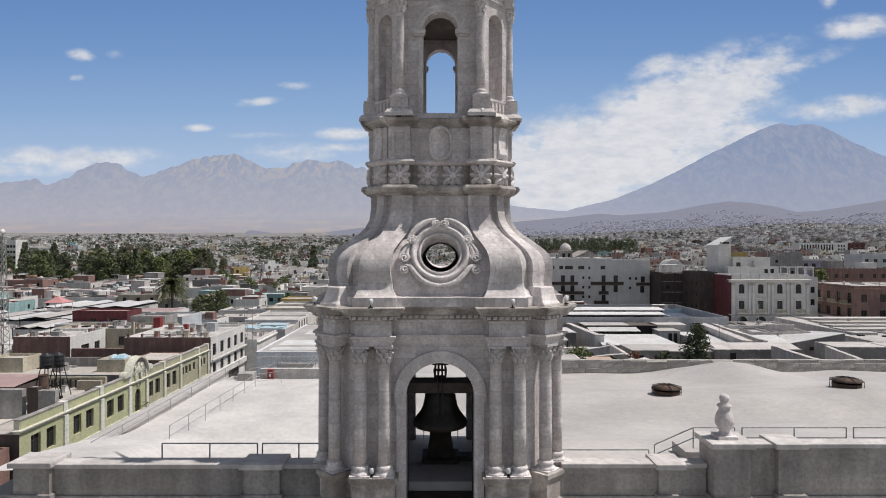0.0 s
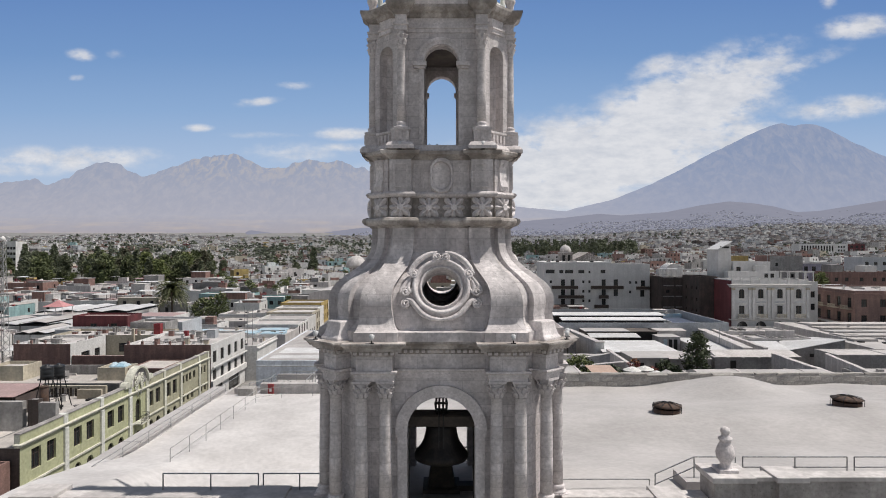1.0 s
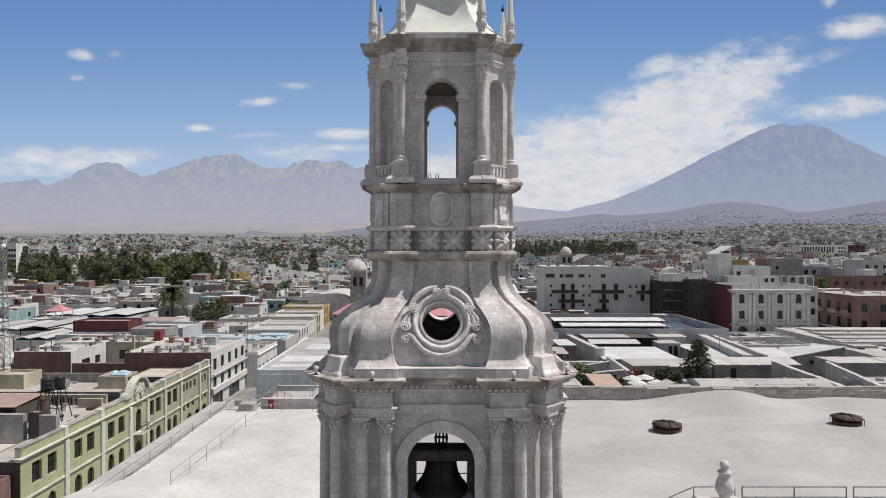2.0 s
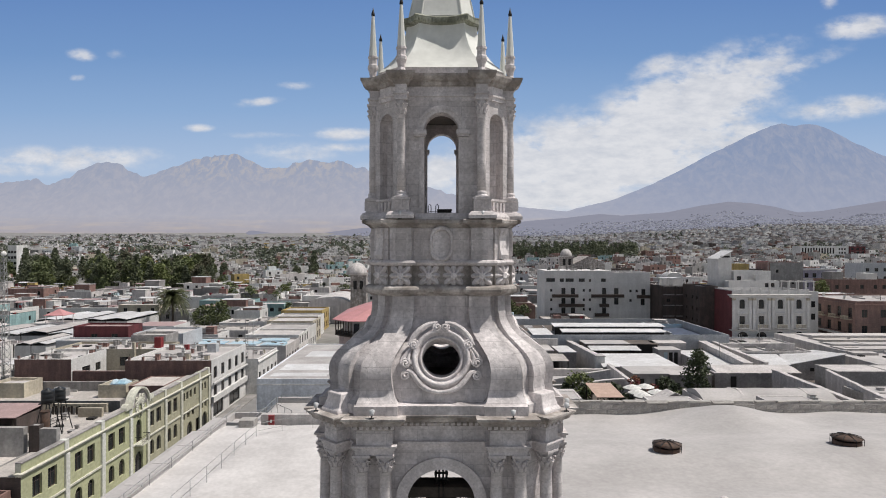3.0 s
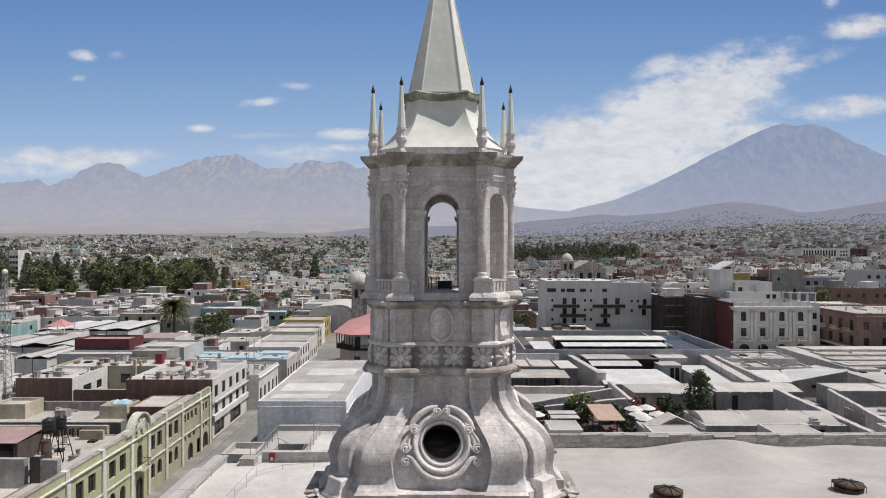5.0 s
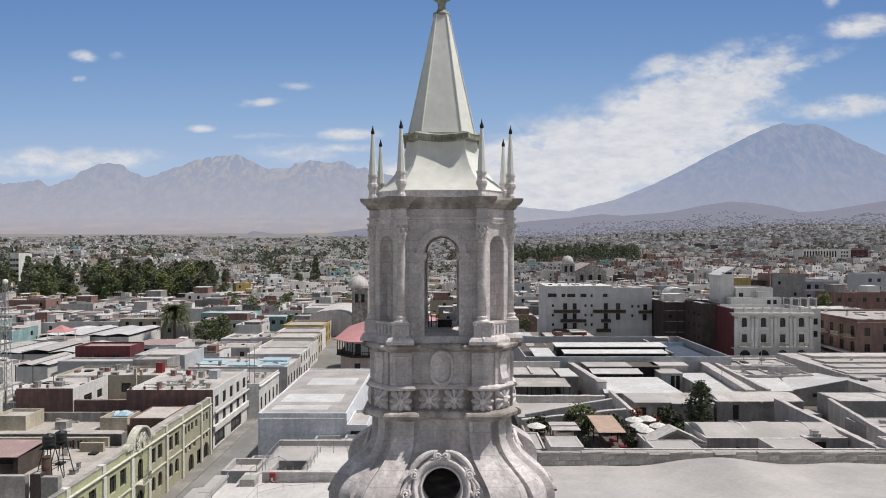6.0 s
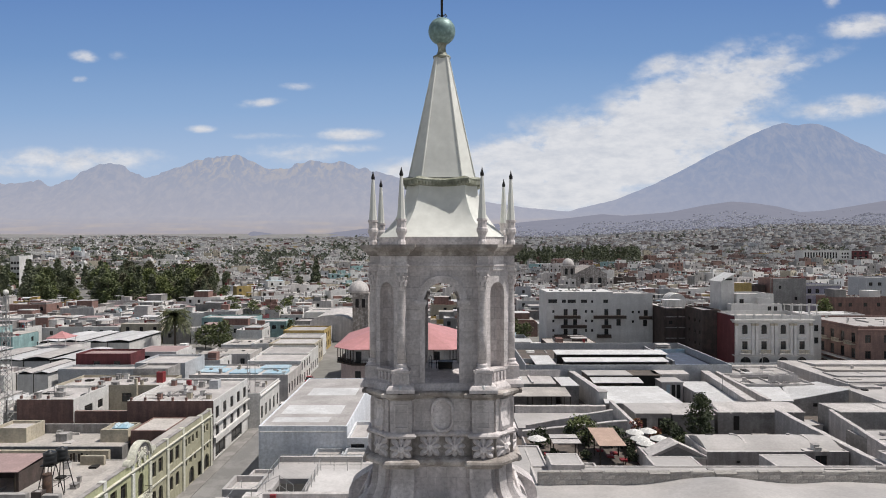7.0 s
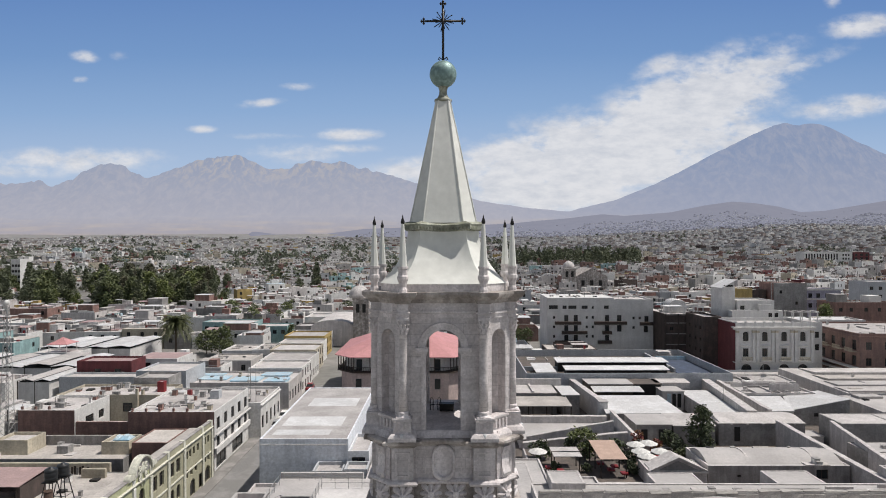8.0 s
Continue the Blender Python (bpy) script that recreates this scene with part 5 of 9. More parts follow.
for y in (60.5, 66.9, 72.9, 77.1, 82.0, 87.0, 93.6, 97.2):
    part("pilaster", cube(gx, gx + 0.22, y - 0.32, y + 0.32, 0, 7.6, 0.02), PALETRIM if y < 74 else GREENTRIM, gb)
    part("parapet_block", cube(gx - 0.58, gx + 0.12, y - 0.32, y + 0.32, 7.96, 8.92, 0.02), PALETRIM if y < 74 else GREENTRIM, gb)
gab = bmesh.new()
A0 = [(2.1 * math.cos(math.pi * i / 18), 8.6 + 2.0 * math.sin(math.pi * i / 18)) for i in range(19)]
loft([[(gx - 0.55 + dx, 75 + u, z) for u, z in A0] for dx in (0.0, 0.6)], bm=gab)
part("arched_gable", gab, PARAPET, gb)
hood = bmesh.new()
loft([[(gx - 0.6, 75 + f * u, 8.6 + f * (z - 8.6)) for f in (1.0, 1.1)] + [(gx + 0.35, 75 + f * u, 8.6 + f * (z - 8.6)) for f in (1.1, 1.0)] for u, z in A0], bm=hood)
for s in (-1, 1):
    S = [(0.62 * math.cos(math.pi * i / 10), 8.75 + 0.62 * math.sin(math.pi * i / 10)) for i in range(11)]
    loft([[(gx - 0.5, 75 + s * 2.75 + f * u, 8.75 + f * (z - 8.75)) for f in (0.1, 1.1)] + [(gx + 0.25, 75 + s * 2.75 + f * u, 8.75 + f * (z - 8.75)) for f in (1.1, 0.1)] for u, z in S], bm=hood)
part("gable_hood", hood, GREENTRIM, gb)
orn = bmesh.new()
for s in (-1, 1):
    for z, r in ((8.9, 0.42), (9.5, 0.36), (8.25, 0.3)):
        tube([(gx + 0.12, 75 + p[0], p[2]) for p in spiral(s * 0.75, z, r, 1.5, s, 0, 0)], 0.08, 6, orn)
    tube([(gx + 0.12, 75 + s * 0.3, 7.2), (gx + 0.16, 75 + s * 0.5, 8.0), (gx + 0.12, 75 + s * 0.35, 9.2), (gx + 0.12, 75, 10.0)], 0.09, 6, orn)
lathe([(0.5, 0), (0.5, 0.1), (0.3, 0.16), (0.1, 0.2)], 16, bm=orn, m=Matrix.Translation((gx + 0.04, 75, 9.2)) @ pose(0, 0, 0, 0, 90))
part("gable_carving", orn, GREENTRIM, gb)
bal = bmesh.new()
block(bal, gx, gx + 0.9, 73.9, 76.1, 4.0, 4.15)
part("balcony_slab", bal, GREENTRIM, gb)
bal = bmesh.new()
for i in range(9):
    y = 74.0 + i * 0.25
    tube([(gx + 0.85, y, 4.15), (gx + 0.85, y, 5.05)], 0.025, 5, bal)
tube([(gx + 0.02, 74, 5.05), (gx + 0.85, 74, 5.05), (gx + 0.85, 76, 5.05), (gx + 0.02, 76, 5.05)], 0.035, 5, bal)
part("balcony_rail", bal, IRON, gb)
TAKEN.append((-50, -22, 0, 100))

# neighbours behind the green house
def clutter(b, x0, x1, y0, y1, z, n, seed):
    """Kerbs, vents, slabs and patches left on a flat roof, as parts of the building."""
    r = random.Random(seed)
    for i in range(n):
        x, y, k = r.uniform(x0, x1), r.uniform(y0, y1), r.random()
        if k < 0.28:
            L = r.uniform(1.0, 3.0)
            if r.random() < 0.5:
                part("roof_kerb", cube(max(x0, x - L), min(x1, x + L), y - 0.1, y + 0.1, z - 0.03, z + r.uniform(0.12, 0.4)), r.choice((GREY, LIME_WALL, CEMENT)), b)
            else:
                part("roof_kerb", cube(x - 0.1, x + 0.1, max(y0, y - L), min(y1, y + L), z - 0.03, z + r.uniform(0.12, 0.4)), r.choice((GREY, LIME_WALL)), b)
        elif k < 0.55:
            a, h = r.uniform(0.15, 0.4), r.uniform(0.2, 0.8)
            q = part("vent_box", cube(x - a, x + a, y - a, y + a, z - 0.03, z + h), r.choice((GREY, LIME_WALL, WHITE)), b)
            part("vent_cap", cube(x - a - 0.06, x + a + 0.06, y - a - 0.06, y + a + 0.06, z + h, z + h + 0.06), GREY, q)
        elif k < 0.75:
            a, c = r.uniform(0.5, 1.4), r.uniform(0.4, 1.0)
            part("roof_slab", cube(x - a, x + a, y - c, y + c, z - 0.02, z + r.uniform(0.06, 0.2)), r.choice((ZINC, CEMENT, DUSTY, LIME)), b)
        elif k < 0.9:
            part("pipe", tube([(x, y, z), (x, y, z + r.uniform(0.6, 1.6))], 0.05, 5), r.choice((GREY, WHITE, IRON)), b)
        else:
            a = r.uniform(0.35, 0.6)
            part("skylight_box", cube(x - a, x + a, y - a, y + a, z - 0.02, z + 0.25), DARK, b)


def H(*a, **k):
    return building(*a, **k)


H("roof_house", "low dusty flat roof behind the green house", "house", -75, -40.2, 54, 64.5, 7.6, GREY, DUSTY, frontmat=DARKBRICK)
hl = H("low_roof", "low dusty flat roof with worn screed", "house", -76, -42.0, 65, 86.4, 4.75, GREY, DUSTY, par=0.1)
H("roof_wall", "low stained wall with a whitish top across the roofs", "wall", -76, -46.6, 86.5, 87.0, 5.9, CREAM, LIME, par=0.02)
hp2 = H("low_roof", "pale dusty roof with a low stained back wall", "house", -76, -45.8, 88.6, 95, 5.8, GREY, DUSTY, par=0.04)
H("roof_wall", "soot-streaked low cement wall below the brick house", "wall", -66, -46.0, 95.1, 95.5, 7.15, PARAPET, CEMENT, par=0.02)
H("roof_hut", "small cream rooftop hut with a flat lid", "hut", -65.5, -60.6, 90.4, 94.6, 7.9, CREAM, CEMENT, zb=5.75)
H("roof_hut", "small rooftop hut covered with a blue tarpaulin", "hut", -50.0, -46.0, 90.6, 94.4, 7.6, CREAM, CEMENT, zb=5.75)
H("brick_hut", "low dark brown brick hut with a pale dusty roof", "hut", -45.4, -40.2, 90.2, 97.2, 7.6, BRICK, DUSTY, par=0.1)
H("roof_chest", "small grey masonry chest with a lid on the roof", "chest", -56.6, -55.0, 90.8, 92.2, 6.9, GREY, CEMENT, zb=5.75, par=0.03)
H("roof_wall", "short low wall with cream plaster on the roof", "wall", -49.2, -46.0, 84.2, 84.7, 5.9, CREAM, LIME, zb=4.6, par=0.02)
H("roof_wall", "rough grey cement wall across the roofs", "wall", -56, -40.7, 60.6, 61.2, 10.0, GREY, CEMENT, par=0.02)
H("roof_pier", "brown brick pier between two roof walls", "pier", -40.2, -39.2, 60.6, 61.4, 10.2, DARKBRICK, CEMENT, zb=7.6, par=0.02)
H("roof_wall", "short grey cement wall above the green house", "wall", -39.15, -37.5, 60.6, 61.2, 9.9, GREY, CEMENT, zb=7.6, par=0.02)
tp = thing("tarpaulin", "crumpled blue tarpaulin thrown over a hut", "tarpaulin", pose(-47.6, 92.4, 7.6))
tr = random.Random(4)
part("tarpaulin_sheet", loft([[(x, y, 0.02 + 0.6 * tr.random() * (abs(x) < 1.0 and abs(y) < 0.6)) for y in (-0.9, -0.45, 0, 0.45, 0.9)] + [(x, y, -0.12) for y in (0.9, 0, -0.9)] for x in (-1.2, -0.85, -0.45, 0, 0.45, 0.9, 1.2)]), BLUESHEET, tp)
pl = thing("plank_rack", "rack of old dark planks standing on the low roof", "rack", pose(-51.5, 85.6, 4.66))
for i in range(14):
    part("plank", cube(-2.4 + i * 0.36, -2.12 + i * 0.36, -0.05 + 0.03 * (i % 3), 0.02 + 0.03 * (i % 3), 0, 0.95 + 0.12 * ((i * 7) % 3)), TIMBER if i % 3 else GREY, pl)
H("side_shed", "dark brown shed at the end of the green house", "shed", -44.5, -37.2, 46.5, 53.8, 6.6, BRICK, CEMENT)
hb = H("brick_house", "flat-roofed house with a raw brown brick front and white side wall", "house", -69.4, -60.2, 101.2, 111.8, 9.45, WHITE, CEMENT, frontmat=BRICK, right=[(-1, 6.2, 2.4, 1.4, False), (2.6, 6.2, 1.6, 1.4, False)])
H("yard_wall", "lower brown brick yard wall between two houses", "wall", -60.1, -50.9, 101.4, 102.0, 7.5, BRICK, CEMENT, par=0.02)
ih = H("inner_house", "cream house with two dark windows behind a brick yard wall", "house", -70, -51.0, 112, 121, 9.4, CREAM, CEMENT, front=[(3.4, 6.4, 1.7, 1.6, False), (7.2, 6.4, 1.7, 1.6, False)])
part("corner_post", cube(5.0, 5.4, -4.9, -4.4, 0, 10.6), CREAM, ih)
clutter(hb, -4, 4, -4.6, 4.8, 9.03, 8, 51)
clutter(hl, -13, 15, -8, 9.5, 4.66, 22, 52)
clutter(hp2, -13, 13, -2.6, 2.6, 5.77, 8, 53)
clutter(ih, -8, 8, -4, 4, 8.97, 10, 54)
H("roof_block", "tall grey rooftop block with a bright side", "stair block", -60.5, -53.8, 121.2, 127, 10.6, GREY, CEMENT)
H("maroon_house", "maroon-painted block with two barred windows", "house", -87.5, -74.5, 148, 155, 9.0, MAROON, PINKSHEET, front=[(-1.6, 4.6, 1.5, 2.6, False), (3.2, 4.6, 1.5, 2.6, False)])
H("pale_house", "pale grey two-storey house with three arched windows", "house", -68, -57, 137, 148, 8.8, BLUEGREY, CEMENT, front=[(-4, 5.4, 1.1, 1.6, True), (-2, 5.4, 1.1, 1.6, True), (2.2, 5, 1.4, 2.2, True)])
H("low_house", "low blue-grey wall and terrace in front of a maroon block", "house", -88, -69, 142, 147.4, 6.5, BLUEGREY, CEMENT)
H("red_stair_block", "small red rooftop stair block", "stair block", -53.6, -52.4, 116, 117.2, 10.9, REDPAINT, CEMENT, zb=8.8, par=0.1)
H("red_stair_block", "small dark red chimney block on the roof", "stair block", -46.8, -46.1, 113, 113.7, 10.0, REDPAINT, CEMENT, zb=8.8, par=0.1)


def stub_posts(x0, x1, y0, y1, z, n, seed):
    """Short masonry stubs and boxes left standing on a flat roof."""
    r = random.Random(seed)
    for i in range(n):
        a, h = r.uniform(0.18, 0.42), r.uniform(0.35, 0.95)
        s = thing("roof_stub", "short masonry stub standing on a flat roof", "roof stub", pose(r.uniform(x0, x1), r.uniform(y0, y1), z), "roof stubs")
        m = r.choice((GREY, GREY, CREAM, BRICK, WHITE))
        part("stub", cube(-a, a, -a, a, 0, h, 0.02), m, s)
        part("stub_cap", cube(-a - 0.06, a + 0.06, -a - 0.06, a + 0.06, h, h + 0.08), GREY, s)


stub_posts(-69, -53, 113, 120, 8.97, 12, 1)
stub_posts(-68, -61.5, 103, 111, 9.02, 6, 2)
stub_posts(-50, -38.5, 101, 116, 9.12, 16, 3)
stub_posts(-74, -50, 89, 90.2, 5.78, 4, 4)
stub_posts(-74, -44, 67, 84, 4.67, 9, 5)
stub_posts(-46, -36, 118, 130, 6.25, 8, 6)
stub_posts(-60, -36, 140, 151, 5.4, 14, 7)
for x0, x1, z in ((-69.4, -60.8, 9.45), (-50.6, -38.5, 9.55)):
    for i in range(int((x1 - x0) / 2.2)):
        q = thing("wall_stub", "short brick stub on top of the brown wall", "wall stub", pose(x0 + 0.4 + 2.2 * i, 101.7 if x0 < -60 else 100.0, z), "wall stubs")
        part("stub", cube(-0.16, 0.16, -0.14, 0.14, 0, 0.5), BRICK, q)
        part("rebar", tube([(0, 0, 0.4), (0.02, 0, 1.0)], 0.02, 4), IRON, q)
H("roof_panel", "pale sheet panel lying on the white house roof", "panel", -50.4, -47.6, 113.5, 115.5, 9.5, WHITE, ZINC, zb=8.85, par=0.02)
H("roof_closet", "grey rooftop closet on the street house", "closet", -41.5, -40, 110, 111.6, 10.6, BLUEGREY, CEMENT, zb=8.85, par=0.02)

# shed and water tanks on the low roof
sh = thing("pink_roof_shed", "open rooftop shed with a faded pink sheet roof", "shed", pose(-55.2, 77.4, 4.66))
part("shed_wall", cube(-4, 4, 2.2, 2.5, 0, 2.75), DARKBRICK, sh)
part("shed_side", cube(3.7, 4, -2.4, 2.2, 0, 2.35), DARKBRICK, sh)
part("shed_roof", loft([[(x, -2.8, 2.45), (x, 2.8, 2.85), (x, 2.8, 2.93), (x, -2.8, 2.53)] for x in (-4.3, 4.1)]), PINKSHEET, sh)
for x in (-3.8, 0, 3.6):
    part("shed_post", cube(x - 0.08, x + 0.08, -2.5, -2.34, 0, 2.5), TIMBER, sh)


def tank(x, y, z, stand=2.2, r=0.85, h=1.7, m=BLACKTANK, lab="black plastic water tank on a steel stand", legs=True):
    t = thing("water_tank", lab, "water tank", pose(x, y, z), "rooftop water tanks")
    part("tank_body", lathe([(0.05, stand), (r, stand), (r, stand + h * 0.3), (r * 0.96, stand + h * 0.33), (r, stand + h * 0.37), (r, stand + h * 0.68), (r * 0.96, stand + h * 0.71), (r, stand + h * 0.75), (r, stand + h * 0.93), (r * 0.9, stand + h * 0.97), (r * 0.36, stand + h * 1.02), (r * 0.34, stand + h * 1.1), (0.05, stand + h * 1.1)], 20), m, t)
    if legs:
        for sx in (-1, 1):
            for sy in (-1, 1):
                part("stand_leg", tube([(sx * r * 1.5, sy * r * 1.5, 0), (sx * r * 0.6, sy * r * 0.6, stand)], 0.05, 5), IRON, t)
        part("stand_brace", tube([(r * k * 1.15, r * q * 1.15, stand * 0.4) for k, q in ((-1, -1), (1, -1), (1, 1), (-1, 1), (-1, -1))], 0.035, 4), IRON, t)
        part("stand_deck", cube(-r, r, -r, r, stand - 0.1, stand), IRON, t)
    return t


tank(-41.5, 65.6, 7.66, 3.6, 0.62, 1.3), tank(-41.6, 67.8, 7.66, 3.3, 0.58, 1.3)
dr = thing("rusty_drum", "rusty brown oil drum on the roof", "drum", pose(-40.9, 64.2, 7.66) @ Matrix.Diagonal((1.05, 1.05, 2.0, 1)))
part("drum_body", lathe([(0.05, 0), (0.4, 0), (0.42, 0.3), (0.4, 0.33), (0.42, 0.9), (0.4, 1.5), (0.05, 1.5)], 16), RUST, dr)
part("drum_rim", lathe([(0.43, 1.48), (0.43, 1.54), (0.38, 1.54), (0.38, 1.48)], 16), RUST, dr)

# white houses further along the street
wb = H("white_house", "white three-storey street house with a brown brick end wall", "house", -50.8, -37.0, 99.8, 117, 9.55, WHITE, CEMENT, frontmat=BRICK, right=rows(17.2, 2, 5, 1.5, 1.9, 3.4, 3.0) + [(-5.5, 0.2, 4.5, 2.5, False), (2.5, 0.2, 5.5, 2.5, False)])
clutter(wb, -6, 6, -8, 8, 9.12, 18, 55)
part("string_course", cube(7.15, 7.35, -8.6, 8.6, 5.7, 5.95), WHITE, wb)
part("shop_fascia", cube(6.85, 7.3, -8.6, 8.6, 2.75, 3.7, 0.03), WHITE, wb)
wb = H("white_house", "low white colonial house with tall windows along the street", "house", -47, -34.8, 117.3, 131, 6.7, WHITE, CEMENT, right=rows(13.7, 1, 5, 1.1, 2.4, 1.6))
clutter(wb, -5, 5, -6, 6, 6.26, 12, 56)
part("cornice", cube(6.1, 6.35, -6.85, 6.85, 6.0, 6.25), WHITE, wb)
wb = H("blue_roof_house", "grey-walled house with light blue sheet roof patches", "house", -62, -35.0, 139, 152, 5.8, LIME_WALL, CEMENT, right=rows(13, 1, 5, 1.1, 2.2, 1.4))
for x0, x1, y0, y1 in ((-9, -2, -2, 2.5), (-0.5, 6, -4, 1), (7.5, 12.5, -5.5, -1), (5, 11.5, 1.2, 5.4), (-11.5, -4.5, 3.4, 5.8)):
    part("blue_sheet", cube(x0, x1, y0, y1, 5.4, 5.75 + 0.02 * x0), BLUESHEET, wb)
yy, xx = 152.5, -35.2
srng = random.Random(11)
for k in range(10):
    d = srng.uniform(9, 14)
    h = srng.uniform(5.2, 7.4)
    mm = (WHITE, WHITE, CREAM, WHITE, OCHRE, WHITE, GREY, CREAM, WHITE, WHITE)[k]
    xx = -35.2 - (yy - 152) * 0.075
    H("street_house", ("low white colonial house with tall doors along the street", "ochre yellow colonial house along the street", "weathered cream colonial house along the street")[1 if mm is OCHRE else 0 if mm is WHITE else 2], "house", xx - 13, xx, yy, yy + d, land(xx, yy) + h, mm, CEMENT, zb=land(xx, yy) - 0.3, right=rows(d, 1 if h < 6.4 else 2, max(2, int(d / 2.6)), 1.1, 2.0, 1.2, 3.0))
    yy += d + 0.2

H("teal_house", "turquoise painted low house with a row of windows", "house", -92, -72, 236, 246, land(-80, 236) + 6.4, TEAL, CEMENT, zb=land(-80, 236) - 0.2, front=rows(20, 1, 6, 1.6, 1.4, 3.6))
H("teal_house", "pale turquoise house with a white upper wall", "house", -70, -58, 228, 238, land(-64, 228) + 6.0, TEAL, CEMENT, zb=land(-64, 228) - 0.2, front=rows(12, 1, 4, 1.4, 1.4, 3.4))


def parked_car(x, y, turn, paint, label):
    c = thing("parked_car", label, "car", pose(x, y, 0.03, 0, 0, turn), "parked cars")
    b = part("body", loft([[(sx * 0.86, yy, z0), (sx * 0.86, yy, z1), (-sx * 0.86, yy, z1), (-sx * 0.86, yy, z0)] for sx, yy, z0, z1 in ((1, -2.1, 0.4, 0.7), (1, -1.9, 0.25, 0.85), (1, 1.8, 0.25, 0.95), (1, 2.1, 0.4, 0.8))]), paint, c)
    part("cabin", loft([[(-0.8, -1.2, 0.9), (0.8, -1.2, 0.9), (0.8, 1.6, 0.95), (-0.8, 1.6, 0.95)], [(-0.66, -0.5, 1.42), (0.66, -0.5, 1.42), (0.66, 1.2, 1.42), (-0.66, 1.2, 1.42)]]), GLASS, c)
    part("car_roof", cube(-0.67, 0.67, -0.52, 1.22, 1.4, 1.46, 0.02), paint, c)
    for sx in (-1, 1):
        for yy in (-1.3, 1.35):
            part("wheel", lathe([(0.05, -0.1), (0.3, -0.1), (0.32, 0), (0.3, 0.1), (0.05, 0.1)], 14, m=pose(sx * 0.82, yy, 0.32, 0, 90)), TYRE, c)
    return c


parked_car(-33.6, 124, 3, CARPAINT, "silver car parked beside the white houses")
parked_car(-33.9, 131, 3, WHITE, "white car parked beside the white houses")
parked_car(-34.4, 158, 5, REDPAINT, "red car parked further down the street")
pb = thing("street_planter", "stone street planter with a small green shrub", "planter", pose(-26.3, 92, 0.16), "street planters")
part("planter_box", cube(-0.5, 0.5, -1.0, 1.0, 0, 0.6, 0.03), BRICK, pb)
part("planter_shrub", lathe([(0.05, 0.5), (0.45, 0.7), (0.5, 1.1), (0.3, 1.5), (0.05, 1.6)], 9, smooth=False), LEAF, pb)
copy_thing(pb, pose(-26.3, 97, 0.16))
copy_thing(pb, pose(-26.3, 86, 0.16))

# flat-roofed block beyond the cathedral
fb = H("flat_block", "wide flat-roofed grey block with pale patched roof", "building", -25.5, -13.4, 85.4, 117, 9.6, PALEBLUE, CEMENT, par=0.12)
part("roof_edge", cube(-5.95, 5.95, -15.86, -15.6, 8.75, 8.88), WHITE, fb)
for x0, x1, y0, y1 in ((-3.5, 4.5, 2.5, 8), (-4.8, 4, -9, -4), (-5, 3, -13.5, -11)):
    part("roof_patch", cube(x0, x1, y0, y1, 9.44, 9.50), ZINC, fb)
H("flat_annex", "small grey annex with an open dark stairwell", "annex", -13.2, -10.4, 84, 92, 8.4, PALEGREY, CEMENT, front=[(0, 5.4, 1.8, 2.2, False)])
H("flat_annex", "low blue-grey annex wall beside the flat block", "annex", -17.5, -13.6, 81.5, 85.2, 6.6, BLUEGREY, CEMENT)
H("flat_annex", "low blue-grey annex box with pale roof", "annex", -13.2, -10.2, 80.5, 83.6, 7.2, BLUEGREY, CEMENT)
H("service_terrace", "pale limewashed lower terrace behind the cathedral", "terrace", -24.5, -8.5, 69, 80, 5.6, LIME_WALL, LIME)
H("service_terrace", "long pale terrace beside the flat block", "terrace", -10, 3.5, 60, 118, 7.0, LIME_WALL, LIME)
H("small_kiosk", "small kiosk with white roof and ochre side", "kiosk", -15.5, -8, 119.5, 125, 7.6, OCHRE, ZINC)

# two-storey arcade house with a red roof
ah = thing("red_roof_house", "white balconied corner house with a faded red sheet roof", "house", pose(-10, 158, 0))
def ring8(hx, hy, c, z):
    return [(x, y, z) for x, y in ((-hx + c, -hy), (hx - c, -hy), (hx, -hy + c), (hx, hy - c), (hx - c, hy), (-hx + c, hy), (-hx, hy - c), (-hx, -hy + c))]
part("lower_wall", loft([ring8(14.5, 15, 4, z) for z in (0, 7.2)]), PALEPINK, ah)
part("balcony_deck", loft([ring8(15.4, 15.9, 4.2, z) for z in (7.2, 7.45)]), FRAMEWOOD, ah)
part("upper_wall", loft([ring8(13.6, 14, 4, z) for z in (7.45, 10.9)]), WHITE, ah)
part("roof", loft([ring8(16, 16.5, 4.4, 10.8), ring8(16, 16.5, 4.4, 10.95), ring8(10.5, 11, 2.8, 13.0)]), REDTILE, ah)
part("upper_roof", loft([ring8(10.5, 11, 2.8, 13.0), ring8(4, 4, 1, 15.0)]), REDTILE, ah)
part("ridge_cap", loft([ring8(4, 4, 1, 15.0), ring8(4, 4, 1, 15.2), ring8(0.6, 0.6, 0.1, 15.9)]), ZINC, ah)
bm = bmesh.new()
def fence_pts(n):
    P = ring8(15.2, 15.7, 4.2, 0)
    out = []
    for a, b in zip(P[-1:] + P[:3], P[:4]):
        for i in range(n):
            f = i / n
            out.append((a[0] + (b[0] - a[0]) * f, a[1] + (b[1] - a[1]) * f))
    return out
FP = fence_pts(6)
for x, y in FP:
    part("balcony_post", cube(x - 0.1, x + 0.1, y - 0.1, y + 0.1, 7.45, 10.8), FRAMEWOOD, ah)
part("balcony_rail", tube([(x, y, 8.45) for x, y in FP], 0.07, 4), FRAMEWOOD, ah)
balusters = bmesh.new()
for x, y in fence_pts(40):
    block(balusters, x - 0.035, x + 0.035, y - 0.035, y + 0.035, 7.45, 8.45)
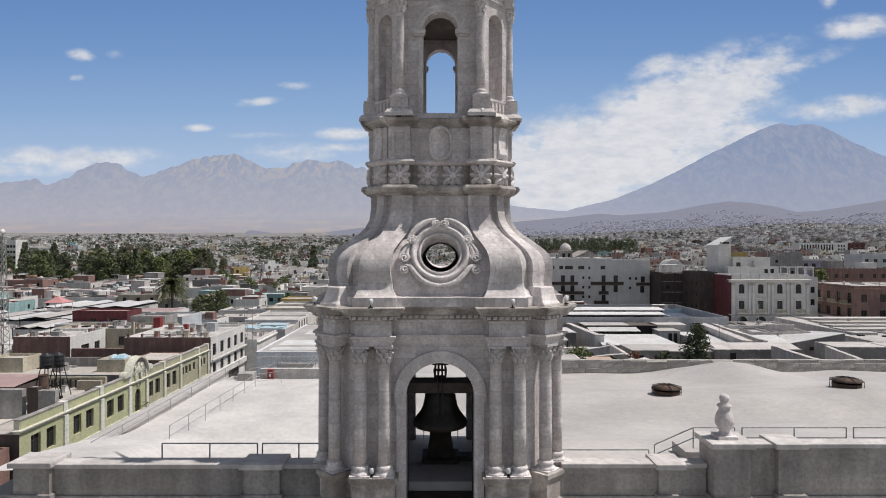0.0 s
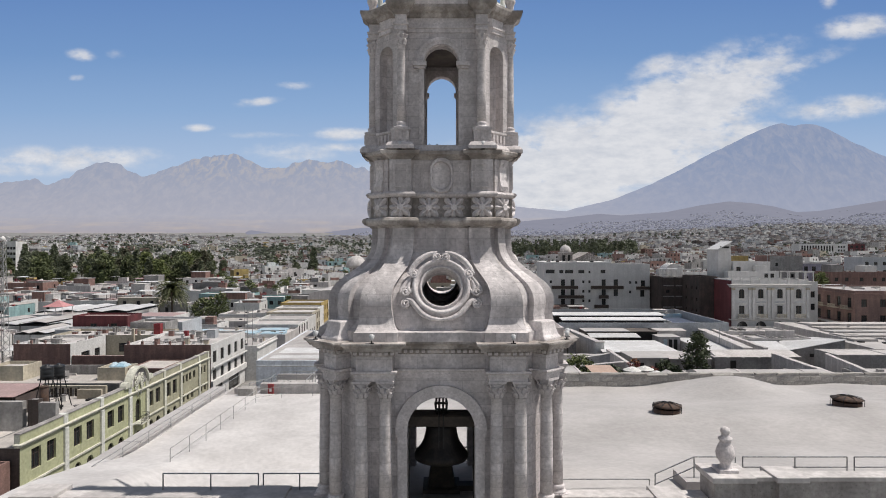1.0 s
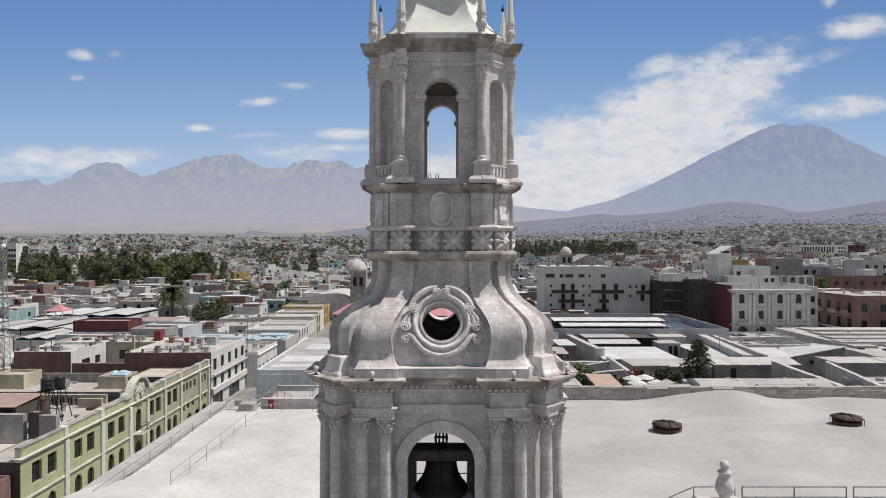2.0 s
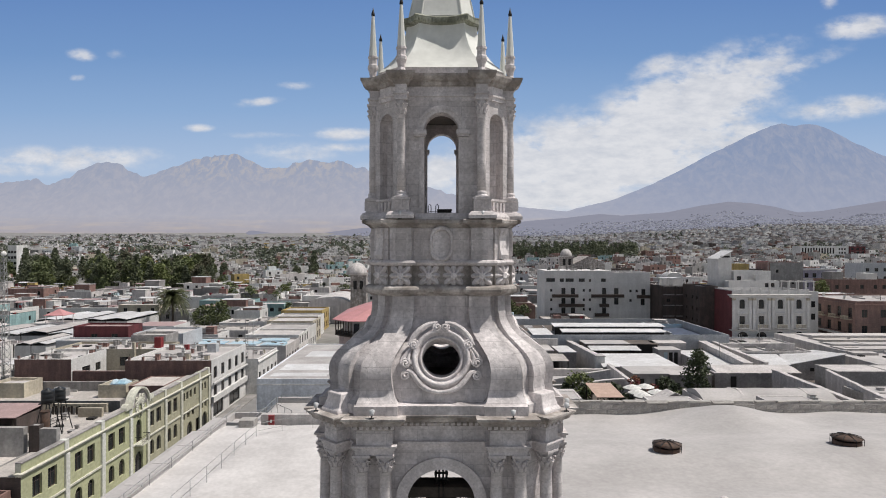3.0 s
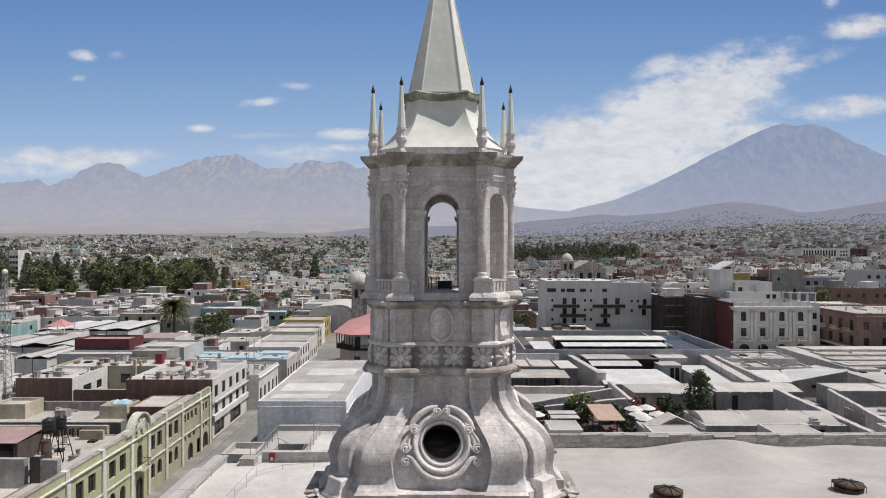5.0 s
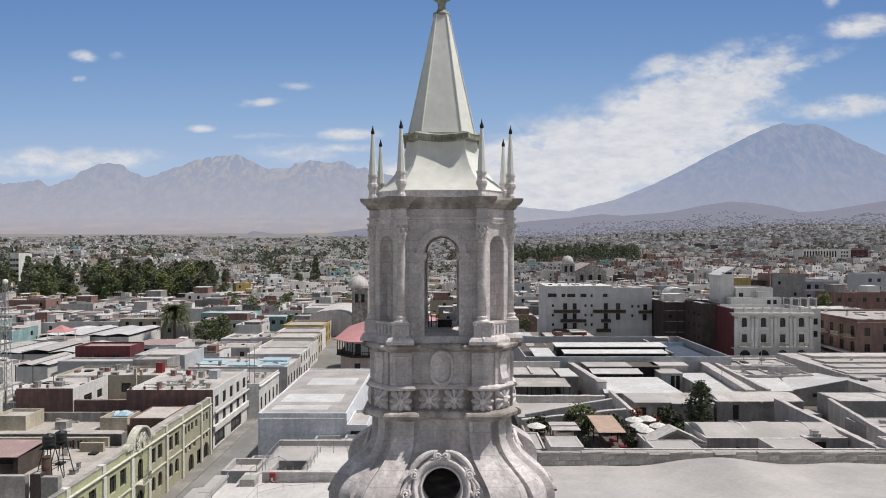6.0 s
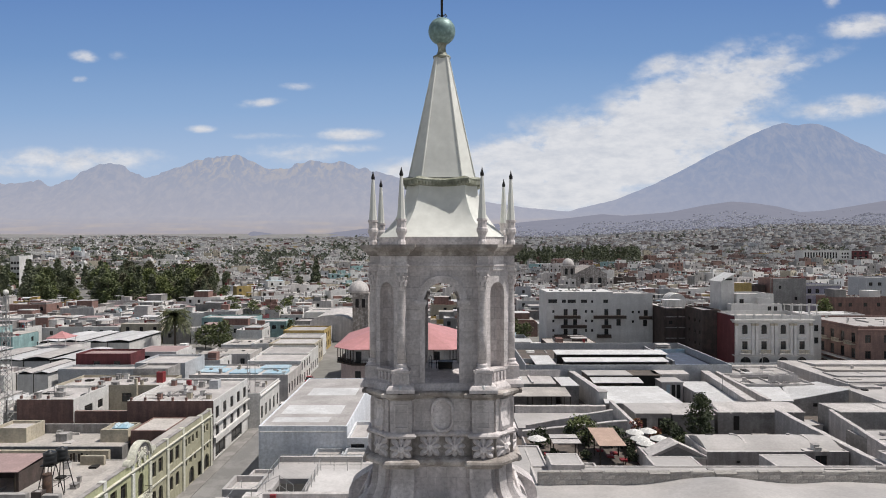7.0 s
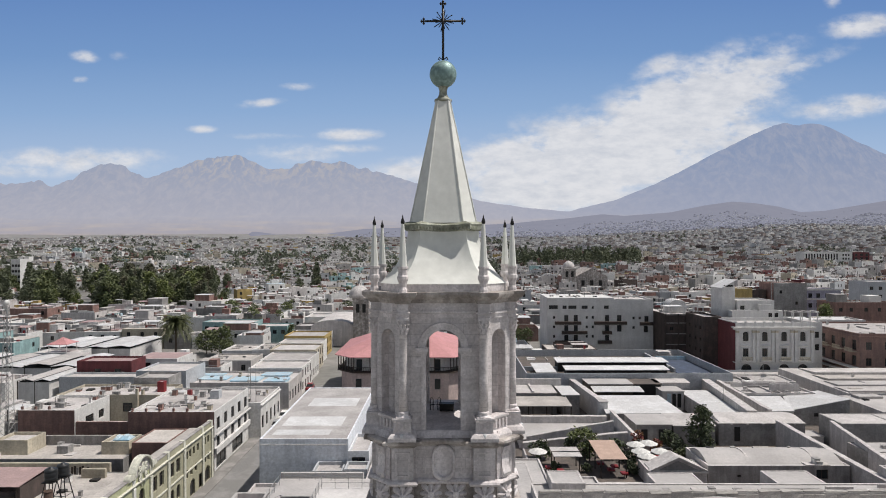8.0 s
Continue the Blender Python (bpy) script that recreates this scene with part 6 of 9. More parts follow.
tagged(part("balustrade", balusters, IRON, ah), "thin black balusters", kind="stuff")
for i in range(6):
    x = -10 + 3.6 * i
    q = share("upper_door", window_mesh(1.3, 2.6)[0], ah, pose(x, -14.06, 7.5))
    q = share("arched_window", window_mesh(1.3, 2.4, True)[0], ah, pose(x, -15.06, 3.4))
TAKEN.append((-27, 7, 118, 175))

# ---- right-hand side, behind the cathedral
def plot(name, label, cat, corners, zt, wallmat, roofmat, zb=0.0, lip=0.12, rise=(0, 0, 0, 0)):
    """A low building on four ground corners (front left, front right, back right, back left) under a thin overhanging roof slab; rise lifts each roof corner."""
    cx, cy = sum(c[0] for c in corners) / 4, sum(c[1] for c in corners) / 4
    b = thing(name, label, cat, pose(cx, cy, zb))
    R = [(x - cx, y - cy) for x, y in corners]
    h = zt - zb
    part("wall", loft([[(x, y, 0) for x, y in R], [(x, y, h - 0.12 + q) for (x, y), q in zip(R, rise)]]), wallmat, b)
    O = [(x * 1.0 + lip * (1 if x > 0 else -1), y + lip * (1 if y > 0 else -1)) for x, y in R]
    part("roof", loft([[(x, y, h - 0.116 + q) for (x, y), q in zip(O, rise)], [(x, y, h + q) for (x, y), q in zip(O, rise)]]), roofmat, b)
    TAKEN.append((min(c[0] for c in corners), max(c[0] for c in corners), min(c[1] for c in corners), max(c[1] for c in corners)))
    return b


def run(name, label, a, b, t, zt, wallmat, zb=3.0, zt2=None):
    """A free-standing masonry wall from a to b with a thin uneven coping."""
    L = math.hypot(b[0] - a[0], b[1] - a[1])
    w = thing(name, label, "wall", pose(a[0], a[1], 0, 0, 0, math.degrees(math.atan2(b[1] - a[1], b[0] - a[0]))))
    z2 = zt if zt2 is None else zt2
    n = max(3, int(L / 1.5))
    r = random.Random(int(a[0] * 10 + b[1]))
    hs = [zt + (z2 - zt) * i / n + r.uniform(-0.05, 0.05) for i in range(n + 1)]
    part("wall_body", loft([[(L * i / n, -t / 2, 0), (L * i / n, t / 2, 0), (L * i / n, t / 2, hs[i]), (L * i / n, -t / 2, hs[i])] for i in range(n + 1)]), wallmat, w)
    part("coping", loft([[(L * i / n, -t / 2 - 0.08, hs[i]), (L * i / n, t / 2 + 0.08, hs[i]), (L * i / n, t / 2 + 0.06, hs[i] + 0.09), (L * i / n, -t / 2 - 0.06, hs[i] + 0.09)] for i in range(n + 1)]), LIME_WALL if wallmat is not BRICK else CEMENT, w)
    return w


def lean_to(name, label, x0, x1, y0, y1, zf, zbk, mat, floor=3.0, posts=3):
    """A sheet roof carried on posts over an open, shaded yard."""
    t = thing(name, label, "canopy", pose((x0 + x1) / 2, (y0 + y1) / 2, floor))
    w, d = (x1 - x0) / 2, (y1 - y0) / 2
    part("sheet_roof", loft([[(x, -d, zf - floor), (x, d, zbk - floor), (x, d, zbk - floor + 0.07), (x, -d, zf - floor + 0.07)] for x in (-w, w)]), mat, t)
    for i in range(posts):
        x = -w + 0.15 + (2 * w - 0.3) * i / (posts - 1)
        for y, z in ((-d + 0.15, zf), (d - 0.15, zbk)):
            part("post", cube(x - 0.07, x + 0.07, y - 0.07, y + 0.07, -floor, z - floor), TIMBER, t)
    return t


# Yard ground and block floor: the yards' shade is put into the dark colour.
yard = tagged(part("yard_ground", cube(9.0, 76, 62, 131.4, 0.2, 3.9), SHADEBROWN), "raised yards between the low houses, darkened for their shade", "ground", kind="structure")
rb = H("long_wall_block", "long low blue-grey block with pale skylight roofs", "building", 16.8, 60, 131.6, 162, 9.3, BLUEGREY, SHADEBROWN, par=1.7)
for x0, x1, y0, y1, zf in ((25.4, 47.6, 133.6, 137.4, 9.5), (25.0, 50.2, 141.5, 146.5, 9.7), (19.5, 24, 136, 146, 8.5)):
    part("skylight_roof", loft([[(x - 38.4, y0 - 146.8, zf), (x - 38.4, y1 - 146.8, zf + 0.25), (x - 38.4, y1 - 146.8, zf + 0.37), (x - 38.4, y0 - 146.8, zf + 0.12)] for x in (x0, x1)]), ZINC, rb)
    # near-black box under each skylight roof, for the shade beneath
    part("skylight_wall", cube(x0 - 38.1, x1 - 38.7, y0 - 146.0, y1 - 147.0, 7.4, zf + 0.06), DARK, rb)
part("inner_wall", cube(12.6, 13.0, -6, 15, 7.4, 8.5), BLUEGREY, rb)
# dark blue floor: mural colour with the yard's bluish shade put in
part("blue_shade_floor", cube(13.1, 20.9, -14.6, 9.5, 7.62, 7.72), MURAL, rb)
part("inner_wall", cube(13.6, 21.2, 9.6, 9.9, 7.4, 8.6), BLUESHEET, rb)
for i in range(5):
    part("stacked_slab", cube(14.2 + 0.15 * i, 18.4 - 0.1 * i, 10.4 + 0.1 * i, 13.4, 7.62 + 0.42 * i, 7.82 + 0.42 * i), LIME_WALL, rb)
part("inner_wall", cube(-21.2, 12.6, -4.0, -3.7, 7.4, 8.6), BLUEGREY, rb)
clutter(rb, -20, 12, 6, 14, 7.62, 12, 71)
q = plot("roof_house", "low limewashed house with a double pale roof", "house", [(12.4, 119.6), (21, 119.6), (21, 126.4), (12.4, 126.4)], 8.0, GREY, CEMENT)
part("roof_kerb", cube(-0.3, 0.1, -3.4, 3.4, 7.95, 8.3), LIME_WALL, q)
part("back_wall", cube(-4.4, 6.4, 3.5, 3.9, 4, 9.2), LIME_WALL, q)
lean_to("sheet_canopy", "low dusty sheet canopy over a dark open yard", 12.0, 22.6, 112.8, 119.0, 7.1, 7.4, DUSTY, 3.0, 4)
plot("roof_house", "low white-roofed shed beside a thick wall", "house", [(22.0, 118.8), (25.2, 118.8), (24.8, 126.6), (21.8, 126.6)], 7.8, GREY, ZINC)
run("garden_wall", "thick limewashed wall running between the yards", (26.2, 133), (28.0, 113.4), 1.0, 8.0, LIME_WALL)
# walls coloured dark to give the shade of the open front
plot("roof_house", "house with a pale canopy roof, its walls darkened for shade", "house", [(28.6, 126), (37.4, 126), (37.4, 131), (28.4, 131)], 8.3, SHADEBROWN, LIME)
# block added in a yard gap, near-black walls standing for the shade there
plot("dark_shed", "near-black block under a thin dark roof, filling a shaded yard gap", "shed", [(37.8, 126.5), (43.2, 126.5), (43.2, 131.2), (37.8, 131.2)], 8.2, DARK, SHADEBROWN, lip=0.25)
lean_to("sheet_canopy", "narrow pale sheet canopy in front of the grey house", 28.8, 38.6, 122.2, 125.6, 7.5, 7.9, ZINC, 3.0, 4)
plot("metal_roof_hall", "low hall under a broad white sheet roof", "hall", [(27.8, 108.9), (41.2, 108.9), (40.8, 121), (29.2, 121)], 6.9, GREY, ZINC, rise=(0, 0, 0.25, 0.25))
run("ruined_wall", "limewashed wall of an old ruined yard", (12.0, 108.5), (27.6, 108.5), 0.7, 6.5, LIME_WALL)
run("ruined_wall", "sloping limewashed stair parapet in the old yard", (12.6, 98.6), (26.2, 98.6), 0.5, 6.0, LIME_WALL, zt2=8.4)
run("ruined_wall", "lower sloping limewashed parapet in the old yard", (11.6, 95.0), (27.4, 95.0), 0.6, 6.1, LIME_WALL, zt2=7.7)
plot("ruined_yard", "pale broken floor of an old ruined yard", "yard", [(11.6, 99.2), (27.6, 99.2), (27.6, 108), (11.6, 108)], 5.4, LIME_WALL, LIME)
plot("wall_pillar", "tall whitewashed end pillar of the yard wall", "pillar", [(27.2, 111.6), (28.7, 111.6), (28.7, 113.2), (27.2, 113.2)], 8.3, WHITE, LIME)
run("garden_wall", "whitewashed side wall of the restaurant garden", (28.6, 109), (28.9, 90), 0.45, 7.3, LIME_WALL, zt2=7.0)
q = plot("roof_house", "white-roofed garden house with a dark doorway", "house", [(30.4, 100.3), (36.0, 100.3), (36.6, 106.6), (30.2, 106.6)], 7.4, GREY, LIME)
for x0, x1 in ((0.6, 1.9), (-2.2, -1.2)):
    part("doorway", cube(x0, x1, -3.24, -3.1, 4.2, 6.6), DARK, q)
plot("roof_house", "low pale roof joined to the garden house", "house", [(36.2, 100.0), (42.8, 100.0), (43.6, 107.4), (36.8, 107.4)], 7.3, GREY, CEMENT)
q = plot("barrel_house", "long grey house with a shallow pale barrel roof", "house", [(43.6, 100.6), (57.4, 100.6), (57.4, 107.4), (43.6, 107.4)], 7.5, GREY, CEMENT)
part("barrel_roof", loft([[(x, -3.4 + 6.8 * i / 10, 7.46 + 0.55 * math.sin(math.pi * i / 10)) for i in range(11)] for x in (-6.6, 6.9)], close=True), CEMENT, q)
part("black_door", cube(-4.4, -3.5, -3.46, -3.3, 4.6, 6.9), DARK, q)
for i in range(5):
    part("waterspout", cube(-5 + 2.5 * i, -4.8 + 2.5 * i, -3.8, -3.3, 7.3, 7.45), LIME_WALL, q)
plot("white_wall_house", "small bright white wall beside the grey house", "house", [(57.8, 100), (60.0, 100), (60.0, 103), (57.8, 103)], 5.6, WHITE, LIME)
vh = H("vaulted_house", "old stone house with a long low limewashed barrel vault", "house", 33.2, 51.2, 79.8, 87.2, 7.9, LIME_WALL, LIME, par=0.1, frontmat=PARAPET, front=[(-5, 6.4, 0.5, 0.35, False), (5.5, 6.2, 1.5, 1.2, False)])
part("barrel_vault", loft([[(x, -2.9 + 6.3 * i / 14, 7.8 + 0.85 * math.sin(math.pi * i / 14)) for i in range(15)] for x in (-8.7, -3.0, 5.2, 7.2, 8.7)], close=True), LIME, vh)
for x in (-3.2, 5.4):
    part("vault_rib", loft([[(xx, -2.6 + 5.8 * i / 14, 7.86 + 0.88 * math.sin(math.pi * i / 14)) for i in range(15)] for xx in (x, x + 0.3)], close=True), LIME_WALL, vh)
clutter(vh, -7, 8, 2.4, 3.2, 7.9, 5, 72)
clutter(vh, 3, 8, -3.2, -2.7, 7.85, 4, 73)
gh = H("gable_house", "small stone house with a limewashed pediment gable", "house", 25.6, 33.0, 79.6, 84.0, 7.3, LIME_WALL, LIME, par=0.02)
part("gable_roof", loft([[(-3.4, y, 7.3), (3.4, y, 7.3), (3.4, y, 7.4), (0, y, 9.0), (-3.4, y, 7.4)] for y in (-2.4, 0.6)]), LIME_WALL, gh)
part("pediment_field", loft([[(-2.5, y, 7.5), (2.5, y, 7.5), (0, y, 8.66)] for y in (-2.44, -2.3)]), GREY, gh)
part("pediment_cornice", cube(-3.7, 3.7, -2.75, -2.2, 7.14, 7.36, 0.03), LIME_WALL, gh)
for s in (-1, 1):
    part("raking_cornice", loft([[(s * 3.7, y, 7.36), (s * 3.7, y, 7.5), (0, y, 9.2), (0, y, 9.02)] for y in (-2.72, -2.2)]), LIME_WALL, gh)
H("rear_terrace", "flat limewashed sacristy roof behind the cathedral", "terrace", 21.3, 26.2, 60.5, 67, 11.6, LIME_WALL, LIME, par=0.05)
H("rear_terrace", "limewashed raised slab roof over the cathedral yard", "terrace", 34, 39, 63.5, 68.2, 11.4, LIME_WALL, LIME, par=0.05)
q = H("rear_terrace", "long limewashed side roof of the cathedral", "terrace", 8.5, 62, 57.6, 63.2, 11.9, LIME_WALL, LIME, par=0.12)
clutter(q, -24, 24, -1.8, 2.4, 11.8, 16, 74)
q = H("rear_block", "square limewashed roof block behind the cathedral", "block", 10.2, 13.4, 60.5, 64, 12.9, LIME_WALL, LIME, par=0.05)
H("buttress_wall", "weathered limewashed wall stepping down behind the cathedral", "wall", 5.4, 9.2, 58, 72, 11.0, LIME_WALL, LIME, par=0.05)
H("buttress_wall", "lower limewashed wing behind the cathedral", "wall", 3.6, 12.4, 72, 84, 7.4, LIME_WALL, LIME, par=0.2)
H("cafe_wall", "low whitewashed terrace wall with a small dark window", "wall", 13.5, 19.0, 76, 80.2, 6.4, LIME_WALL, LIME, par=0.3, front=[(0.9, 4.6, 1.0, 1.0, False)])
run("cafe_wall", "low whitewashed garden wall below the pergola", (19.0, 79.6), (25.6, 79.6), 0.4, 5.7, LIME_WALL)
# terrace floor coloured dark for shade and planting
H("cafe_terrace", "raised restaurant terrace with dark paving", "terrace", 11.5, 34, 80.6, 95, 5.4, LIME_WALL, SHADEBROWN, par=0.1)
plot("side_house", "low pale roof with posts beside the sheet roofs", "house", [(42.6, 127.6), (49.4, 127.6), (49.8, 132), (42.6, 132)], 8.2, LIME_WALL, CEMENT)
q = plot("side_house", "narrow house with open dark doors and painted panel", "house", [(42.2, 122.6), (46.4, 122.6), (46.4, 127.2), (42.2, 127.2)], 7.6, LIME_WALL, LIME)
for x, m in ((-1.2, BLUESHEET), (-0.2, DARK), (0.8, DARK)):
    part("door_panel", cube(x, x + 0.7, -2.36, -2.24, 4.4, 7.1), m, q)
plot("metal_roof_hall", "long low hall with a narrow white sheet roof", "hall", [(46.6, 109.4), (51.2, 109.4), (52.2, 126.4), (46.6, 126.4)], 6.9, LIME_WALL, ZINC)
run("garden_wall", "long thick pale wall between two halls", (51.6, 106), (55.0, 138.4), 1.5, 8.0, LIME_WALL)
run("garden_wall", "second pale wall along a narrow dark passage", (55.4, 107.5), (57.0, 135), 0.6, 7.8, LIME_WALL)
ck = H("clutter_house", "low limewashed house with vents, boxes and pale patched roof", "house", 57.4, 71, 121, 131, 7.6, LIME_WALL, LIME, par=0.4)
clutter(ck, -6, 6, -4.4, 4.4, 7.2, 26, 75)
part("inner_wall", cube(-0.5, 5.2, -2.2, -1.9, 7.0, 8.7), LIME_WALL, ck)
part("inner_wall", cube(-6.2, 3, 2.0, 2.3, 7.0, 8.0), LIME_WALL, ck)
q = plot("sheet_house", "low house under a white patched sheet roof", "house", [(56.4, 109.6), (60.6, 109.6), (64, 120.6), (57.6, 120.6)], 7.1, LIME_WALL, ZINC)
rh = plot("slope_hall", "low hall with a white one-pitched sheet roof and small windows", "hall", [(61.2, 112), (71.8, 112), (73.2, 124), (64.6, 120.4)], 7.0, GREY, ZINC, rise=(-0.4, 1.6, 0.4, 0.1))
for x in (-2.2, -0.9, 2.0, 3.3):
    part("small_window", cube(x, x + 0.7, -5.2, -5.02, 5.5, 6.1), DARK, rh)
q = H("roof_house", "cluttered low roofs with pale screed", "house", 57.4, 73, 131.2, 139, 7.6, LIME_WALL, CEMENT, par=0.3)
clutter(q, -7, 7, -3, 3, 7.3, 16, 76)
q = H("grey_house", "grey flat-roofed house beside the halls", "house", 61, 69.4, 97, 103, 8.4, GREY, CEMENT, par=0.06)
q = H("grey_house", "grey flat-roofed house with a low parapet", "house", 69.6, 84, 97.6, 103.4, 8.3, GREY, CEMENT, par=0.06)
part("white_lean_to", cube(-8.2, -4.4, -5.6, -2.9, 5.0, 6.2), LIME, q)
q = H("white_roof_house", "low house with a bright white roof", "house", 57.6, 78, 80.5, 90.5, 7.6, GREY, LIME, par=0.06)
clutter(q, -9.5, 8, -4, 4, 7.55, 8, 77)
run("garden_wall", "weathered yard wall with a pale top", (52.4, 99.4), (51.6, 72), 0.7, 8.2, LIME_WALL)
run("garden_wall", "pale side wall of the white-roofed yard", (60.6, 99), (56.6, 80), 0.5, 8.2, LIME_WALL)
q = H("side_roof", "pale side roof with stone edge", "roof", 52.2, 75, 63.6, 76, 9.3, LIME_WALL, CEMENT, par=0.15)
clutter(q, -10, 10, -5, 5, 9.15, 8, 78)
mk = H("market_hall", "wide hall with rows of stepped pale sheet roofs", "hall", 76, 128, 119, 144, 8.0, LIME_WALL, CEMENT, par=0.05)
for i, (y0, y1) in enumerate(((119.6, 124.4), (124.8, 129.8), (130.2, 135.8), (136.2, 143.4))):
    part("roof_strip", loft([[(x, y0 - 131.5, 8.3 + 0.08 * i), (x, y1 - 131.5, 8.12), (x, y1 - 131.5, 7.9), (x, y0 - 131.5, 7.9)] for x in (-25.4 + i * 1.2, 25.6)]), (CEMENT, LIME, DUSTY, CEMENT)[i], mk)
clutter(mk, -24, 20, -12, 11, 8.2, 18, 79)
q = H("market_hall", "low pale roof in front of the stepped roofs", "hall", 74, 118, 106.5, 118.6, 7.7, LIME_WALL, LIME, par=0.06)
clutter(q, -20, 10, -5, 5, 7.65, 14, 80)
for x0, x1 in ((-20, -15.5), (-13, -7.5), (-5, 2)):
    part("raised_slab", cube(x0, x1, 3.4, 5.6, 7.6, 8.1), CEMENT, q)

def pitched_hall(label, x0, x1, y0, y1, z, n, seed):
    """An open market hall under several shallow sheet roofs; a near-black block gives the shade inside."""
    r = random.Random(seed)
    cx, cy = (x0 + x1) / 2, (y0 + y1) / 2
    b = thing("sheet_hall", label, "hall", pose(cx, cy, 0))
    part("hall_wall", cube(x0 - cx + 0.5, x1 - cx - 0.5, y0 - cy + 0.8, y1 - cy - 0.3, 0, z - 0.5), OFFWHITE, b)
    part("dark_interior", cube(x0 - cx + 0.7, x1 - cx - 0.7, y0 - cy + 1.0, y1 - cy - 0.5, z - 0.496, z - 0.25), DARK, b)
    w = (x1 - x0) / n
    for i in range(n):
        a, dz = x0 - cx + i * w, r.uniform(-0.25, 0.35)
        ya, yb = y0 - cy + r.uniform(-0.6, 0.8), y1 - cy + r.uniform(-0.8, 0.4)
        part("sheet_roof", loft([[(a + 0.1, y, z + dz), (a + w * 0.55, y, z + dz + 0.5), (a + w - 0.1, y, z + dz + 0.1), (a + w - 0.1, y, z + dz + 0.02), (a + w * 0.55, y, z + dz + 0.42), (a + 0.1, y, z + dz - 0.08)] for y in (ya, yb)]), r.choice((ZINC, ZINC, CEMENT, ZINC)), b)
        for y in (ya + 0.3, yb - 0.3):
            part("post", cube(a + 0.15, a + 0.3, y, y + 0.15, 0, z + dz), TIMBER, b)
    TAKEN.append((x0 - 0.5, x1 + 0.5, y0 - 0.5, y1 + 0.5))


pitched_hall("low open hall under broad pale sheet roofs", -97, -89, 140, 156, 6.0, 2, 1)
pitched_hall("wide open market hall under white sheet roofs", -128, -93, 157.5, 176, 5.8, 5, 2)
pitched_hall("long open hall under shallow white sheet roofs", -122, -94, 186, 208, 6.2, 4, 3)
for x0, x1, y0, y1, zt, m in ((-66, -57, 184, 196, 5.6, OFFWHITE), (-56.6, -50, 182, 195, 6.2, WHITE), (-66, -53, 170, 181, 5.2, LIME_WALL), (-49.8, -38, 186, 198, 5.4, WHITE)):
    q = H("yard_house", "low pale house with a cluttered dusty roof", "house", x0, x1, y0, y1, zt, m, DUSTY, par=0.4, front=rows(x1 - x0, 1, 3, 1.2, 1.6, 2.4))
    clutter(q, x0 - (x0 + x1) / 2 + 1, x1 - (x0 + x1) / 2 - 1, -4.5, 4.5, zt - 0.4, 9, int(x0))
H("terrace_house", "low grey house carrying a roof terrace", "house", -117, -105, 177, 185, 6.2, OFFWHITE, CEMENT, par=0.5, front=rows(12, 1, 4, 1.2, 1.4, 3.0))
pv2 = thing("pavilion", "small pavilion with a faded red pyramid roof on a terrace", "pavilion", pose(-111, 181, 5.7))
part("pavilion_roof", loft([[(x, y, z) for x, y in ((-w, -w), (w, -w), (w, w), (-w, w))] for w, z in ((2.9, 2.5), (2.9, 2.62), (1.5, 3.3), (0.1, 4.3))]), REDTILE, pv2)
for x in (-2.5, 2.5):
    for y in (-2.5, 2.5):
        part("pavilion_post", cube(x - 0.08, x + 0.08, y - 0.08, y + 0.08, 0, 2.5), WHITE, pv2)
H("terrace_house", "white house with a pink sheet canopy and shaded terrace", "house", -79, -68, 158, 168, 7.8, WHITE, PINKSHEET, par=0.02, front=[(-3, 4.2, 3.6, 2.6, False), (2, 4.2, 3.6, 2.6, False)])

# restaurant terrace furniture
pg = thing("pergola", "tan canvas pergola over restaurant tables", "pergola", pose(22, 86, 5.3))
part("canvas_roof", loft([[(x, -3.6, 2.5), (x, 3.4, 2.9), (x, 3.4, 2.94), (x, -3.6, 2.54)] for x in (-1.8, 1.8)]), CANVAS, pg)
for x in (-1.65, 1.65):
    for y in (-3.4, 0, 3.2):
        part("pergola_post", cube(x - 0.07, x + 0.07, y - 0.07, y + 0.07, 0, 2.5), TIMBER, pg)
for y in (87.2, 84.9):
    pg = thing("sun_shelter", "small pale sheet shelter on the terrace", "shelter", pose(16.3, y, 5.3))
    part("shelter_roof", cube(-1.9, 1.9, -0.9, 0.9, 2.3, 2.38), CEMENT, pg)
    for x in (-1.7, 1.7):
        part("shelter_post", cube(x - 0.06, x + 0.06, -0.06, 0.06, 0, 2.3), TIMBER, pg)
um = thing("parasol", "open white canvas parasol on the restaurant terrace", "parasol", pose(27.0, 89.6, 5.3), "terrace parasols")
part("canopy", lathe([(1.35, 2.15), (1.35, 2.2), (0.7, 2.5), (0.06, 2.72), (0.02, 2.75)], 8, smooth=False), PARASOL, um)
part("pole", tube([(0, 0, 0), (0, 0, 2.3)], 0.03, 6), TIMBER, um)
part("foot", cube(-0.3, 0.3, -0.3, 0.3, 0, 0.1), GREY, um)
for x, y in ((29.0, 90.2), (26.8, 86.6), (27.0, 84.6), (29.5, 86.6), (30.2, 85.0), (12.6, 86.6)):
    copy_thing(um, pose(x, y, 5.3))
tb = thing("terrace_table", "small terrace table with a red cloth", "table", pose(22, 84, 5.3), "terrace tables")
part("table_cloth", cube(-0.45, 0.45, -0.45, 0.45, 0.55, 0.78, 0.03), REDPAINT, tb)
part("table_leg", tube([(0, 0, 0), (0, 0, 0.6)], 0.05, 6), IRON, tb)
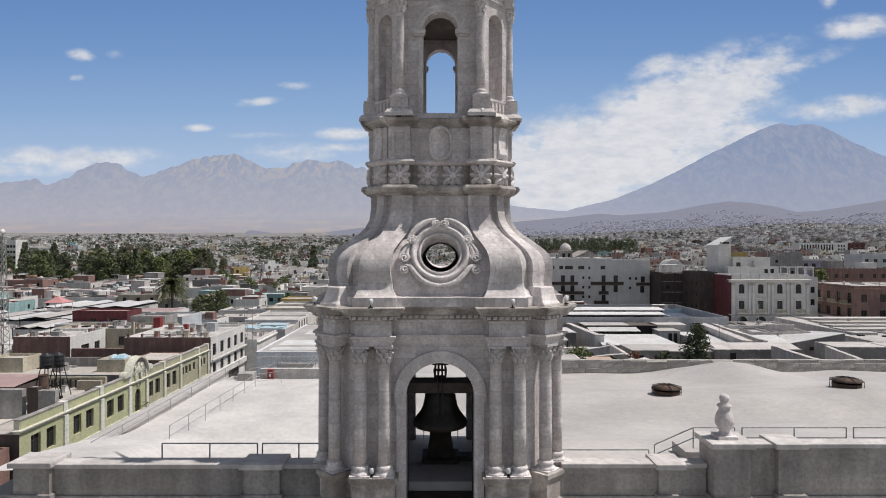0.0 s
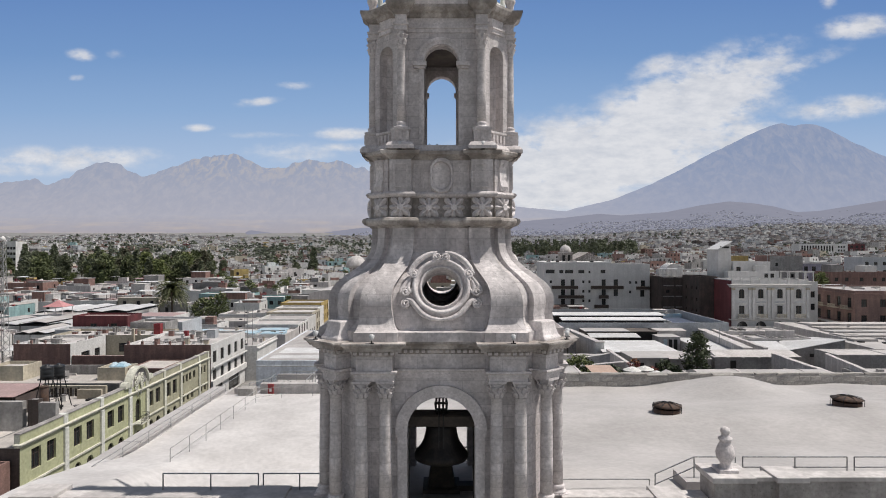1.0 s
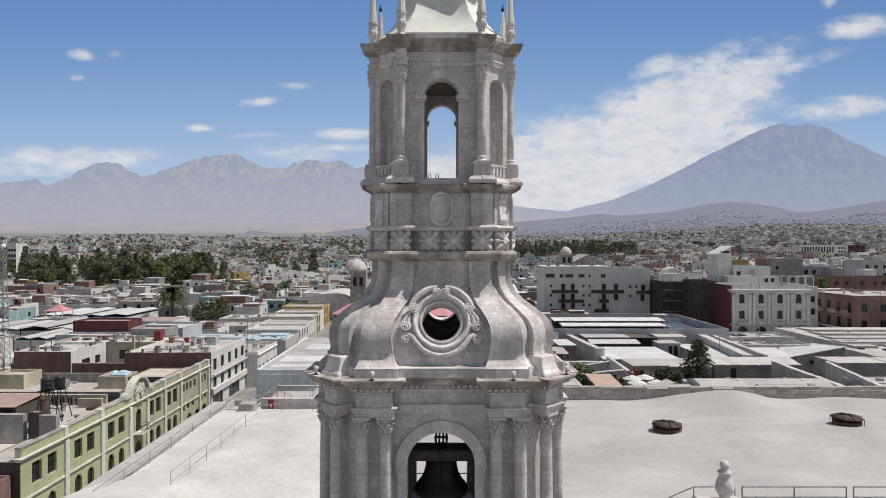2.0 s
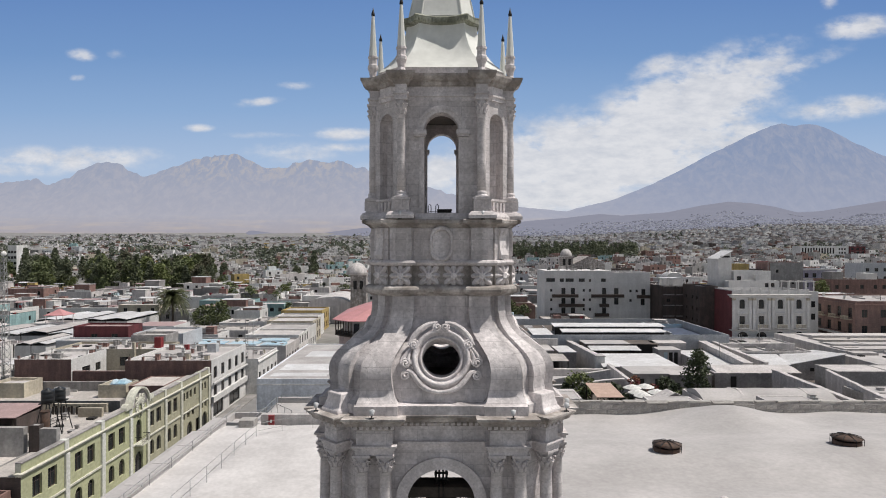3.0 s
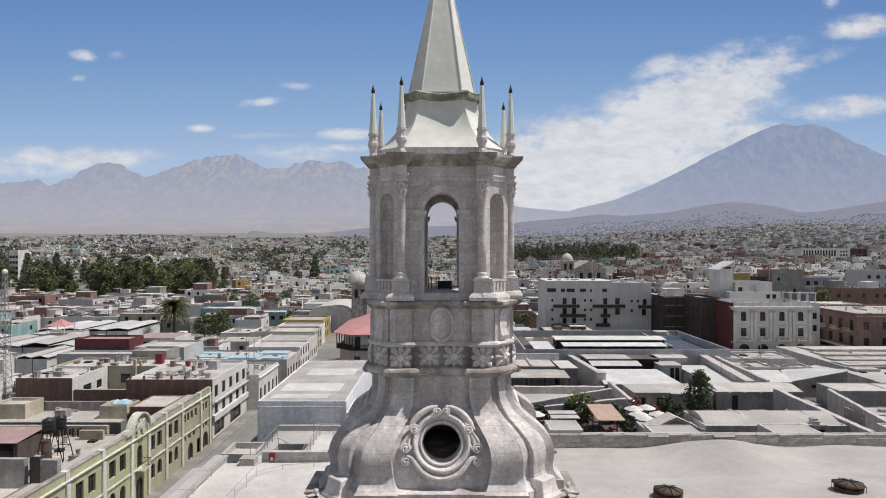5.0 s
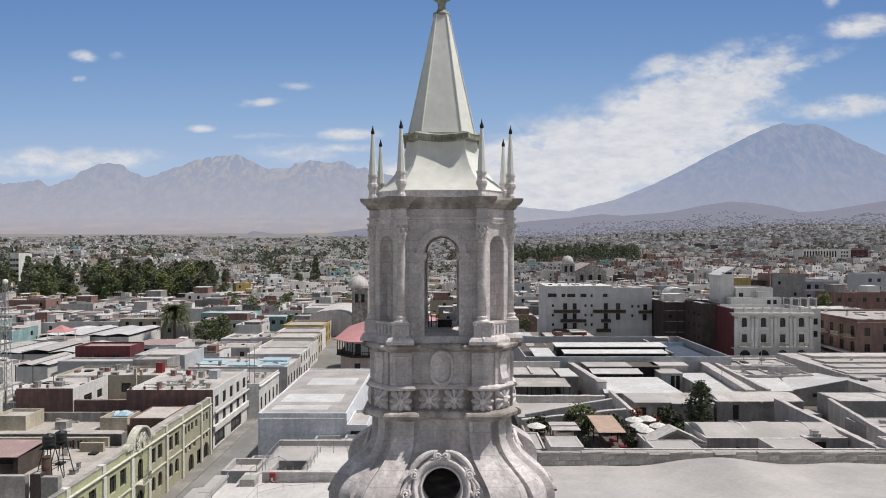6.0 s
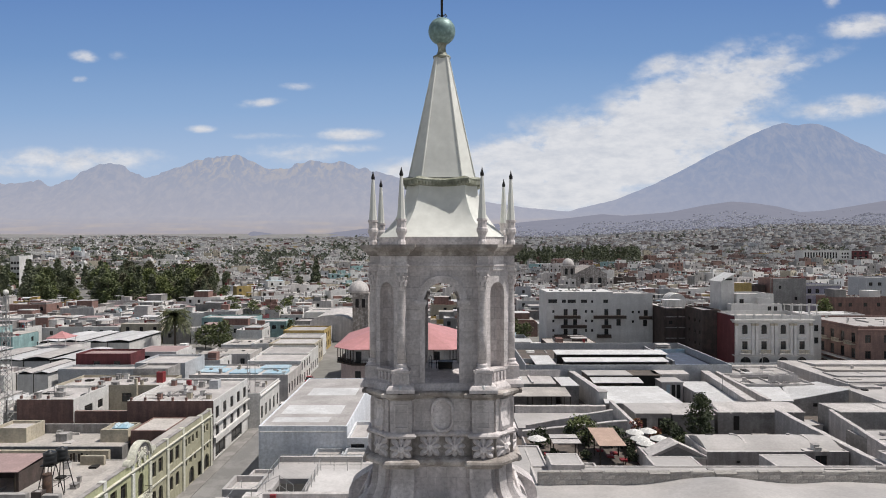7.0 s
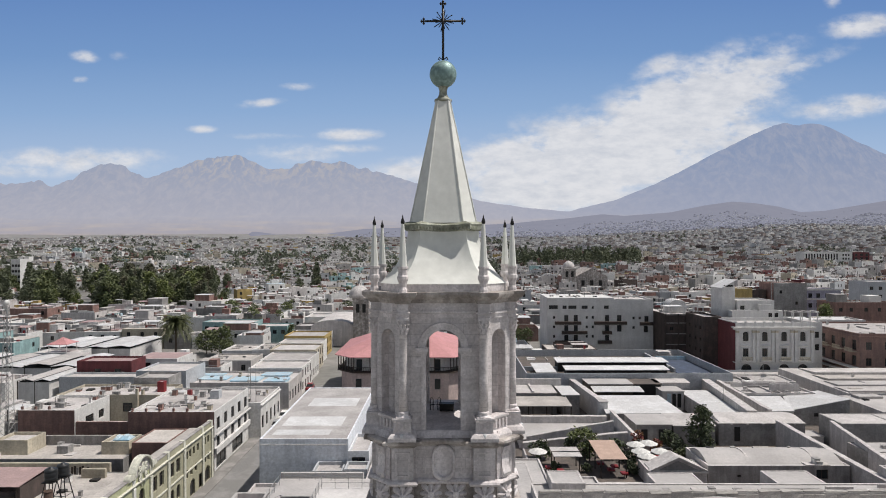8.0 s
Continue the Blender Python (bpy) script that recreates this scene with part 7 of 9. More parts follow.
for x, y in ((21.2, 86.5), (22.8, 85.2), (26.2, 83.6), (28.4, 84.8), (15.2, 83.6), (13.8, 84.8), (23.4, 82.6), (27.9, 88.8), (30, 89)):
    copy_thing(tb, pose(x, y, 5.3))

# apartment house, brick block, stair tower
ap = H("apartment_house", "white-grey four-storey apartment house with dark red balconies", "apartment house", 29.8, 61, 185, 200, 20.4, OFFWHITE, CEMENT, zb=0.3, front=[(-14 + 0.2, 17.3, 2.6, 1.1, False), (-10.5, 17.3, 1.2, 1, False), (-8.2, 17.3, 2.4, 1.0, False), (-4.6, 17.3, 1.8, 1, False), (-2.2, 17.3, .6, .8, False), (1.8, 17.3, 1.4, 1.0, False)]
       + [(x, z, 0.65, 0.8, False) for z in (14.4, 11.6, 8.8) for x in (-13.6, -4, -2.2)] + [(x, z, 1.2, 1.9, False) for z in (13.6, 10.8, 8.0) for x in (-10, -7.2, 2)] + [(5.6, 13.6, 1.3, 1.9, False), (5.6, 10.6, 1.3, 2.0, False), (9.8, 14.2, 0.7, 0.8, False), (11.6, 14.2, 0.7, .8, False), (13.6, 13.4, 1.2, 1.8, False), (13.4, 10.4, 1.2, 2.2, False), (9.8, 11.4, .7, .8, False)])
part("stepped_parapet", cube(-15.5, 4, -7.5, 7.4, 20.1, 20.6), OFFWHITE, ap)
clutter(ap, -14, 3, -6, 6, 20.6, 16, 81)
clutter(ap, 5, 14, -6, 6, 19.7, 10, 84)
for x0, x1, z in ((-13.4, -5.8, 12.9), (-11.4, -4, 10.1), (-13.4, -5.8, 7.3), (-1.8, 7.6, 12.9), (0.6, 3.2, 10.1), (-0.8, 3.2, 7.3), (11.6, 15.2, 12.7)):
    bl = part("balcony", cube(x0, x1, -8.6, -7.5, z - 0.1, z + 0.75), FRAMEWOOD, ap)
    part("balcony_slab", cube(x0 - 0.05, x1 + 0.05, -8.65, -7.5, z - 0.25, z - 0.1), GREY, bl)
bb = H("brick_block", "dark unplastered brick block behind the terraces", "building", 61.3, 72.6, 176, 196, 17.0, DARKBRICK, CEMENT, front=[(x, 12.4, 1.0, 1.0, False) for x in (-3.8, 3.8)])
clutter(bb, -5, 5, -9, 9, 16.55, 16, 82)
for x in (-5.5, -1.9, 1.9, 5.5):
    part("concrete_post", cube(x - 0.2, x + 0.2, -10.1, -9.9, 4, 17.0), DARKBRICK, bb)
for z in (5.5, 8.5, 11.5, 14.5, 16.8):
    part("concrete_beam", cube(-5.7, 5.7, -10.08, -9.9, z - 0.12, z + 0.12), PARAPET, bb)
tf = thing("roof_frame", "white painted terrace frame on the brick block's roof", "pergola", pose(66.9, 178.6, 16.55))
for x in (-5.2, -2.6, 0, 2.6, 5.2):
    for y in (-2.2, 1.6):
        part("frame_post", cube(x - 0.1, x + 0.1, y - 0.1, y + 0.1, 0, 2.3), OFFWHITE, tf)
for y in (-2.2, 1.6):
    part("frame_beam", cube(-5.4, 5.4, y - 0.12, y + 0.12, 2.3, 2.55), OFFWHITE, tf)
    part("frame_rail", cube(-5.3, 5.3, y - 0.05, y + 0.05, 0.9, 1.0), OFFWHITE, tf)
part("frame_roof", cube(-5.4, -0.4, -2.3, 1.7, 2.554, 2.62), ZINC, tf)
pn = thing("greenhouse", "pale arched sheet greenhouse on the brick block's roof", "greenhouse", pose(67.4, 185.4, 16.55))
part("greenhouse_shell", loft([[(2.6 * math.cos(math.pi * i / 12), y, 1.6 + 2.3 * math.sin(math.pi * i / 12)) for i in range(13)] for y in (-2.6, 2.6)]), ZINC, pn)
part("greenhouse_base", cube(-2.6, 2.6, -2.6, 2.6, 0, 1.596), OFFWHITE, pn)
for y in (-2.64, -1.3, 0, 1.3, 2.64):
    part("hoop", tube([(2.63 * math.cos(math.pi * i / 12), y, 1.6 + 2.33 * math.sin(math.pi * i / 12)) for i in range(13)], 0.05, 4), STEEL, pn)
H("dark_block", "grey cement block with small windows", "building", 67.0, 71.8, 164, 175.6, 17.6, DARKBRICK, CEMENT, left=[(x, z, 0.9, 0.9, False) for x in (-3, 1, 4) for z in (5, 8, 11, 14)])
stt = H("stair_tower", "white stair tower with a slanted pale roof", "tower block", 74.5, 78.1, 170, 177, 24.6, OFFWHITE, CEMENT)
part("gable_wall", loft([[(-1.7, y, 24.5), (1.7, y, 24.5), (1.7, y, 26.6), (-1.7, y, 24.7)] for y in (-3.4, 3.4)]), OFFWHITE, stt)
part("slanted_roof", loft([[(-2.1, y, 24.5), (2.1, y, 26.75), (2.1, y, 26.95), (-2.1, y, 24.7)] for y in (-3.9, 3.6)]), ZINC, stt)
part("tower_window", cube(-1.2, 1.3, -3.56, -3.4, 25.0, 25.5), DARK, stt)
H("roof_house", "white rooftop rooms with small windows", "house", 78.3, 88.2, 169, 178, 21.4, OFFWHITE, CEMENT, front=[(-3.6, 18.4, 1.2, 1.6, False), (1.6, 18.4, 1.0, 1.6, False)])
H("terrace_rooms", "low white terrace rooms with a small dark window on the roof", "house", 75.6, 89.0, 166.2, 168.8, 18.9, OFFWHITE, CEMENT, par=0.3, front=[(3.4, 16.9, 1.0, 1.4, False), (5.0, 16.9, 1.0, 1.4, False)])
H("stair_block", "small white stair block on the upper terrace", "stair block", 83.4, 86.6, 167.4, 168.6, 20.4, OFFWHITE, CEMENT, zb=18.5, par=0.1)
pt = thing("roof_pergola", "bare white timber pergola on the hotel terrace", "pergola", pose(93.2, 165, 16.3))
for x in (-3.4, -1.2, 1.1, 3.3):
    for y in (-1.6, 1.6):
        part("pergola_post", cube(x - 0.1, x + 0.1, y - 0.1, y + 0.1, 0, 2.4), OFFWHITE, pt)
    part("rafter", cube(x - 0.08, x + 0.08, -2.0, 2.0, 2.52, 2.7), OFFWHITE, pt)
for y in (-1.6, 1.6):
    part("pergola_beam", cube(-3.7, 3.7, y - 0.1, y + 0.1, 2.4, 2.52), OFFWHITE, pt)
H("terrace_house", "white house behind the hotel carrying a pergola terrace", "house", 89.4, 97.2, 162.6, 168.4, 16.3, OFFWHITE, CEMENT, par=0.1, front=rows(7.8, 2, 3, 1.1, 1.6, 9.0))

wh = H("hotel", "white four-bay building with pilasters and a maroon side wall", "building", 71.0, 90.0, 154.3, 166, 17.2, OFFWHITE, CEMENT, par=0.9, left=[], front=[(x, z, 1.35, 2.4, z > 12) for x in (-7, -2.3, 2.4, 7) for z in (12.6, 8.6)] + [(x, 4.4, 2.6, 2.6, True) for x in (-6.8, -2.2, 2.4, 7)])
part("maroon_side", cube(-9.62, -9.52, -5.84, 5.86, 0, 17.0), MAROON, wh)
part("cornice", moulding([(-9.5, -5.85), (9.5, -5.85), (9.5, -5.2), (-9.5, -5.2)], [(0, 15.3), (0.2, 15.4), (0.3, 15.7), (0.55, 15.95), (0.6, 16.1), (0, 16.18)]), OFFWHITE, wh)
part("string_course", moulding([(-9.5, -5.85), (9.5, -5.85), (9.5, -5.2), (-9.5, -5.2)], [(0, 7.2), (0.25, 7.3), (0.3, 7.5), (0, 7.55)]), OFFWHITE, wh)
for x in (-9.15, -5.1, -4.2, -0.4, 0.5, 4.3, 5.2, 9.15):
    pl = part("pilaster", cube(x - 0.3, x + 0.3, -6.2, -5.83, 7.55, 15.3, 0.03), OFFWHITE, wh)
    part("capital", cube(x - 0.4, x + 0.4, -6.3, -5.83, 14.7, 15.25, 0.05), CREAM, pl)
    part("pilaster_foot", cube(x - 0.38, x + 0.38, -6.28, -5.83, 7.55, 8.3, 0.03), OFFWHITE, pl)
for i in range(9):
    part("parapet_block", cube(-9.5 + i * 2.3, -9.1 + i * 2.3, -6.0, -5.6, 16.1, 17.5), OFFWHITE, wh)
for x in (-7, -2.3, 2.4, 7):
    bl = part("balcony", cube(x - 1.3, x + 1.3, -6.95, -5.83, 7.75, 7.95, 0.03), OFFWHITE, wh)
    for i in range(9):
        part("baluster", cube(x - 1.25 + i * 0.29, x - 1.13 + i * 0.29, -6.88, -6.76, 7.95, 8.7), CREAM, bl)
    part("balcony_rail", cube(x - 1.3, x + 1.3, -6.92, -6.72, 8.7, 8.82), CREAM, bl)
    part("window_hood", moulding([(x - 1.0, -5.84), (x + 1.0, -5.84), (x + 1.0, -5.7), (x - 1.0, -5.7)], [(0, 11.2), (0.15, 11.3), (0.25, 11.5), (0, 11.9)]), OFFWHITE, wh)
    for z0, z1 in ((8.6, 11.1), (12.4, 15.15)):
        part("window_surround", frame_bars(bmesh.new(), x - 0.95, x + 0.95, z0, z1, -5.84, 0.24, 0.14), OFFWHITE, wh)
pk = H("pink_house", "long three-storey dusty pink house with balconies", "house", 100.5, 128, 153, 178, 14.6, PINK, CEMENT, rot=0, left=rows(25, 2, 6, 1.5, 2.4, 6.6, 3.8) + rows(25, 1, 5, 1.5, 2.4, 2.2), front=rows(27.5, 3, 6, 1.4, 1.9, 2.8, 3.9))
clutter(pk, -13, 13, -11, 11, 14.15, 18, 83)
for i in range(5):
    bl = part("balcony", cube(-14.9, -13.7, -11.4 + 5 * i, -8.4 + 5 * i, 9.9, 10.1), CREAM, pk)
    part("balcony_rail", cube(-14.9, -14.75, -11.4 + 5 * i, -8.4 + 5 * i, 10.75, 10.87), CREAM, bl)
    for j in range(8):
        part("baluster", cube(-14.88, -14.77, -11.35 + 5 * i + 0.4 * j, -11.24 + 5 * i + 0.4 * j, 10.1, 10.75), CREAM, bl)
part("long_balcony", cube(-15.3, -13.7, -12.2, 12.2, 6.1, 6.35), OFFWHITE, pk)
part("long_balcony_rail", cube(-15.25, -15.15, -12.2, 12.2, 7.0, 7.1), IRON, pk)
part("shop_awning", cube(-15.5, -13.7, -12, 12, 4.9, 5.1), ZINC, pk)
part("cornice", cube(-14.1, 13.9, -12.9, 12.6, 13.6, 13.9), PINK, pk)
H("low_block", "low white rooms in front of the pink house", "house", 60, 99, 140, 152, 6.0, BLUEGREY, CEMENT)
TAKEN.append((50, 72, 153, 176))


# ---------------------------------------------------------------- trees
def leaf_cloud(bm, rng, clumps, leaves, size, spread):
    """Small leaf cards gathered in clumps; clumps: (centre, radius)."""
    for c, r in clumps:
        for i in range(leaves):
            v = Vector((rng.gauss(0, 1), rng.gauss(0, 1), rng.gauss(0, 1))).normalized() * r * rng.uniform(0.45, 1.0)
            v.z *= spread
            p = Vector(c) + v
            a = Vector((rng.uniform(-1, 1), rng.uniform(-1, 1), rng.uniform(-0.7, 0.7))).normalized()
            b = a.cross(Vector((rng.uniform(-1, 1), rng.uniform(-1, 1), rng.uniform(-1, 1)))).normalized()
            s = size * rng.uniform(0.6, 1.3)
            bm.faces.new([bm.verts.new(p + q) for q in (-a * s, b * s * 0.6, a * s, -b * s * 0.6)])
    return bm


def tree_meshes(seed, h, r, leafmat, trunk=0.35, lo=0.3, n=26, leaves=26, size=0.42, shape="round"):
    """Trunk with limbs, and a crown of leaf clumps with gaps."""
    rng = random.Random(seed)
    t = bmesh.new()
    tr = max(0.09, h * 0.018)
    pts = [(rng.uniform(-0.1, 0.1) * k, rng.uniform(-0.1, 0.1) * k, h * f) for k, f in enumerate((0, 0.2, 0.45, 0.75))]
    loft([[(p[0] + tr * s * math.cos(a), p[1] + tr * s * math.sin(a), p[2]) for a in (2 * math.pi * i / 7 for i in range(7))] for p, s in zip(pts, (1.4, 1.0, 0.7, 0.3))], bm=t)
    clumps = []
    for i in range(n):
        f = (i + 0.5) / n
        z = h * (lo + (1 - lo) * f)
        if shape == "cone":
            q = r * (1.05 - f) * rng.uniform(0.5, 1.0)
            cr = r * (0.5 - 0.28 * f)
        elif shape == "tall":
            q = r * (0.35 + 0.65 * math.sin(math.pi * min(1, f * 0.9 + 0.1))) * rng.uniform(0.2, 0.9)
            cr = r * rng.uniform(0.3, 0.5)
        else:
            q = r * math.sqrt(max(0.05, 1 - (2 * f - 0.9) ** 2)) * rng.uniform(0.35, 0.9)
            cr = r * rng.uniform(0.28, 0.46)
        a = rng.uniform(0, 2 * math.pi)
        c = (q * math.cos(a), q * math.sin(a), z)
        clumps.append((c, cr))
        if i % 3 == 0:
            tube([(0, 0, z * 0.62), (c[0] * 0.5, c[1] * 0.5, z * 0.85), c], tr * 0.3, 4, t)
    bm = leaf_cloud(bmesh.new(), rng, clumps, leaves, size, 0.8)
    out = []
    for nm, b, m in (("trunk", t, BARK), ("crown", bm, leafmat)):
        me = bpy.data.meshes.new(nm)
        b.to_mesh(me), b.free()
        me.materials.append(m)
        out.append(me)
    return out


def put_tree(meshes, x, y, z, s, label, group="", turn=0.0):
    t = thing("tree", label, "tree", pose(x, y, z, 0, 0, turn) @ Matrix.Diagonal((s, s, s, 1)), group)
    share("trunk", meshes[0], t)
    share("crown", meshes[1], t)
    return t


trng = random.Random(3)
near_tree = tree_meshes(21, 8.4, 2.3, DEEPLEAF, n=64, leaves=44, size=0.22, lo=0.14)
put_tree(near_tree, 36.9, 91.0, 5.2, 0.87, "dense dark green tree in the restaurant garden")
put_tree(tree_meshes(22, 3.6, 2.3, BRIGHTLEAF, n=30, leaves=30, size=0.22, lo=0.3), 20.2, 92.0, 5.3, 1.0, "low green shrub behind the pergola")
put_tree(tree_meshes(23, 3.4, 1.4, FLOWER, n=20, leaves=30, size=0.2, lo=0.3), 28.6, 93.6, 5.3, 0.85, "orange and magenta flowering bougainvillea")
put_tree(tree_meshes(24, 2.0, 1.1, FLOWER, n=14, leaves=26, size=0.18, lo=0.2), 30.8, 92.6, 5.3, 1.0, "magenta bougainvillea on the garden wall")
shrub = tree_meshes(26, 2.0, 1.3, DEEPLEAF, n=16, leaves=26, size=0.2, lo=0.15)
for x, y, s in ((14.6, 84.6, 0.7), (18.9, 84.6, 0.6), (24.9, 84.0, 0.8), (24.2, 90.4, 1.3), (31.8, 82.6, 1.1), (29.0, 81.8, 0.9), (13.6, 90.4, 1.2), (33.4, 90.4, 1.2), (20.4, 90.6, 1.1), (18.2, 92.2, 1.1), (25.6, 88.2, 0.8), (33.8, 95.2, 1.2)):
    put_tree(shrub, x, y, 5.3, s, "potted green shrub on the restaurant terrace", "terrace shrubs", trng.uniform(0, 360))
put_tree(tree_meshes(25, 2.2, 1.3, LEAF, n=14, leaves=26, size=0.2, lo=0.2), 33.2, 87.4, 5.3, 1.0, "small green shrub on the terrace")
bushy = [tree_meshes(30 + i, 7.5, 3.6, LEAF, n=34, leaves=30, size=0.36, lo=0.22) for i in range(3)]
for x, y, s, k in ((-73, 203, 1.2, 0), (-79, 206, 1.0, 1), (-69.5, 199, 0.8, 2), (-101, 172, 0.6, 0), (-57, 230, 0.8, 1), (-88, 120, 0.5, 2), (104, 205, 1.0, 1), (27, 215, 0.9, 0), (24, 225, 1.0, 2), (48, 260, 0.8, 1), (-100, 265, 1.0, 0), (-47, 300, 1.0, 2)):
    put_tree(bushy[k], x, y, land(x, y), s, "spreading green tree among the houses", "town trees", trng.uniform(0, 360))
greens = [tree_meshes(36 + i, 8.5, 3.4, (BRIGHTLEAF, LEAF)[i % 2], n=34, leaves=30, size=0.36, lo=0.22) for i in range(3)]
conifer = [tree_meshes(40 + i, 23, 5.6, DARKLEAF, n=70, leaves=44, size=0.62, lo=0.06, shape="cone") for i in range(3)]
euca = [tree_meshes(50 + i, 19, 6.0, (DARKLEAF, LEAF, DRYLEAF, BRIGHTLEAF)[i % 4], n=56, leaves=52, size=0.6, lo=0.1, shape=("tall", "round")[i % 3 == 2 or i % 4 == 3]) for i in range(6)]
for i in range(112):
    y = trng.uniform(304, 470)
    x = y * (trng.uniform(-0.72, -0.37) if i % 3 else trng.uniform(-0.56, -0.38))
    if trng.random() < 0.32:
        put_tree(trng.choice(conifer), x, y, land(x, y), trng.uniform(0.5, 0.98), "tall dark conifer in the park", "park trees", trng.uniform(0, 360))
    else:
        put_tree(trng.choice(euca), x, y, land(x, y), trng.uniform(0.38, 0.98), "tall dark green eucalyptus in the park", "park trees", trng.uniform(0, 360))
put_tree(conifer[0], -88, 425, land(-88, 425), 0.9, "tall dark conifer above the roofs", "park trees")
put_tree(conifer[1], -250, 375, land(-250, 375), 1.0, "tall dark conifer above the roofs", "park trees")
for i in range(52):
    y = trng.uniform(300, 580)
    x = y * trng.uniform(-0.36, -0.10)
    far_tree = i % 3 == 0 and y > 380
    put_tree(trng.choice(euca[:4] if far_tree else bushy), x, y, land(x, y), trng.uniform(0.4, 0.62) if far_tree else trng.uniform(0.55, 1.0), "leafy green tree between the roofs", "town trees", trng.uniform(0, 360))

for i in range(16):
    y = trng.uniform(252, 300)
    x = y * trng.uniform(-0.36, -0.24)
    put_tree(trng.choice(greens), x, y, land(x, y), trng.uniform(0.7, 1.15), "fresh green garden tree between pale houses", "garden trees", trng.uniform(0, 360))

# date palm
pm = thing("palm_tree", "tall date palm with drooping fronds above the roofs", "palm tree", pose(-86, 199, land(-86, 199)))
part("trunk", loft([[(0.4 * s * math.cos(a), 0.4 * s * math.sin(a), z) for a in (2 * math.pi * i / 9 for i in range(9))] for z, s in ((0, 1.2), (2, 1), (5, 0.9), (11.6, 1.15))]), BARK, pm)
bm = bmesh.new()
for i in range(210):
    a, up = trng.uniform(0, 2 * math.pi), trng.uniform(-0.7, 1.35)
    L = trng.uniform(4.2, 5.4)
    d = Vector((math.cos(a), math.sin(a), 0))
    sd = Vector((-math.sin(a), math.cos(a), 0))
    P = [Vector((0, 0, 11.6)) + d * (L * f) * math.cos(up * (1 - f * 0.5)) + Vector((0, 0, L * (math.sin(up) * f - 0.55 * f * f))) for f in (0, 0.2, 0.4, 0.6, 0.8, 1.0)]
    for k in range(5):
        for s in (-1, 1):
            for q in (0.0, 0.5):
                p0 = P[k].lerp(P[k + 1], q)
                p1 = P[k].lerp(P[k + 1], q + 0.4)
                wdt = 0.95 * (1 - abs(k / 5 - 0.3))
                e = p1 + sd * s * wdt + (P[k + 1] - P[k]) * 0.8 - Vector((0, 0, 0.25))
                bm.faces.new([bm.verts.new(p) for p in (p0, p1, e)])
part("fronds", bm, PALMLEAF, pm)


def woods(name, label, seed, spots, mat, size):
    """A far wood in one mesh: many leaf cards in uneven crowns."""
    rng = random.Random(seed)
    bm = bmesh.new()
    v, f = [], []
    for x, y, h, r, n in spots:
        z = land(x, y)
        for i in range(n):
            k = rng.random()
            q = r * (1.1 - k * 0.8) * math.sqrt(rng.random())
            a = rng.uniform(0, 6.283)
            p = Vector((x + q * math.cos(a), y + q * math.sin(a), z + h * (0.1 + 0.9 * k)))
            s = size * rng.uniform(0.6, 1.3) * (0.55 + y / 1500)
            d = Vector((rng.uniform(-1, 1), rng.uniform(-1, 1), rng.uniform(-0.6, 0.6))).normalized() * s
            e = d.cross(Vector((rng.uniform(-1, 1), rng.uniform(-1, 1), rng.uniform(-1, 1)))).normalized() * s * 0.7
            b = len(v)
            v += [p - d, p + e, p + d, p - e]
            f.append((b, b + 1, b + 2, b + 3))
    me = bpy.data.meshes.new(name)
    me.from_pydata(v, [], f)
    me.materials.append(mat)
    return tagged(new(name, me), label, "trees", kind="stuff")


wr = random.Random(8)
spots = []
for i in range(190):
    y = wr.uniform(690, 860)
    spots.append((y * wr.uniform(0.105, 0.31), y, wr.uniform(12, 24), wr.uniform(3.5, 7), 280))
for i in range(60):
    y = wr.uniform(640, 900)
    spots.append((y * wr.uniform(-0.12, 0.1), y, wr.uniform(10, 20), wr.uniform(4, 8), 44))
woods("park_wood", "dark green wood beyond the old town roofs", 1, spots, DARKLEAF, 0.8)
spots = []
for i in range(5200):
    y = 500 + 2900 * wr.random() ** 1.6
    u = wr.uniform(-0.76, 0.14) if wr.random() < 0.78 else wr.uniform(0.1, 0.76)
    g0 = noise.noise(Vector((u * 9, y * 0.0035, 3))) + 0.5 * noise.noise(Vector((u * 31, y * 0.012, 8)))
    if g0 < (0.12 + 0.00012 * max(0, y - 900) if u < 0.1 else 0.36):
        continue
    spots.append((y * u, y, wr.uniform(6, 16), wr.uniform(3.5, 8) * (0.7 + y / 2500), 24))
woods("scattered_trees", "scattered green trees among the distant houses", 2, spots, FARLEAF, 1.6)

# ---------------------------------------------------------------- town
TAKEN += [(-49, -24, 100, 200), (-52, -26, 200, 240), (-57, -28, 240, 292), (-25, 10, 100, 180), (29, 62, 180, 202), (60, 98, 150, 200), (98, 131, 150, 180)]
TREES = [(-73, 203, 4), (-78, 207, 4), (-86, 199, 2.5), (27, 215, 3), (24, 225, 3), (104, 205, 3)]


def free(x0, x1, y0, y1):
    if 300 < y0 < 468 and -0.72 < x0 / y0 < -0.36:
        return False
    if any(x0 < b and x1 > a and y0 < d and y1 > c for a, b, c, d in TAKEN):
        return False
    return not any(x0 - r < x < x1 + r and y0 - r < y < y1 + r for x, y, r in TREES)


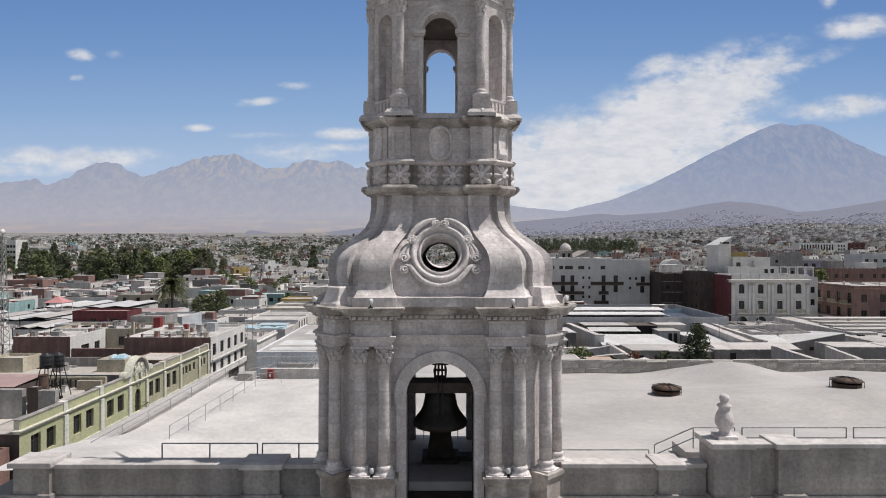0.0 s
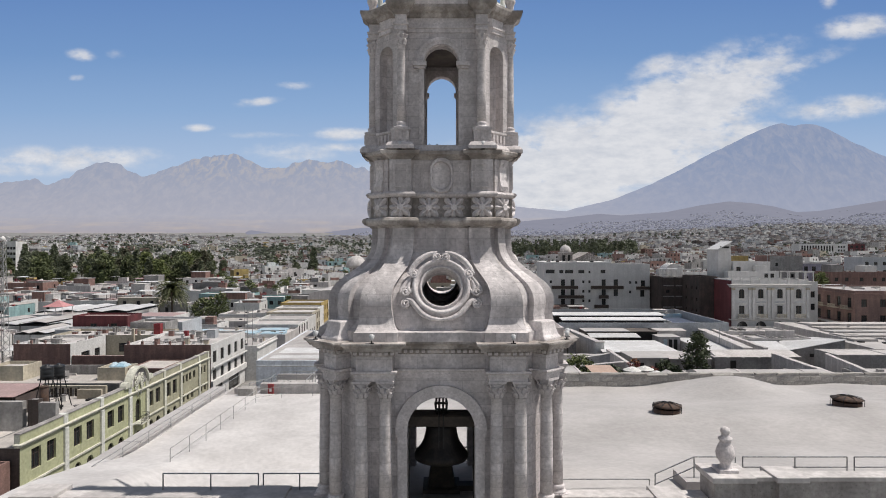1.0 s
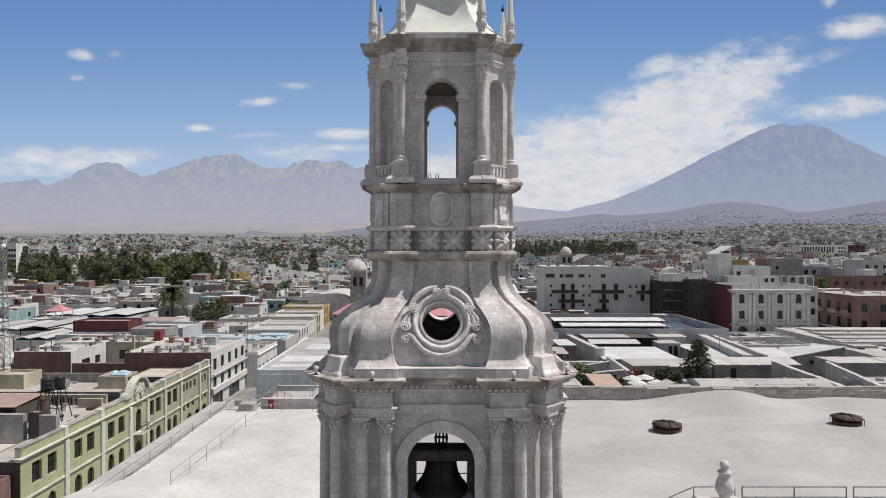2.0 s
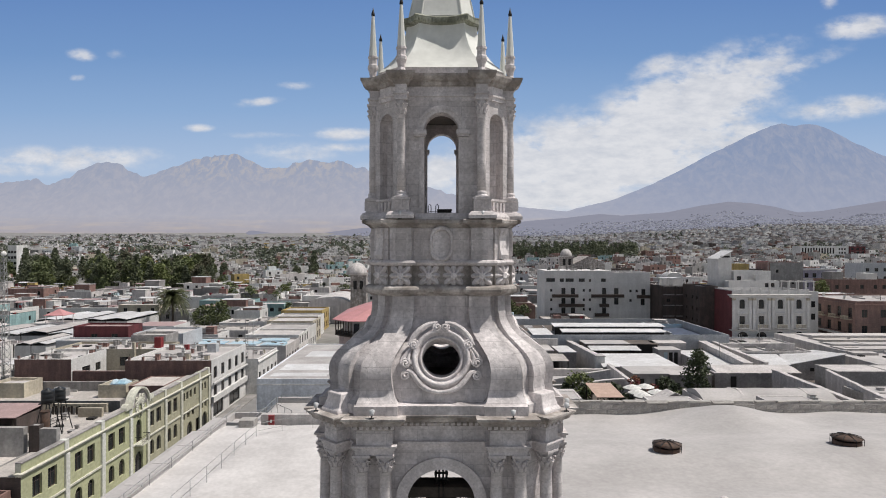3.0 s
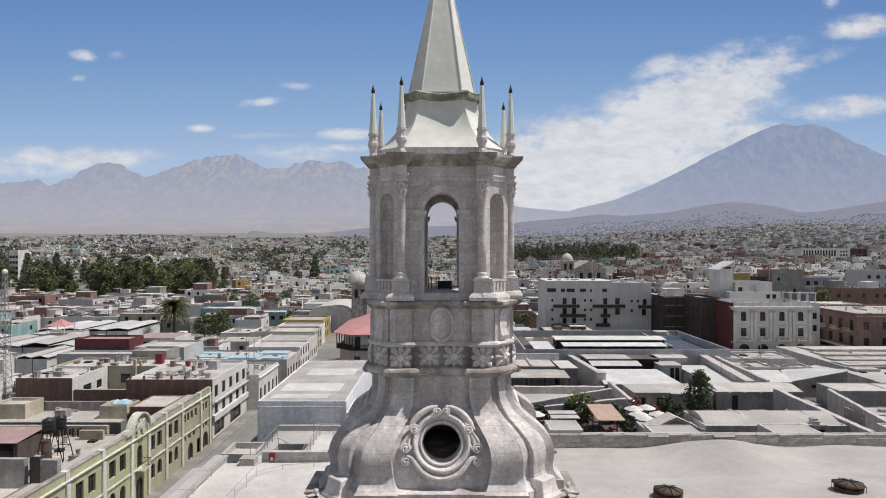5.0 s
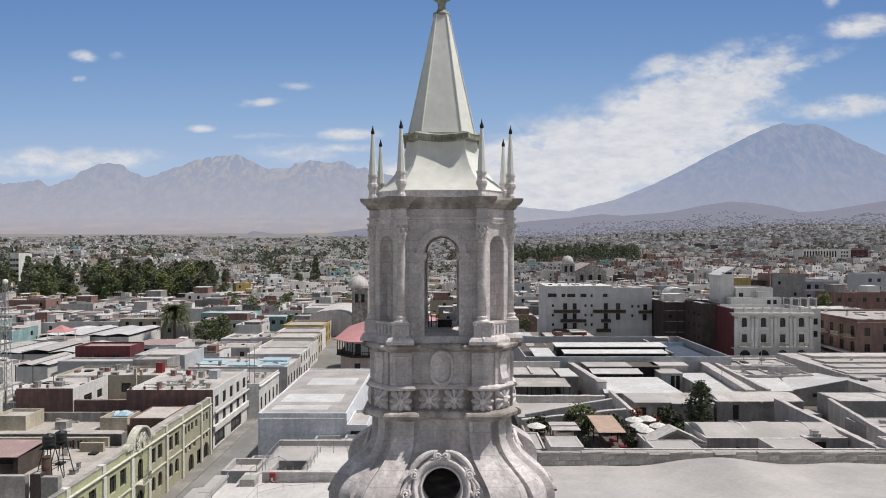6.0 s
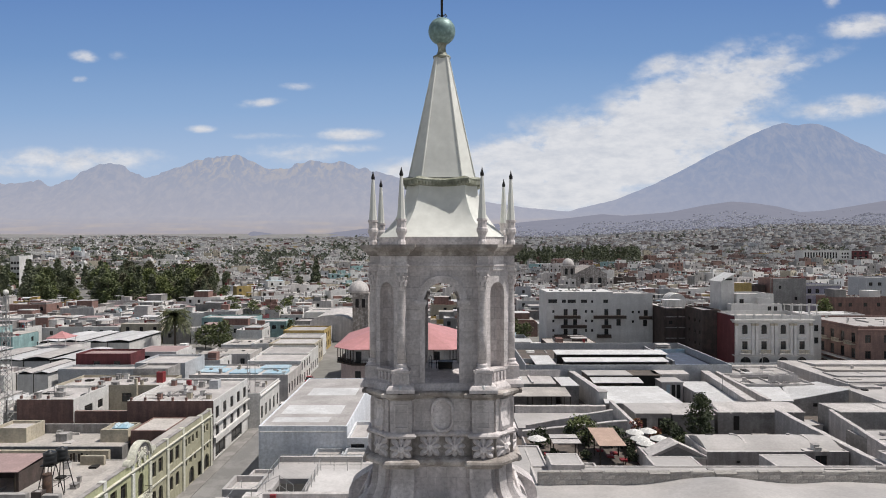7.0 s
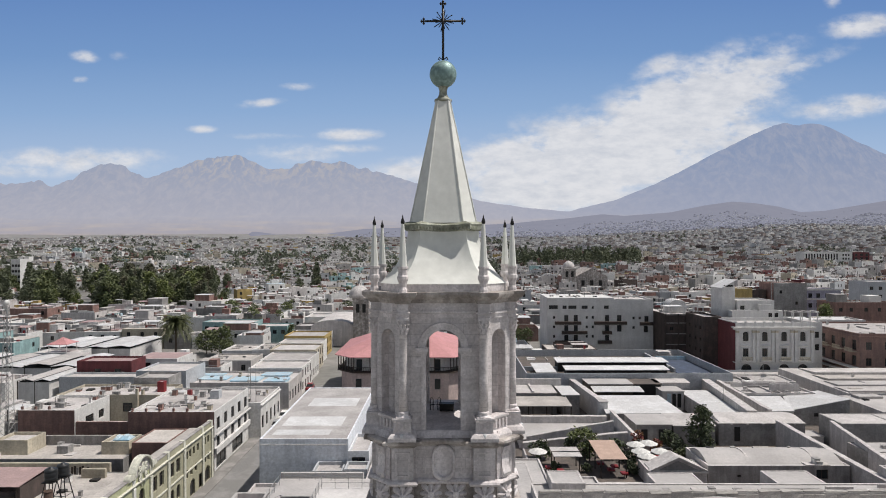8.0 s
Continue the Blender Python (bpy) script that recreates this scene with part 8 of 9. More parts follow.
# two old churches
cz = land(-34, 222)
ch = thing("church", "old stone church with a belfry and a shallow dome", "church", pose(-34.6, 226, cz))
part("nave", loft([[(-13, y, 0), (2, y, 0), (2, y, 6.6)] + [(-5.5 + 7.5 * math.cos(a), y, 6.6 + 2.6 * math.sin(a)) for a in (math.pi * i / 8 for i in range(9))] + [(-13, y, 6.6)] for y in (-6, 24)]), LIME_WALL, ch)
bt = part("belfry", cube(2.2, 7.6, -8, -2.6, 0, 16.5), WEATHERED, ch)
for x in (3.2, 5.4):
    part("belfry_opening", cube(x, x + 1.2, -8.06, -7.9, 12, 15), DARK, bt)
part("belfry_cornice", cube(1.9, 7.9, -8.3, -2.3, 16.5, 17.1), WEATHERED, ch)
part("dome", lathe([(3.75, 17.1), (3.7, 18.0), (3.3, 19.2), (2.5, 20.3), (1.2, 21.1), (0.3, 21.3), (0.25, 21.8), (0.02, 22.0)], 24, m=Matrix.Translation((3.9, -4.4, 0))), LIME_WALL, ch)
for i in range(5):
    part("buttress", cube(2.0, 3.4, -1 + i * 4.6, 0.6 + i * 4.6, 0, 7.2), LIME_WALL, ch)
TAKEN.append((-52, -28, 214, 250))
cz = land(84, 400)
ch = thing("church", "distant brown stone church with a domed belfry", "church", pose(84, 405, cz))
part("nave", loft([[(-2, y, 0), (18, y, 0), (18, y, 13), (8, y, 18), (-2, y, 13)] for y in (-8, 22)]), WEATHERED, ch)
part("belfry", cube(-9.6, -2.0, -8, -0.6, 0, 17.6), WEATHERED, ch)
part("belfry_cornice", cube(-10, -1.6, -8.4, -0.2, 17.6, 18.2), LIME_WALL, ch)
for x in (-8.4, -5.0):
    part("belfry_opening", cube(x, x + 1.6, -8.08, -7.9, 12.4, 16.2), DARK, ch)
part("dome", lathe([(3.7, 18.2), (3.6, 19.6), (2.9, 21.2), (1.6, 22.3), (0.3, 22.7), (0.02, 23.2)], 20, m=Matrix.Translation((-5.8, -4.3, 0))), LIME_WALL, ch)
for x in (1.5, 7, 12.5):
    part("nave_window", cube(x, x + 2, -8.1, -7.9, 7, 10.5), DARK, ch)
TAKEN.append((70, 106, 394, 430))

building("office_block", "distant white block with a row of tall dark windows", "building", 398, 452, 700, 716, 30.6, WHITE, CEMENT, zb=13, front=[(-24 + 3.1 * i, 9, 1.7, 6.6, False) for i in range(12)] + [(17 + 3 * j, 9 + 4 * k, 1.8, 2.2, False) for j in range(3) for k in range(2)])
building("office_block", "distant maroon block beside a white one", "building", 453.5, 471, 700, 716, 30.2, MAROON, CEMENT, zb=13, front=rows(17.5, 2, 3, 2.8, 2.6, 9, 4))
building("brick_block", "tall grey-brown unplastered block with few windows", "building", 122.4, 134.8, 235, 246, 22.3, BRICK, CEMENT, zb=1, frontmat=GREY, front=[(-3.5, 17.4, 1.0, 1.2, False), (2.4, 13.2, 1.0, 1.2, False)])
building("brick_block", "raw brown brick wall block under a flat roof", "building", 112, 121.6, 239, 249, 19.6, DARKBRICK, CEMENT, zb=1, front=rows(9.6, 2, 3, 1.1, 1.2, 11, 3.2))
q = building("lilac_house", "pale lilac house with white bands and dark windows", "house", 137.4, 150.6, 240, 251, 19.6, LILAC, CEMENT, zb=1, front=[(x, z, 1.5, 1.7, False) for x in (-5, -2, 1.4, 4.6) for z in (15.4, 11.6)])
for z in (14.6, 18.2):
    part("white_band", cube(-6.8, 6.8, -5.9, -5.5, z, z + 0.6), WHITE, q)
building("yellow_hut", "ochre yellow rooftop room beside a white tower", "hut", 92.6, 97.4, 200, 206, 22.6, OCHRE, CEMENT, zb=1, par=0.1)
q = building("brown_wall_house", "long low house with a raw brown brick wall", "house", 131.4, 152, 213, 223, 17.0, BRICK, DUSTY, zb=1, front=[(x, 12.8, 1.2, 1.3, False) for x in (-8, -4.5, 0.5, 5, 8)])
clutter(q, -9, 9, -4, 4, 15.55, 14, 91)
part("upper_room", cube(-8, -4, -2, 3.5, 15.5, 18.4), GREY, q)
part("upper_room", cube(3, 7, -3, 2, 15.5, 18.0), OFFWHITE, q)
q = building("blue_house", "pale blue painted house with dark windows", "house", 174, 196, 260, 272, 21.4, BLUEGREY, CEMENT, zb=1, front=rows(22, 2, 6, 1.5, 1.4, 13.6, 3.4))
clutter(q, -10, 10, -5, 5, 19.95, 12, 92)
q = building("white_hall", "white low hall with a pale sheet roof", "hall", 108, 128, 192, 202, 13.4, OFFWHITE, ZINC, zb=1, par=0.05, front=rows(20, 1, 6, 1.4, 1.4, 9.6))
clutter(q, -9, 9, -4, 4, 12.35, 10, 93)
put_tree(tree_meshes(61, 15.5, 3.4, BRIGHTLEAF, n=44, leaves=34, size=0.34, lo=0.45), 125, 207.4, land(125, 207), 1.0, "bright green tree rising between the roofs", "town trees")
for x, y, w0, h in ((-268, 385, 5.5, 33),):
    building("tower_block", "distant white tower block above the trees", "tower block", x, x + w0, y, y + 10, land(x, y) + h - 8, WHITE, CEMENT, zb=land(x, y), front=rows(w0, 6, 3, 1.6, 1.6, 3, 3.4))

WALLS = [WHITE, WHITE, WHITE, WHITE, WHITE, OFFWHITE, CREAM, GREY, GREY, BRICK, LIME_WALL, LIME_WALL]
# Right-hand walls: more brick, and duller tones for the shaded sides on view.
DULL = [OFFWHITE, WHITE, WHITE, CREAM, GREY, GREY, BRICK, BRICK, DARKBRICK, LIME_WALL]
RARE = [TEAL, OCHRE, LILAC, MAROON, PINK, BLUEGREY]
ROOFS = [CEMENT, CEMENT, CEMENT, CEMENT, DUSTY, DUSTY, DUSTY, ZINC, ZINC, ZINC, ZINC, LIME, LIME, LIME, PINKSHEET]
NAMES = {"dark_brown_brick": "dark brown brick", "greyed_white_plaster": "greyed white", "white_plaster": "white plastered", "cream_plaster": "cream plastered", "grey_cement_render": "grey rendered", "raw_brown_brick": "raw brown brick", "limewashed_wall": "limewashed", "turquoise_paint": "turquoise painted", "ochre_plaster": "ochre plastered", "pale_lilac_paint": "pale lilac", "maroon_paint": "maroon painted", "dusty_pink_plaster": "dusty pink", "blue_grey_paint": "blue-grey painted"}
RNAMES = {"dusty_cement_roof": "dusty cement roof", "dusty_tan_roof": "dusty tan roof", "pale_corrugated_sheet": "pale sheet roof", "limewashed_roof": "limewashed roof", "faded_pink_sheet": "faded pink sheet roof", "faded_red_sheet_roof": "faded red sheet roof"}
crng = random.Random(17)
y = 100.0
count = 0
while y < 290:
    dep = crng.uniform(8.5, 13.5)
    x = -0.76 * y - 22 + crng.uniform(0, 6)
    while x < 0.76 * y + 22:
        wd = crng.uniform(7.5, 16)
        d2 = dep * crng.uniform(0.8, 1.0)
        if crng.random() < 0.05:
            x += crng.uniform(4, 7)
        if free(x, x + wd, y, y + d2):
            h = crng.choice((4.6, 5, 5.4, 5.8, 6.2, 6.6, 7.2)) + (3.2 if crng.random() < 0.08 else 0)
            wm = crng.choice(RARE) if crng.random() < 0.09 else crng.choice(WALLS if x < 0 else DULL)
            rm = crng.choice(ROOFS)
            zb = land(x, y) - 0.2
            fl = 1 if h < 5.6 else 2
            fr = rows(wd, fl, max(2, int(wd / 3.6)), 1.2, 1.5, h - 2.6 - 2.9 * (fl - 1), 2.9, rng=crng, drop=0.45)
            sd = rows(d2, 1, 2, 1.1, 1.4, h - 2.5, rng=crng, drop=0.5)
            b = building("town_house", "%s flat-roofed town house with a %s" % (NAMES[wm.name], RNAMES[rm.name]), "house", x, x + wd, y, y + d2, zb + h, wm, rm, zb=zb, par=crng.choice((0.1, 0.3, 0.6, 0.9)), front=fr, right=sd if x < 0 else None, left=sd if x > 0 else None, group="town houses")
            TAKEN.pop()
            count += 1
            for k in range(crng.choice((0, 1, 1, 2))):
                u, v = crng.uniform(-wd / 2 + 1.6, wd / 2 - 1.6), crng.uniform(-d2 / 2 + 1.5, d2 / 2 - 1.5)
                part("roof_hut", cube(u - crng.uniform(0.8, 1.5), u + crng.uniform(0.8, 1.5), v - 1.1, v + 1.1, h - 1, h + crng.uniform(0.9, 2.4)), crng.choice((wm, GREY, WHITE, BRICK)), b)
            for k in range(crng.choice((1, 1, 2))):
                fx, fy = crng.uniform(0.3, 0.6) * wd, crng.uniform(0.35, 0.7) * d2
                u, v = crng.uniform(-wd / 2, wd / 2 - fx), crng.uniform(-d2 / 2 + 0.3, d2 / 2 - fy)
                hh = h + crng.uniform(-0.1, 0.9) + (2.2 if crng.random() < 0.2 else 0)
                an = part("roof_annex", cube(u, u + fx, v, v + fy, h - 1.5, hh), crng.choice((wm, wm, GREY, BRICK)), b)
                part("annex_roof", cube(u - 0.15, u + fx + 0.15, v - 0.15, v + fy + 0.15, hh, hh + 0.14), crng.choice(ROOFS), an)
            for k in range(crng.choice((1, 2, 3, 4))):
                u, v, a, c = crng.uniform(-wd / 2 + 1, wd / 2 - 1), crng.uniform(-d2 / 2 + 1, d2 / 2 - 1), crng.uniform(0.25, 0.5), crng.uniform(0.3, 0.9)
                part("chimney", cube(u - a, u + a, v - a, v + a, h - 1, h + c), crng.choice((GREY, BRICK, WHITE, REDPAINT, wm)), b)
            if crng.random() < 0.5:
                fx, fy = crng.uniform(2.4, min(6, wd * 0.5)), crng.uniform(2.2, min(4.5, d2 * 0.5))
                u, v = crng.uniform(-wd / 2 + 0.2, wd / 2 - fx - 0.2), crng.uniform(-d2 / 2 + 0.2, d2 / 2 - fy - 0.2)
                zr, zc = h - 0.9, h + crng.uniform(1.3, 2.0)
                cn = part("canopy_roof", loft([[(px, v - 0.2, zc), (px, v + fy + 0.2, zc + 0.3), (px, v + fy + 0.2, zc + 0.36), (px, v - 0.2, zc + 0.06)] for px in (u - 0.2, u + fx + 0.2)]), crng.choice((ZINC, ZINC, DUSTY, PINKSHEET, CEMENT)), b)
                for px in (u, u + fx):
                    for py in (v, v + fy):
                        part("canopy_post", cube(px - 0.06, px + 0.06, py - 0.06, py + 0.06, zr, zc + 0.05), TIMBER, cn)
            for k in range(crng.choice((0, 1, 1, 2))):
                L, v = crng.uniform(0.25, 0.7) * wd, crng.uniform(-d2 / 2 + 0.5, d2 / 2 - 0.5)
                u = crng.uniform(-wd / 2 + 0.2, wd / 2 - L - 0.2)
                part("roof_wall", cube(u, u + L, v - 0.1, v + 0.1, h - 1, h + crng.uniform(0.3, 1.5)), crng.choice((wm, GREY, BRICK, WHITE)), b)
            if crng.random() < 0.2:
                tank(x + wd * 0.7, y + d2 * 0.6, zb + h - 0.9, 0.8, 0.6, 1.3, crng.choice((BLACKTANK, BLACKTANK, WHITE, BLUESHEET)), "rooftop water tank on a low stand", False)
        x += wd + crng.uniform(0, 0.5)
    y += dep + (crng.uniform(4, 7) if crng.random() < 0.3 else crng.uniform(0.2, 1.5))


def town(name, label, seed, y0, y1, wlo, whi, windows, thin, step):
    """Houses too many to count, in one mesh."""
    rng = random.Random(seed)
    mats = [WHITE, CREAM, GREY, BRICK, LIME_WALL, TEAL, OCHRE, MAROON, PINK, BLUEGREY, CEMENT, DUSTY, ZINC, LIME, DARK, BLUESHEET, DARKBRICK, FARWALL, FARROOF, FARBROWN]
    v, f, mi = [], [], []
    turn = [0.0, 0.0, 1.0, 0.0]  # the house's corner, cosine and sine
    def add(x0, x1, ya, yb, za, zb, m, top=None):
        b = len(v)
        ox, oy, c, e = turn
        v.extend((ox + c * (px - ox) - e * (py - oy), oy + e * (px - ox) + c * (py - oy), z) for z in (za, zb) for px, py in ((x0, ya), (x1, ya), (x1, yb), (x0, yb)))
        for q, t in (((4, 5, 6, 7), 1), ((0, 1, 5, 4), 0), ((1, 2, 6, 5), 0), ((3, 0, 4, 7), 0)):
            f.append(tuple(b + i for i in q))
            mi.append(top if t and top is not None else m)
    y = y0
    while y < y1:
        dep = rng.uniform(wlo, whi) * 0.9
        x = -0.78 * y - 30
        while x < 0.78 * y + 30:
            wd = rng.uniform(wlo, whi)
            g0 = noise.noise(Vector((x / y * 9, y * 0.0035, 3))) + 0.5 * noise.noise(Vector((x / y * 31, y * 0.012, 8)))
            keep = thin * ((0.3 if x < 0.1 * y else 0.7) if g0 > (0.1 if x < 0.1 * y else 0.34) and y > 480 else 1.0)
            if rng.random() < keep and free(x, x + wd, y, y + dep):
                z = land(x + wd / 2, y)
                a = 0.0 if y < 300 else 0.26 + 0.5 * noise.noise(Vector((x * 0.006, y * 0.006, 11)))
                turn[:] = x + wd / 2, y + dep / 2, math.cos(a), math.sin(a)
                h = rng.uniform(3.6, 7.0) * (rng.uniform(1.4, 1.9) if rng.random() < (0.2 if x > 0 else 0.1) else 1.0) * (1.0 if y < 1500 else 0.8)
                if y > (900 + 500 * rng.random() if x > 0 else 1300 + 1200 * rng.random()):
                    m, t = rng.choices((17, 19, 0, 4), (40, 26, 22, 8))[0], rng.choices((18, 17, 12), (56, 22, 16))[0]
                elif x < 0:
                    m = rng.choices(range(10), (56, 10, 9, 6, 14, 1.2, 1.5, 1.2, 3, 4))[0]
                    t = rng.choices((10, 11, 12, 13, 15), (30, 20, 24, 18, 1.5))[0]
                else:
                    # duller wall mix on the right, with the shaded sides put into it
                    m = rng.choices((0, 1, 2, 3, 4, 5, 6, 7, 8, 9, 16), (34, 9, 18, 12, 16, 1.2, 1.5, 2, 4, 4, 7))[0]
                    t = rng.choices((10, 11, 12, 13, 15), (32, 24, 22, 16, 1.5))[0]
                d2 = dep * rng.uniform(0.7, 1)
                add(x, x + wd, y, y + d2, z - 2, z + h, m, t)
                for k in range(rng.choice((0, 1, 1, 2)) if windows else rng.choice((0, 0, 1))):
                    u, fx = x + rng.uniform(0.0, 0.55) * wd, rng.uniform(0.15, 0.45) * wd
                    v0 = y + rng.uniform(0.02, 0.5) * d2
                    add(u, u + fx, v0, v0 + d2 * rng.uniform(0.2, 0.45), z + h, z + h + rng.uniform(0.5, 2.4), rng.choice((2, 3, m, m)) if y < 900 else m, rng.choice((10, 11, t)) if y < 900 else t)
                if windows and y < 760 and rng.random() < 0.4:
                    u, fx, v0, fy, zc = x + rng.uniform(0.05, 0.4) * wd, rng.uniform(0.25, 0.5) * wd, y + rng.uniform(0.05, 0.4) * d2, rng.uniform(0.3, 0.5) * d2, z + h + rng.uniform(1.9, 2.5)
                    add(u, u + fx, v0, v0 + fy, zc, zc + 0.12, 2, rng.choice((10, 12, 12, 13)))
                    for px, py in ((u, v0), (u + fx - 0.2, v0), (u, v0 + fy - 0.2), (u + fx - 0.2, v0 + fy - 0.2)):
                        add(px, px + 0.2, py, py + 0.2, z + h - 0.2, zc, 14)
                if windows and y < 640:
                    for k in range(rng.choice((0, 2, 3))):
                        u, v0, a = x + rng.uniform(0.05, 0.95) * wd, y + rng.uniform(0.05, 0.95) * d2, rng.uniform(0.3, 0.7)
                        add(u - a, u + a, v0 - a, v0 + a, z + h, z + h + rng.uniform(0.5, 1.6), rng.choice((0, 2, 3, 14, 7, 9)))
                    add(x, x + wd, y, y + 0.25, z + h, z + h + rng.choice((0.1, 0.4, 0.7)), m)
                if windows:
                    for j in range(1 if h < 6 else 2):
                        for i in range(int(wd / 3.4)):
                            if rng.random() < 0.6:
                                u = x + (i + 0.5) * wd / int(wd / 3.4)
                                zz = z + h - 2.6 - 2.9 * j
                                add(u - 0.6, u + 0.6, y - 0.05, y + 0.1, zz, zz + 1.5, 14)
            x += wd + rng.uniform(0, step)
        y += dep + rng.uniform(0, step) * (1 + y / 900)
    me = bpy.data.meshes.new(name)
    me.from_pydata(v, [], f)
    for m in mats:
        me.materials.append(m)
    me.polygons.foreach_set("material_index", mi)
    return tagged(new(name, me), label, "houses", kind="stuff")


town("middle_town", "crowded flat-roofed houses of the middle distance", 4, 292, 640, 6.5, 15, True, 0.93, 1.0)
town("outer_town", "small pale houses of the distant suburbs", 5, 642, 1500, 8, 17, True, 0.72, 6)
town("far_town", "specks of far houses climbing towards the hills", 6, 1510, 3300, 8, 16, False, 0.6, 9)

# lattice mast, poles
ms = thing("lattice_mast", "slender grey lattice radio mast", "mast", pose(-74.5, 106, 0))
for sx, sy in ((-1, -1), (1, -1), (1, 1), (-1, 1)):
    part("mast_leg", tube([(sx * 0.9, sy * 0.9, 0), (sx * 0.25, sy * 0.25, 26)], 0.05, 5), STEEL, ms)
bm = bmesh.new()
for k in range(22):
    z0, z1 = k * 1.18, (k + 1) * 1.18
    a0, a1 = 0.9 - 0.65 * z0 / 26, 0.9 - 0.65 * z1 / 26
    for (px, py), (qx, qy) in (((-1, -1), (1, -1)), ((1, -1), (1, 1)), ((1, 1), (-1, 1)), ((-1, 1), (-1, -1))):
        tube([(px * a0, py * a0, z0), (qx * a1, qy * a1, z1)], 0.03, 4, bm)
        tube([(qx * a0, qy * a0, z0), (px * a1, py * a1, z1)], 0.03, 4, bm)
part("mast_bracing", bm, STEEL, ms)
part("mast_globe", lathe([(0.02, 26.0), (0.35, 26.15), (0.45, 26.45), (0.35, 26.8), (0.02, 26.95)], 14), WHITE, ms)
for x, y, z, h in ((-36.5, 120, 6.2, 7), (-37.5, 120, 6.2, 7), (-38.3, 121, 6.2, 7.5), (66, 131, 7, 5), (88, 170, 17, 9), (52, 118, 7, 3)):
    p = thing("roof_pole", "thin pale pole standing on a roof", "pole", pose(x, y, z), "roof poles")
    part("pole_shaft", tube([(0, 0, 0), (0, 0, h)], 0.06, 6), STEEL, p)
    part("pole_foot", cube(-0.2, 0.2, -0.2, 0.2, 0, 0.1), GREY, p)


# ---------------------------------------------------------------- mountains and sky, as distant backdrops
RIDGE = ((-260, 335), (-120, 318), (0, 324), (60, 319), (92, 327), (140, 300), (172, 289), (188, 286), (212, 293), (250, 315), (296, 298), (345, 282), (385, 274), (412, 274), (440, 284), (470, 298), (505, 294), (545, 283), (575, 288), (603, 285), (625, 295), (665, 304), (720, 320), (800, 345), (860, 358), (930, 368), (1000, 374), (1084, 354), (1125, 338), (1169, 319), (1212, 297), (1254, 274), (1298, 253), (1340, 233), (1364, 223), (1382, 218), (1396, 221), (1408, 223), (1418, 220), (1428, 219), (1444, 221), (1459, 225), (1484, 237), (1510, 251), (1568, 277), (1650, 312), (1800, 352))
FAR = 4800.0
SCALE = FAR / 1110.0


def crest(x):
    u = 784 + x / SCALE
    for (a, p), (b, q) in zip(RIDGE, RIDGE[1:]):
        if a <= u <= b:
            f = (u - a) / (b - a)
            return 26 + (441 - (p + (q - p) * f)) * SCALE
    return 300.0


nx, ny = 420, 40
V, F = [], []
for j in range(ny + 1):
    s = j / ny
    for i in range(nx + 1):
        x = -4500 + 9000 * i / nx
        yy = 4250 + 560 * s
        top = crest(x)
        base = land(x, 4250) - 10
        g0 = noise.fractal(Vector((x * 0.004, s * 1.2, 1.0)), 1.0, 2.2, 5)
        g1 = abs(noise.noise(Vector((x * 0.012 + s * 0.8, s * 1.5, 7.0))))
        k = max(0.0, s + (0.1 * g0 - 0.12 * g1) * math.sin(math.pi * s))
        V.append((x, yy - 60 * g1 * math.sin(math.pi * s), base + (top - base) * k ** 1.25 + (26 if x < 300 else 6) * noise.fractal(Vector((x * 0.011, 4.0, 0.0)), 0.9, 2.1, 5) * s ** 4))
for j in range(ny):
    for i in range(nx):
        a = j * (nx + 1) + i
        F.append((a, a + 1, a + nx + 2, a + nx + 1))
me = bpy.data.meshes.new("mountains")
me.from_pydata(V, [], F)
for p in me.polygons:
    p.use_smooth = True
mt = bpy.data.materials.new("hazy_mountain")
mt.use_nodes = True
t = mt.node_tree
N, L = t.nodes.new, t.links.new
out = t.nodes["Material Output"]
dif = t.nodes["Principled BSDF"]
dif.inputs["Roughness"].default_value = 0.95
co = N("ShaderNodeTexCoord")
no = N("ShaderNodeTexNoise")
no.inputs["Scale"].default_value, no.inputs["Detail"].default_value = 0.012, 9
L(co.outputs["Object"], no.inputs["Vector"])
rp = N("ShaderNodeValToRGB")
rp.color_ramp.elements[0].position, rp.color_ramp.elements[0].color = 0.35, (0.26, 0.235, 0.22, 1)
rp.color_ramp.elements[1].position, rp.color_ramp.elements[1].color = 0.68, (0.54, 0.48, 0.43, 1)
L(no.outputs["Fac"], rp.inputs["Fac"])
L(rp.outputs[0], dif.inputs["Base Color"])
sp = N("ShaderNodeSeparateXYZ")
L(co.outputs["Object"], sp.inputs[0])
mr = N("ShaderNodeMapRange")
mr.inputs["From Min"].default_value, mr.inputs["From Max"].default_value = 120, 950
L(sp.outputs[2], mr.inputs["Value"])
# aerial haze painted in as glow: mauve at the foot, bluer higher up
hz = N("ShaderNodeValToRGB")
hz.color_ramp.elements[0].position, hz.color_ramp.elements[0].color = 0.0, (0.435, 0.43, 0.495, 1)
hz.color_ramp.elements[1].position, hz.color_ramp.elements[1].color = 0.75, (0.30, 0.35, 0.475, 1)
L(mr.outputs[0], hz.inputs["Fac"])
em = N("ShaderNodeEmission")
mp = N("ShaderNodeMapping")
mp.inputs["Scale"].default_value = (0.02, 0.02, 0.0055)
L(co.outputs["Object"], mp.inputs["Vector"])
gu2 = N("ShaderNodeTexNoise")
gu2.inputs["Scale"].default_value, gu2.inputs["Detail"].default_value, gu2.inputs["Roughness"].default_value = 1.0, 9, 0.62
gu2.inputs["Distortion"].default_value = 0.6
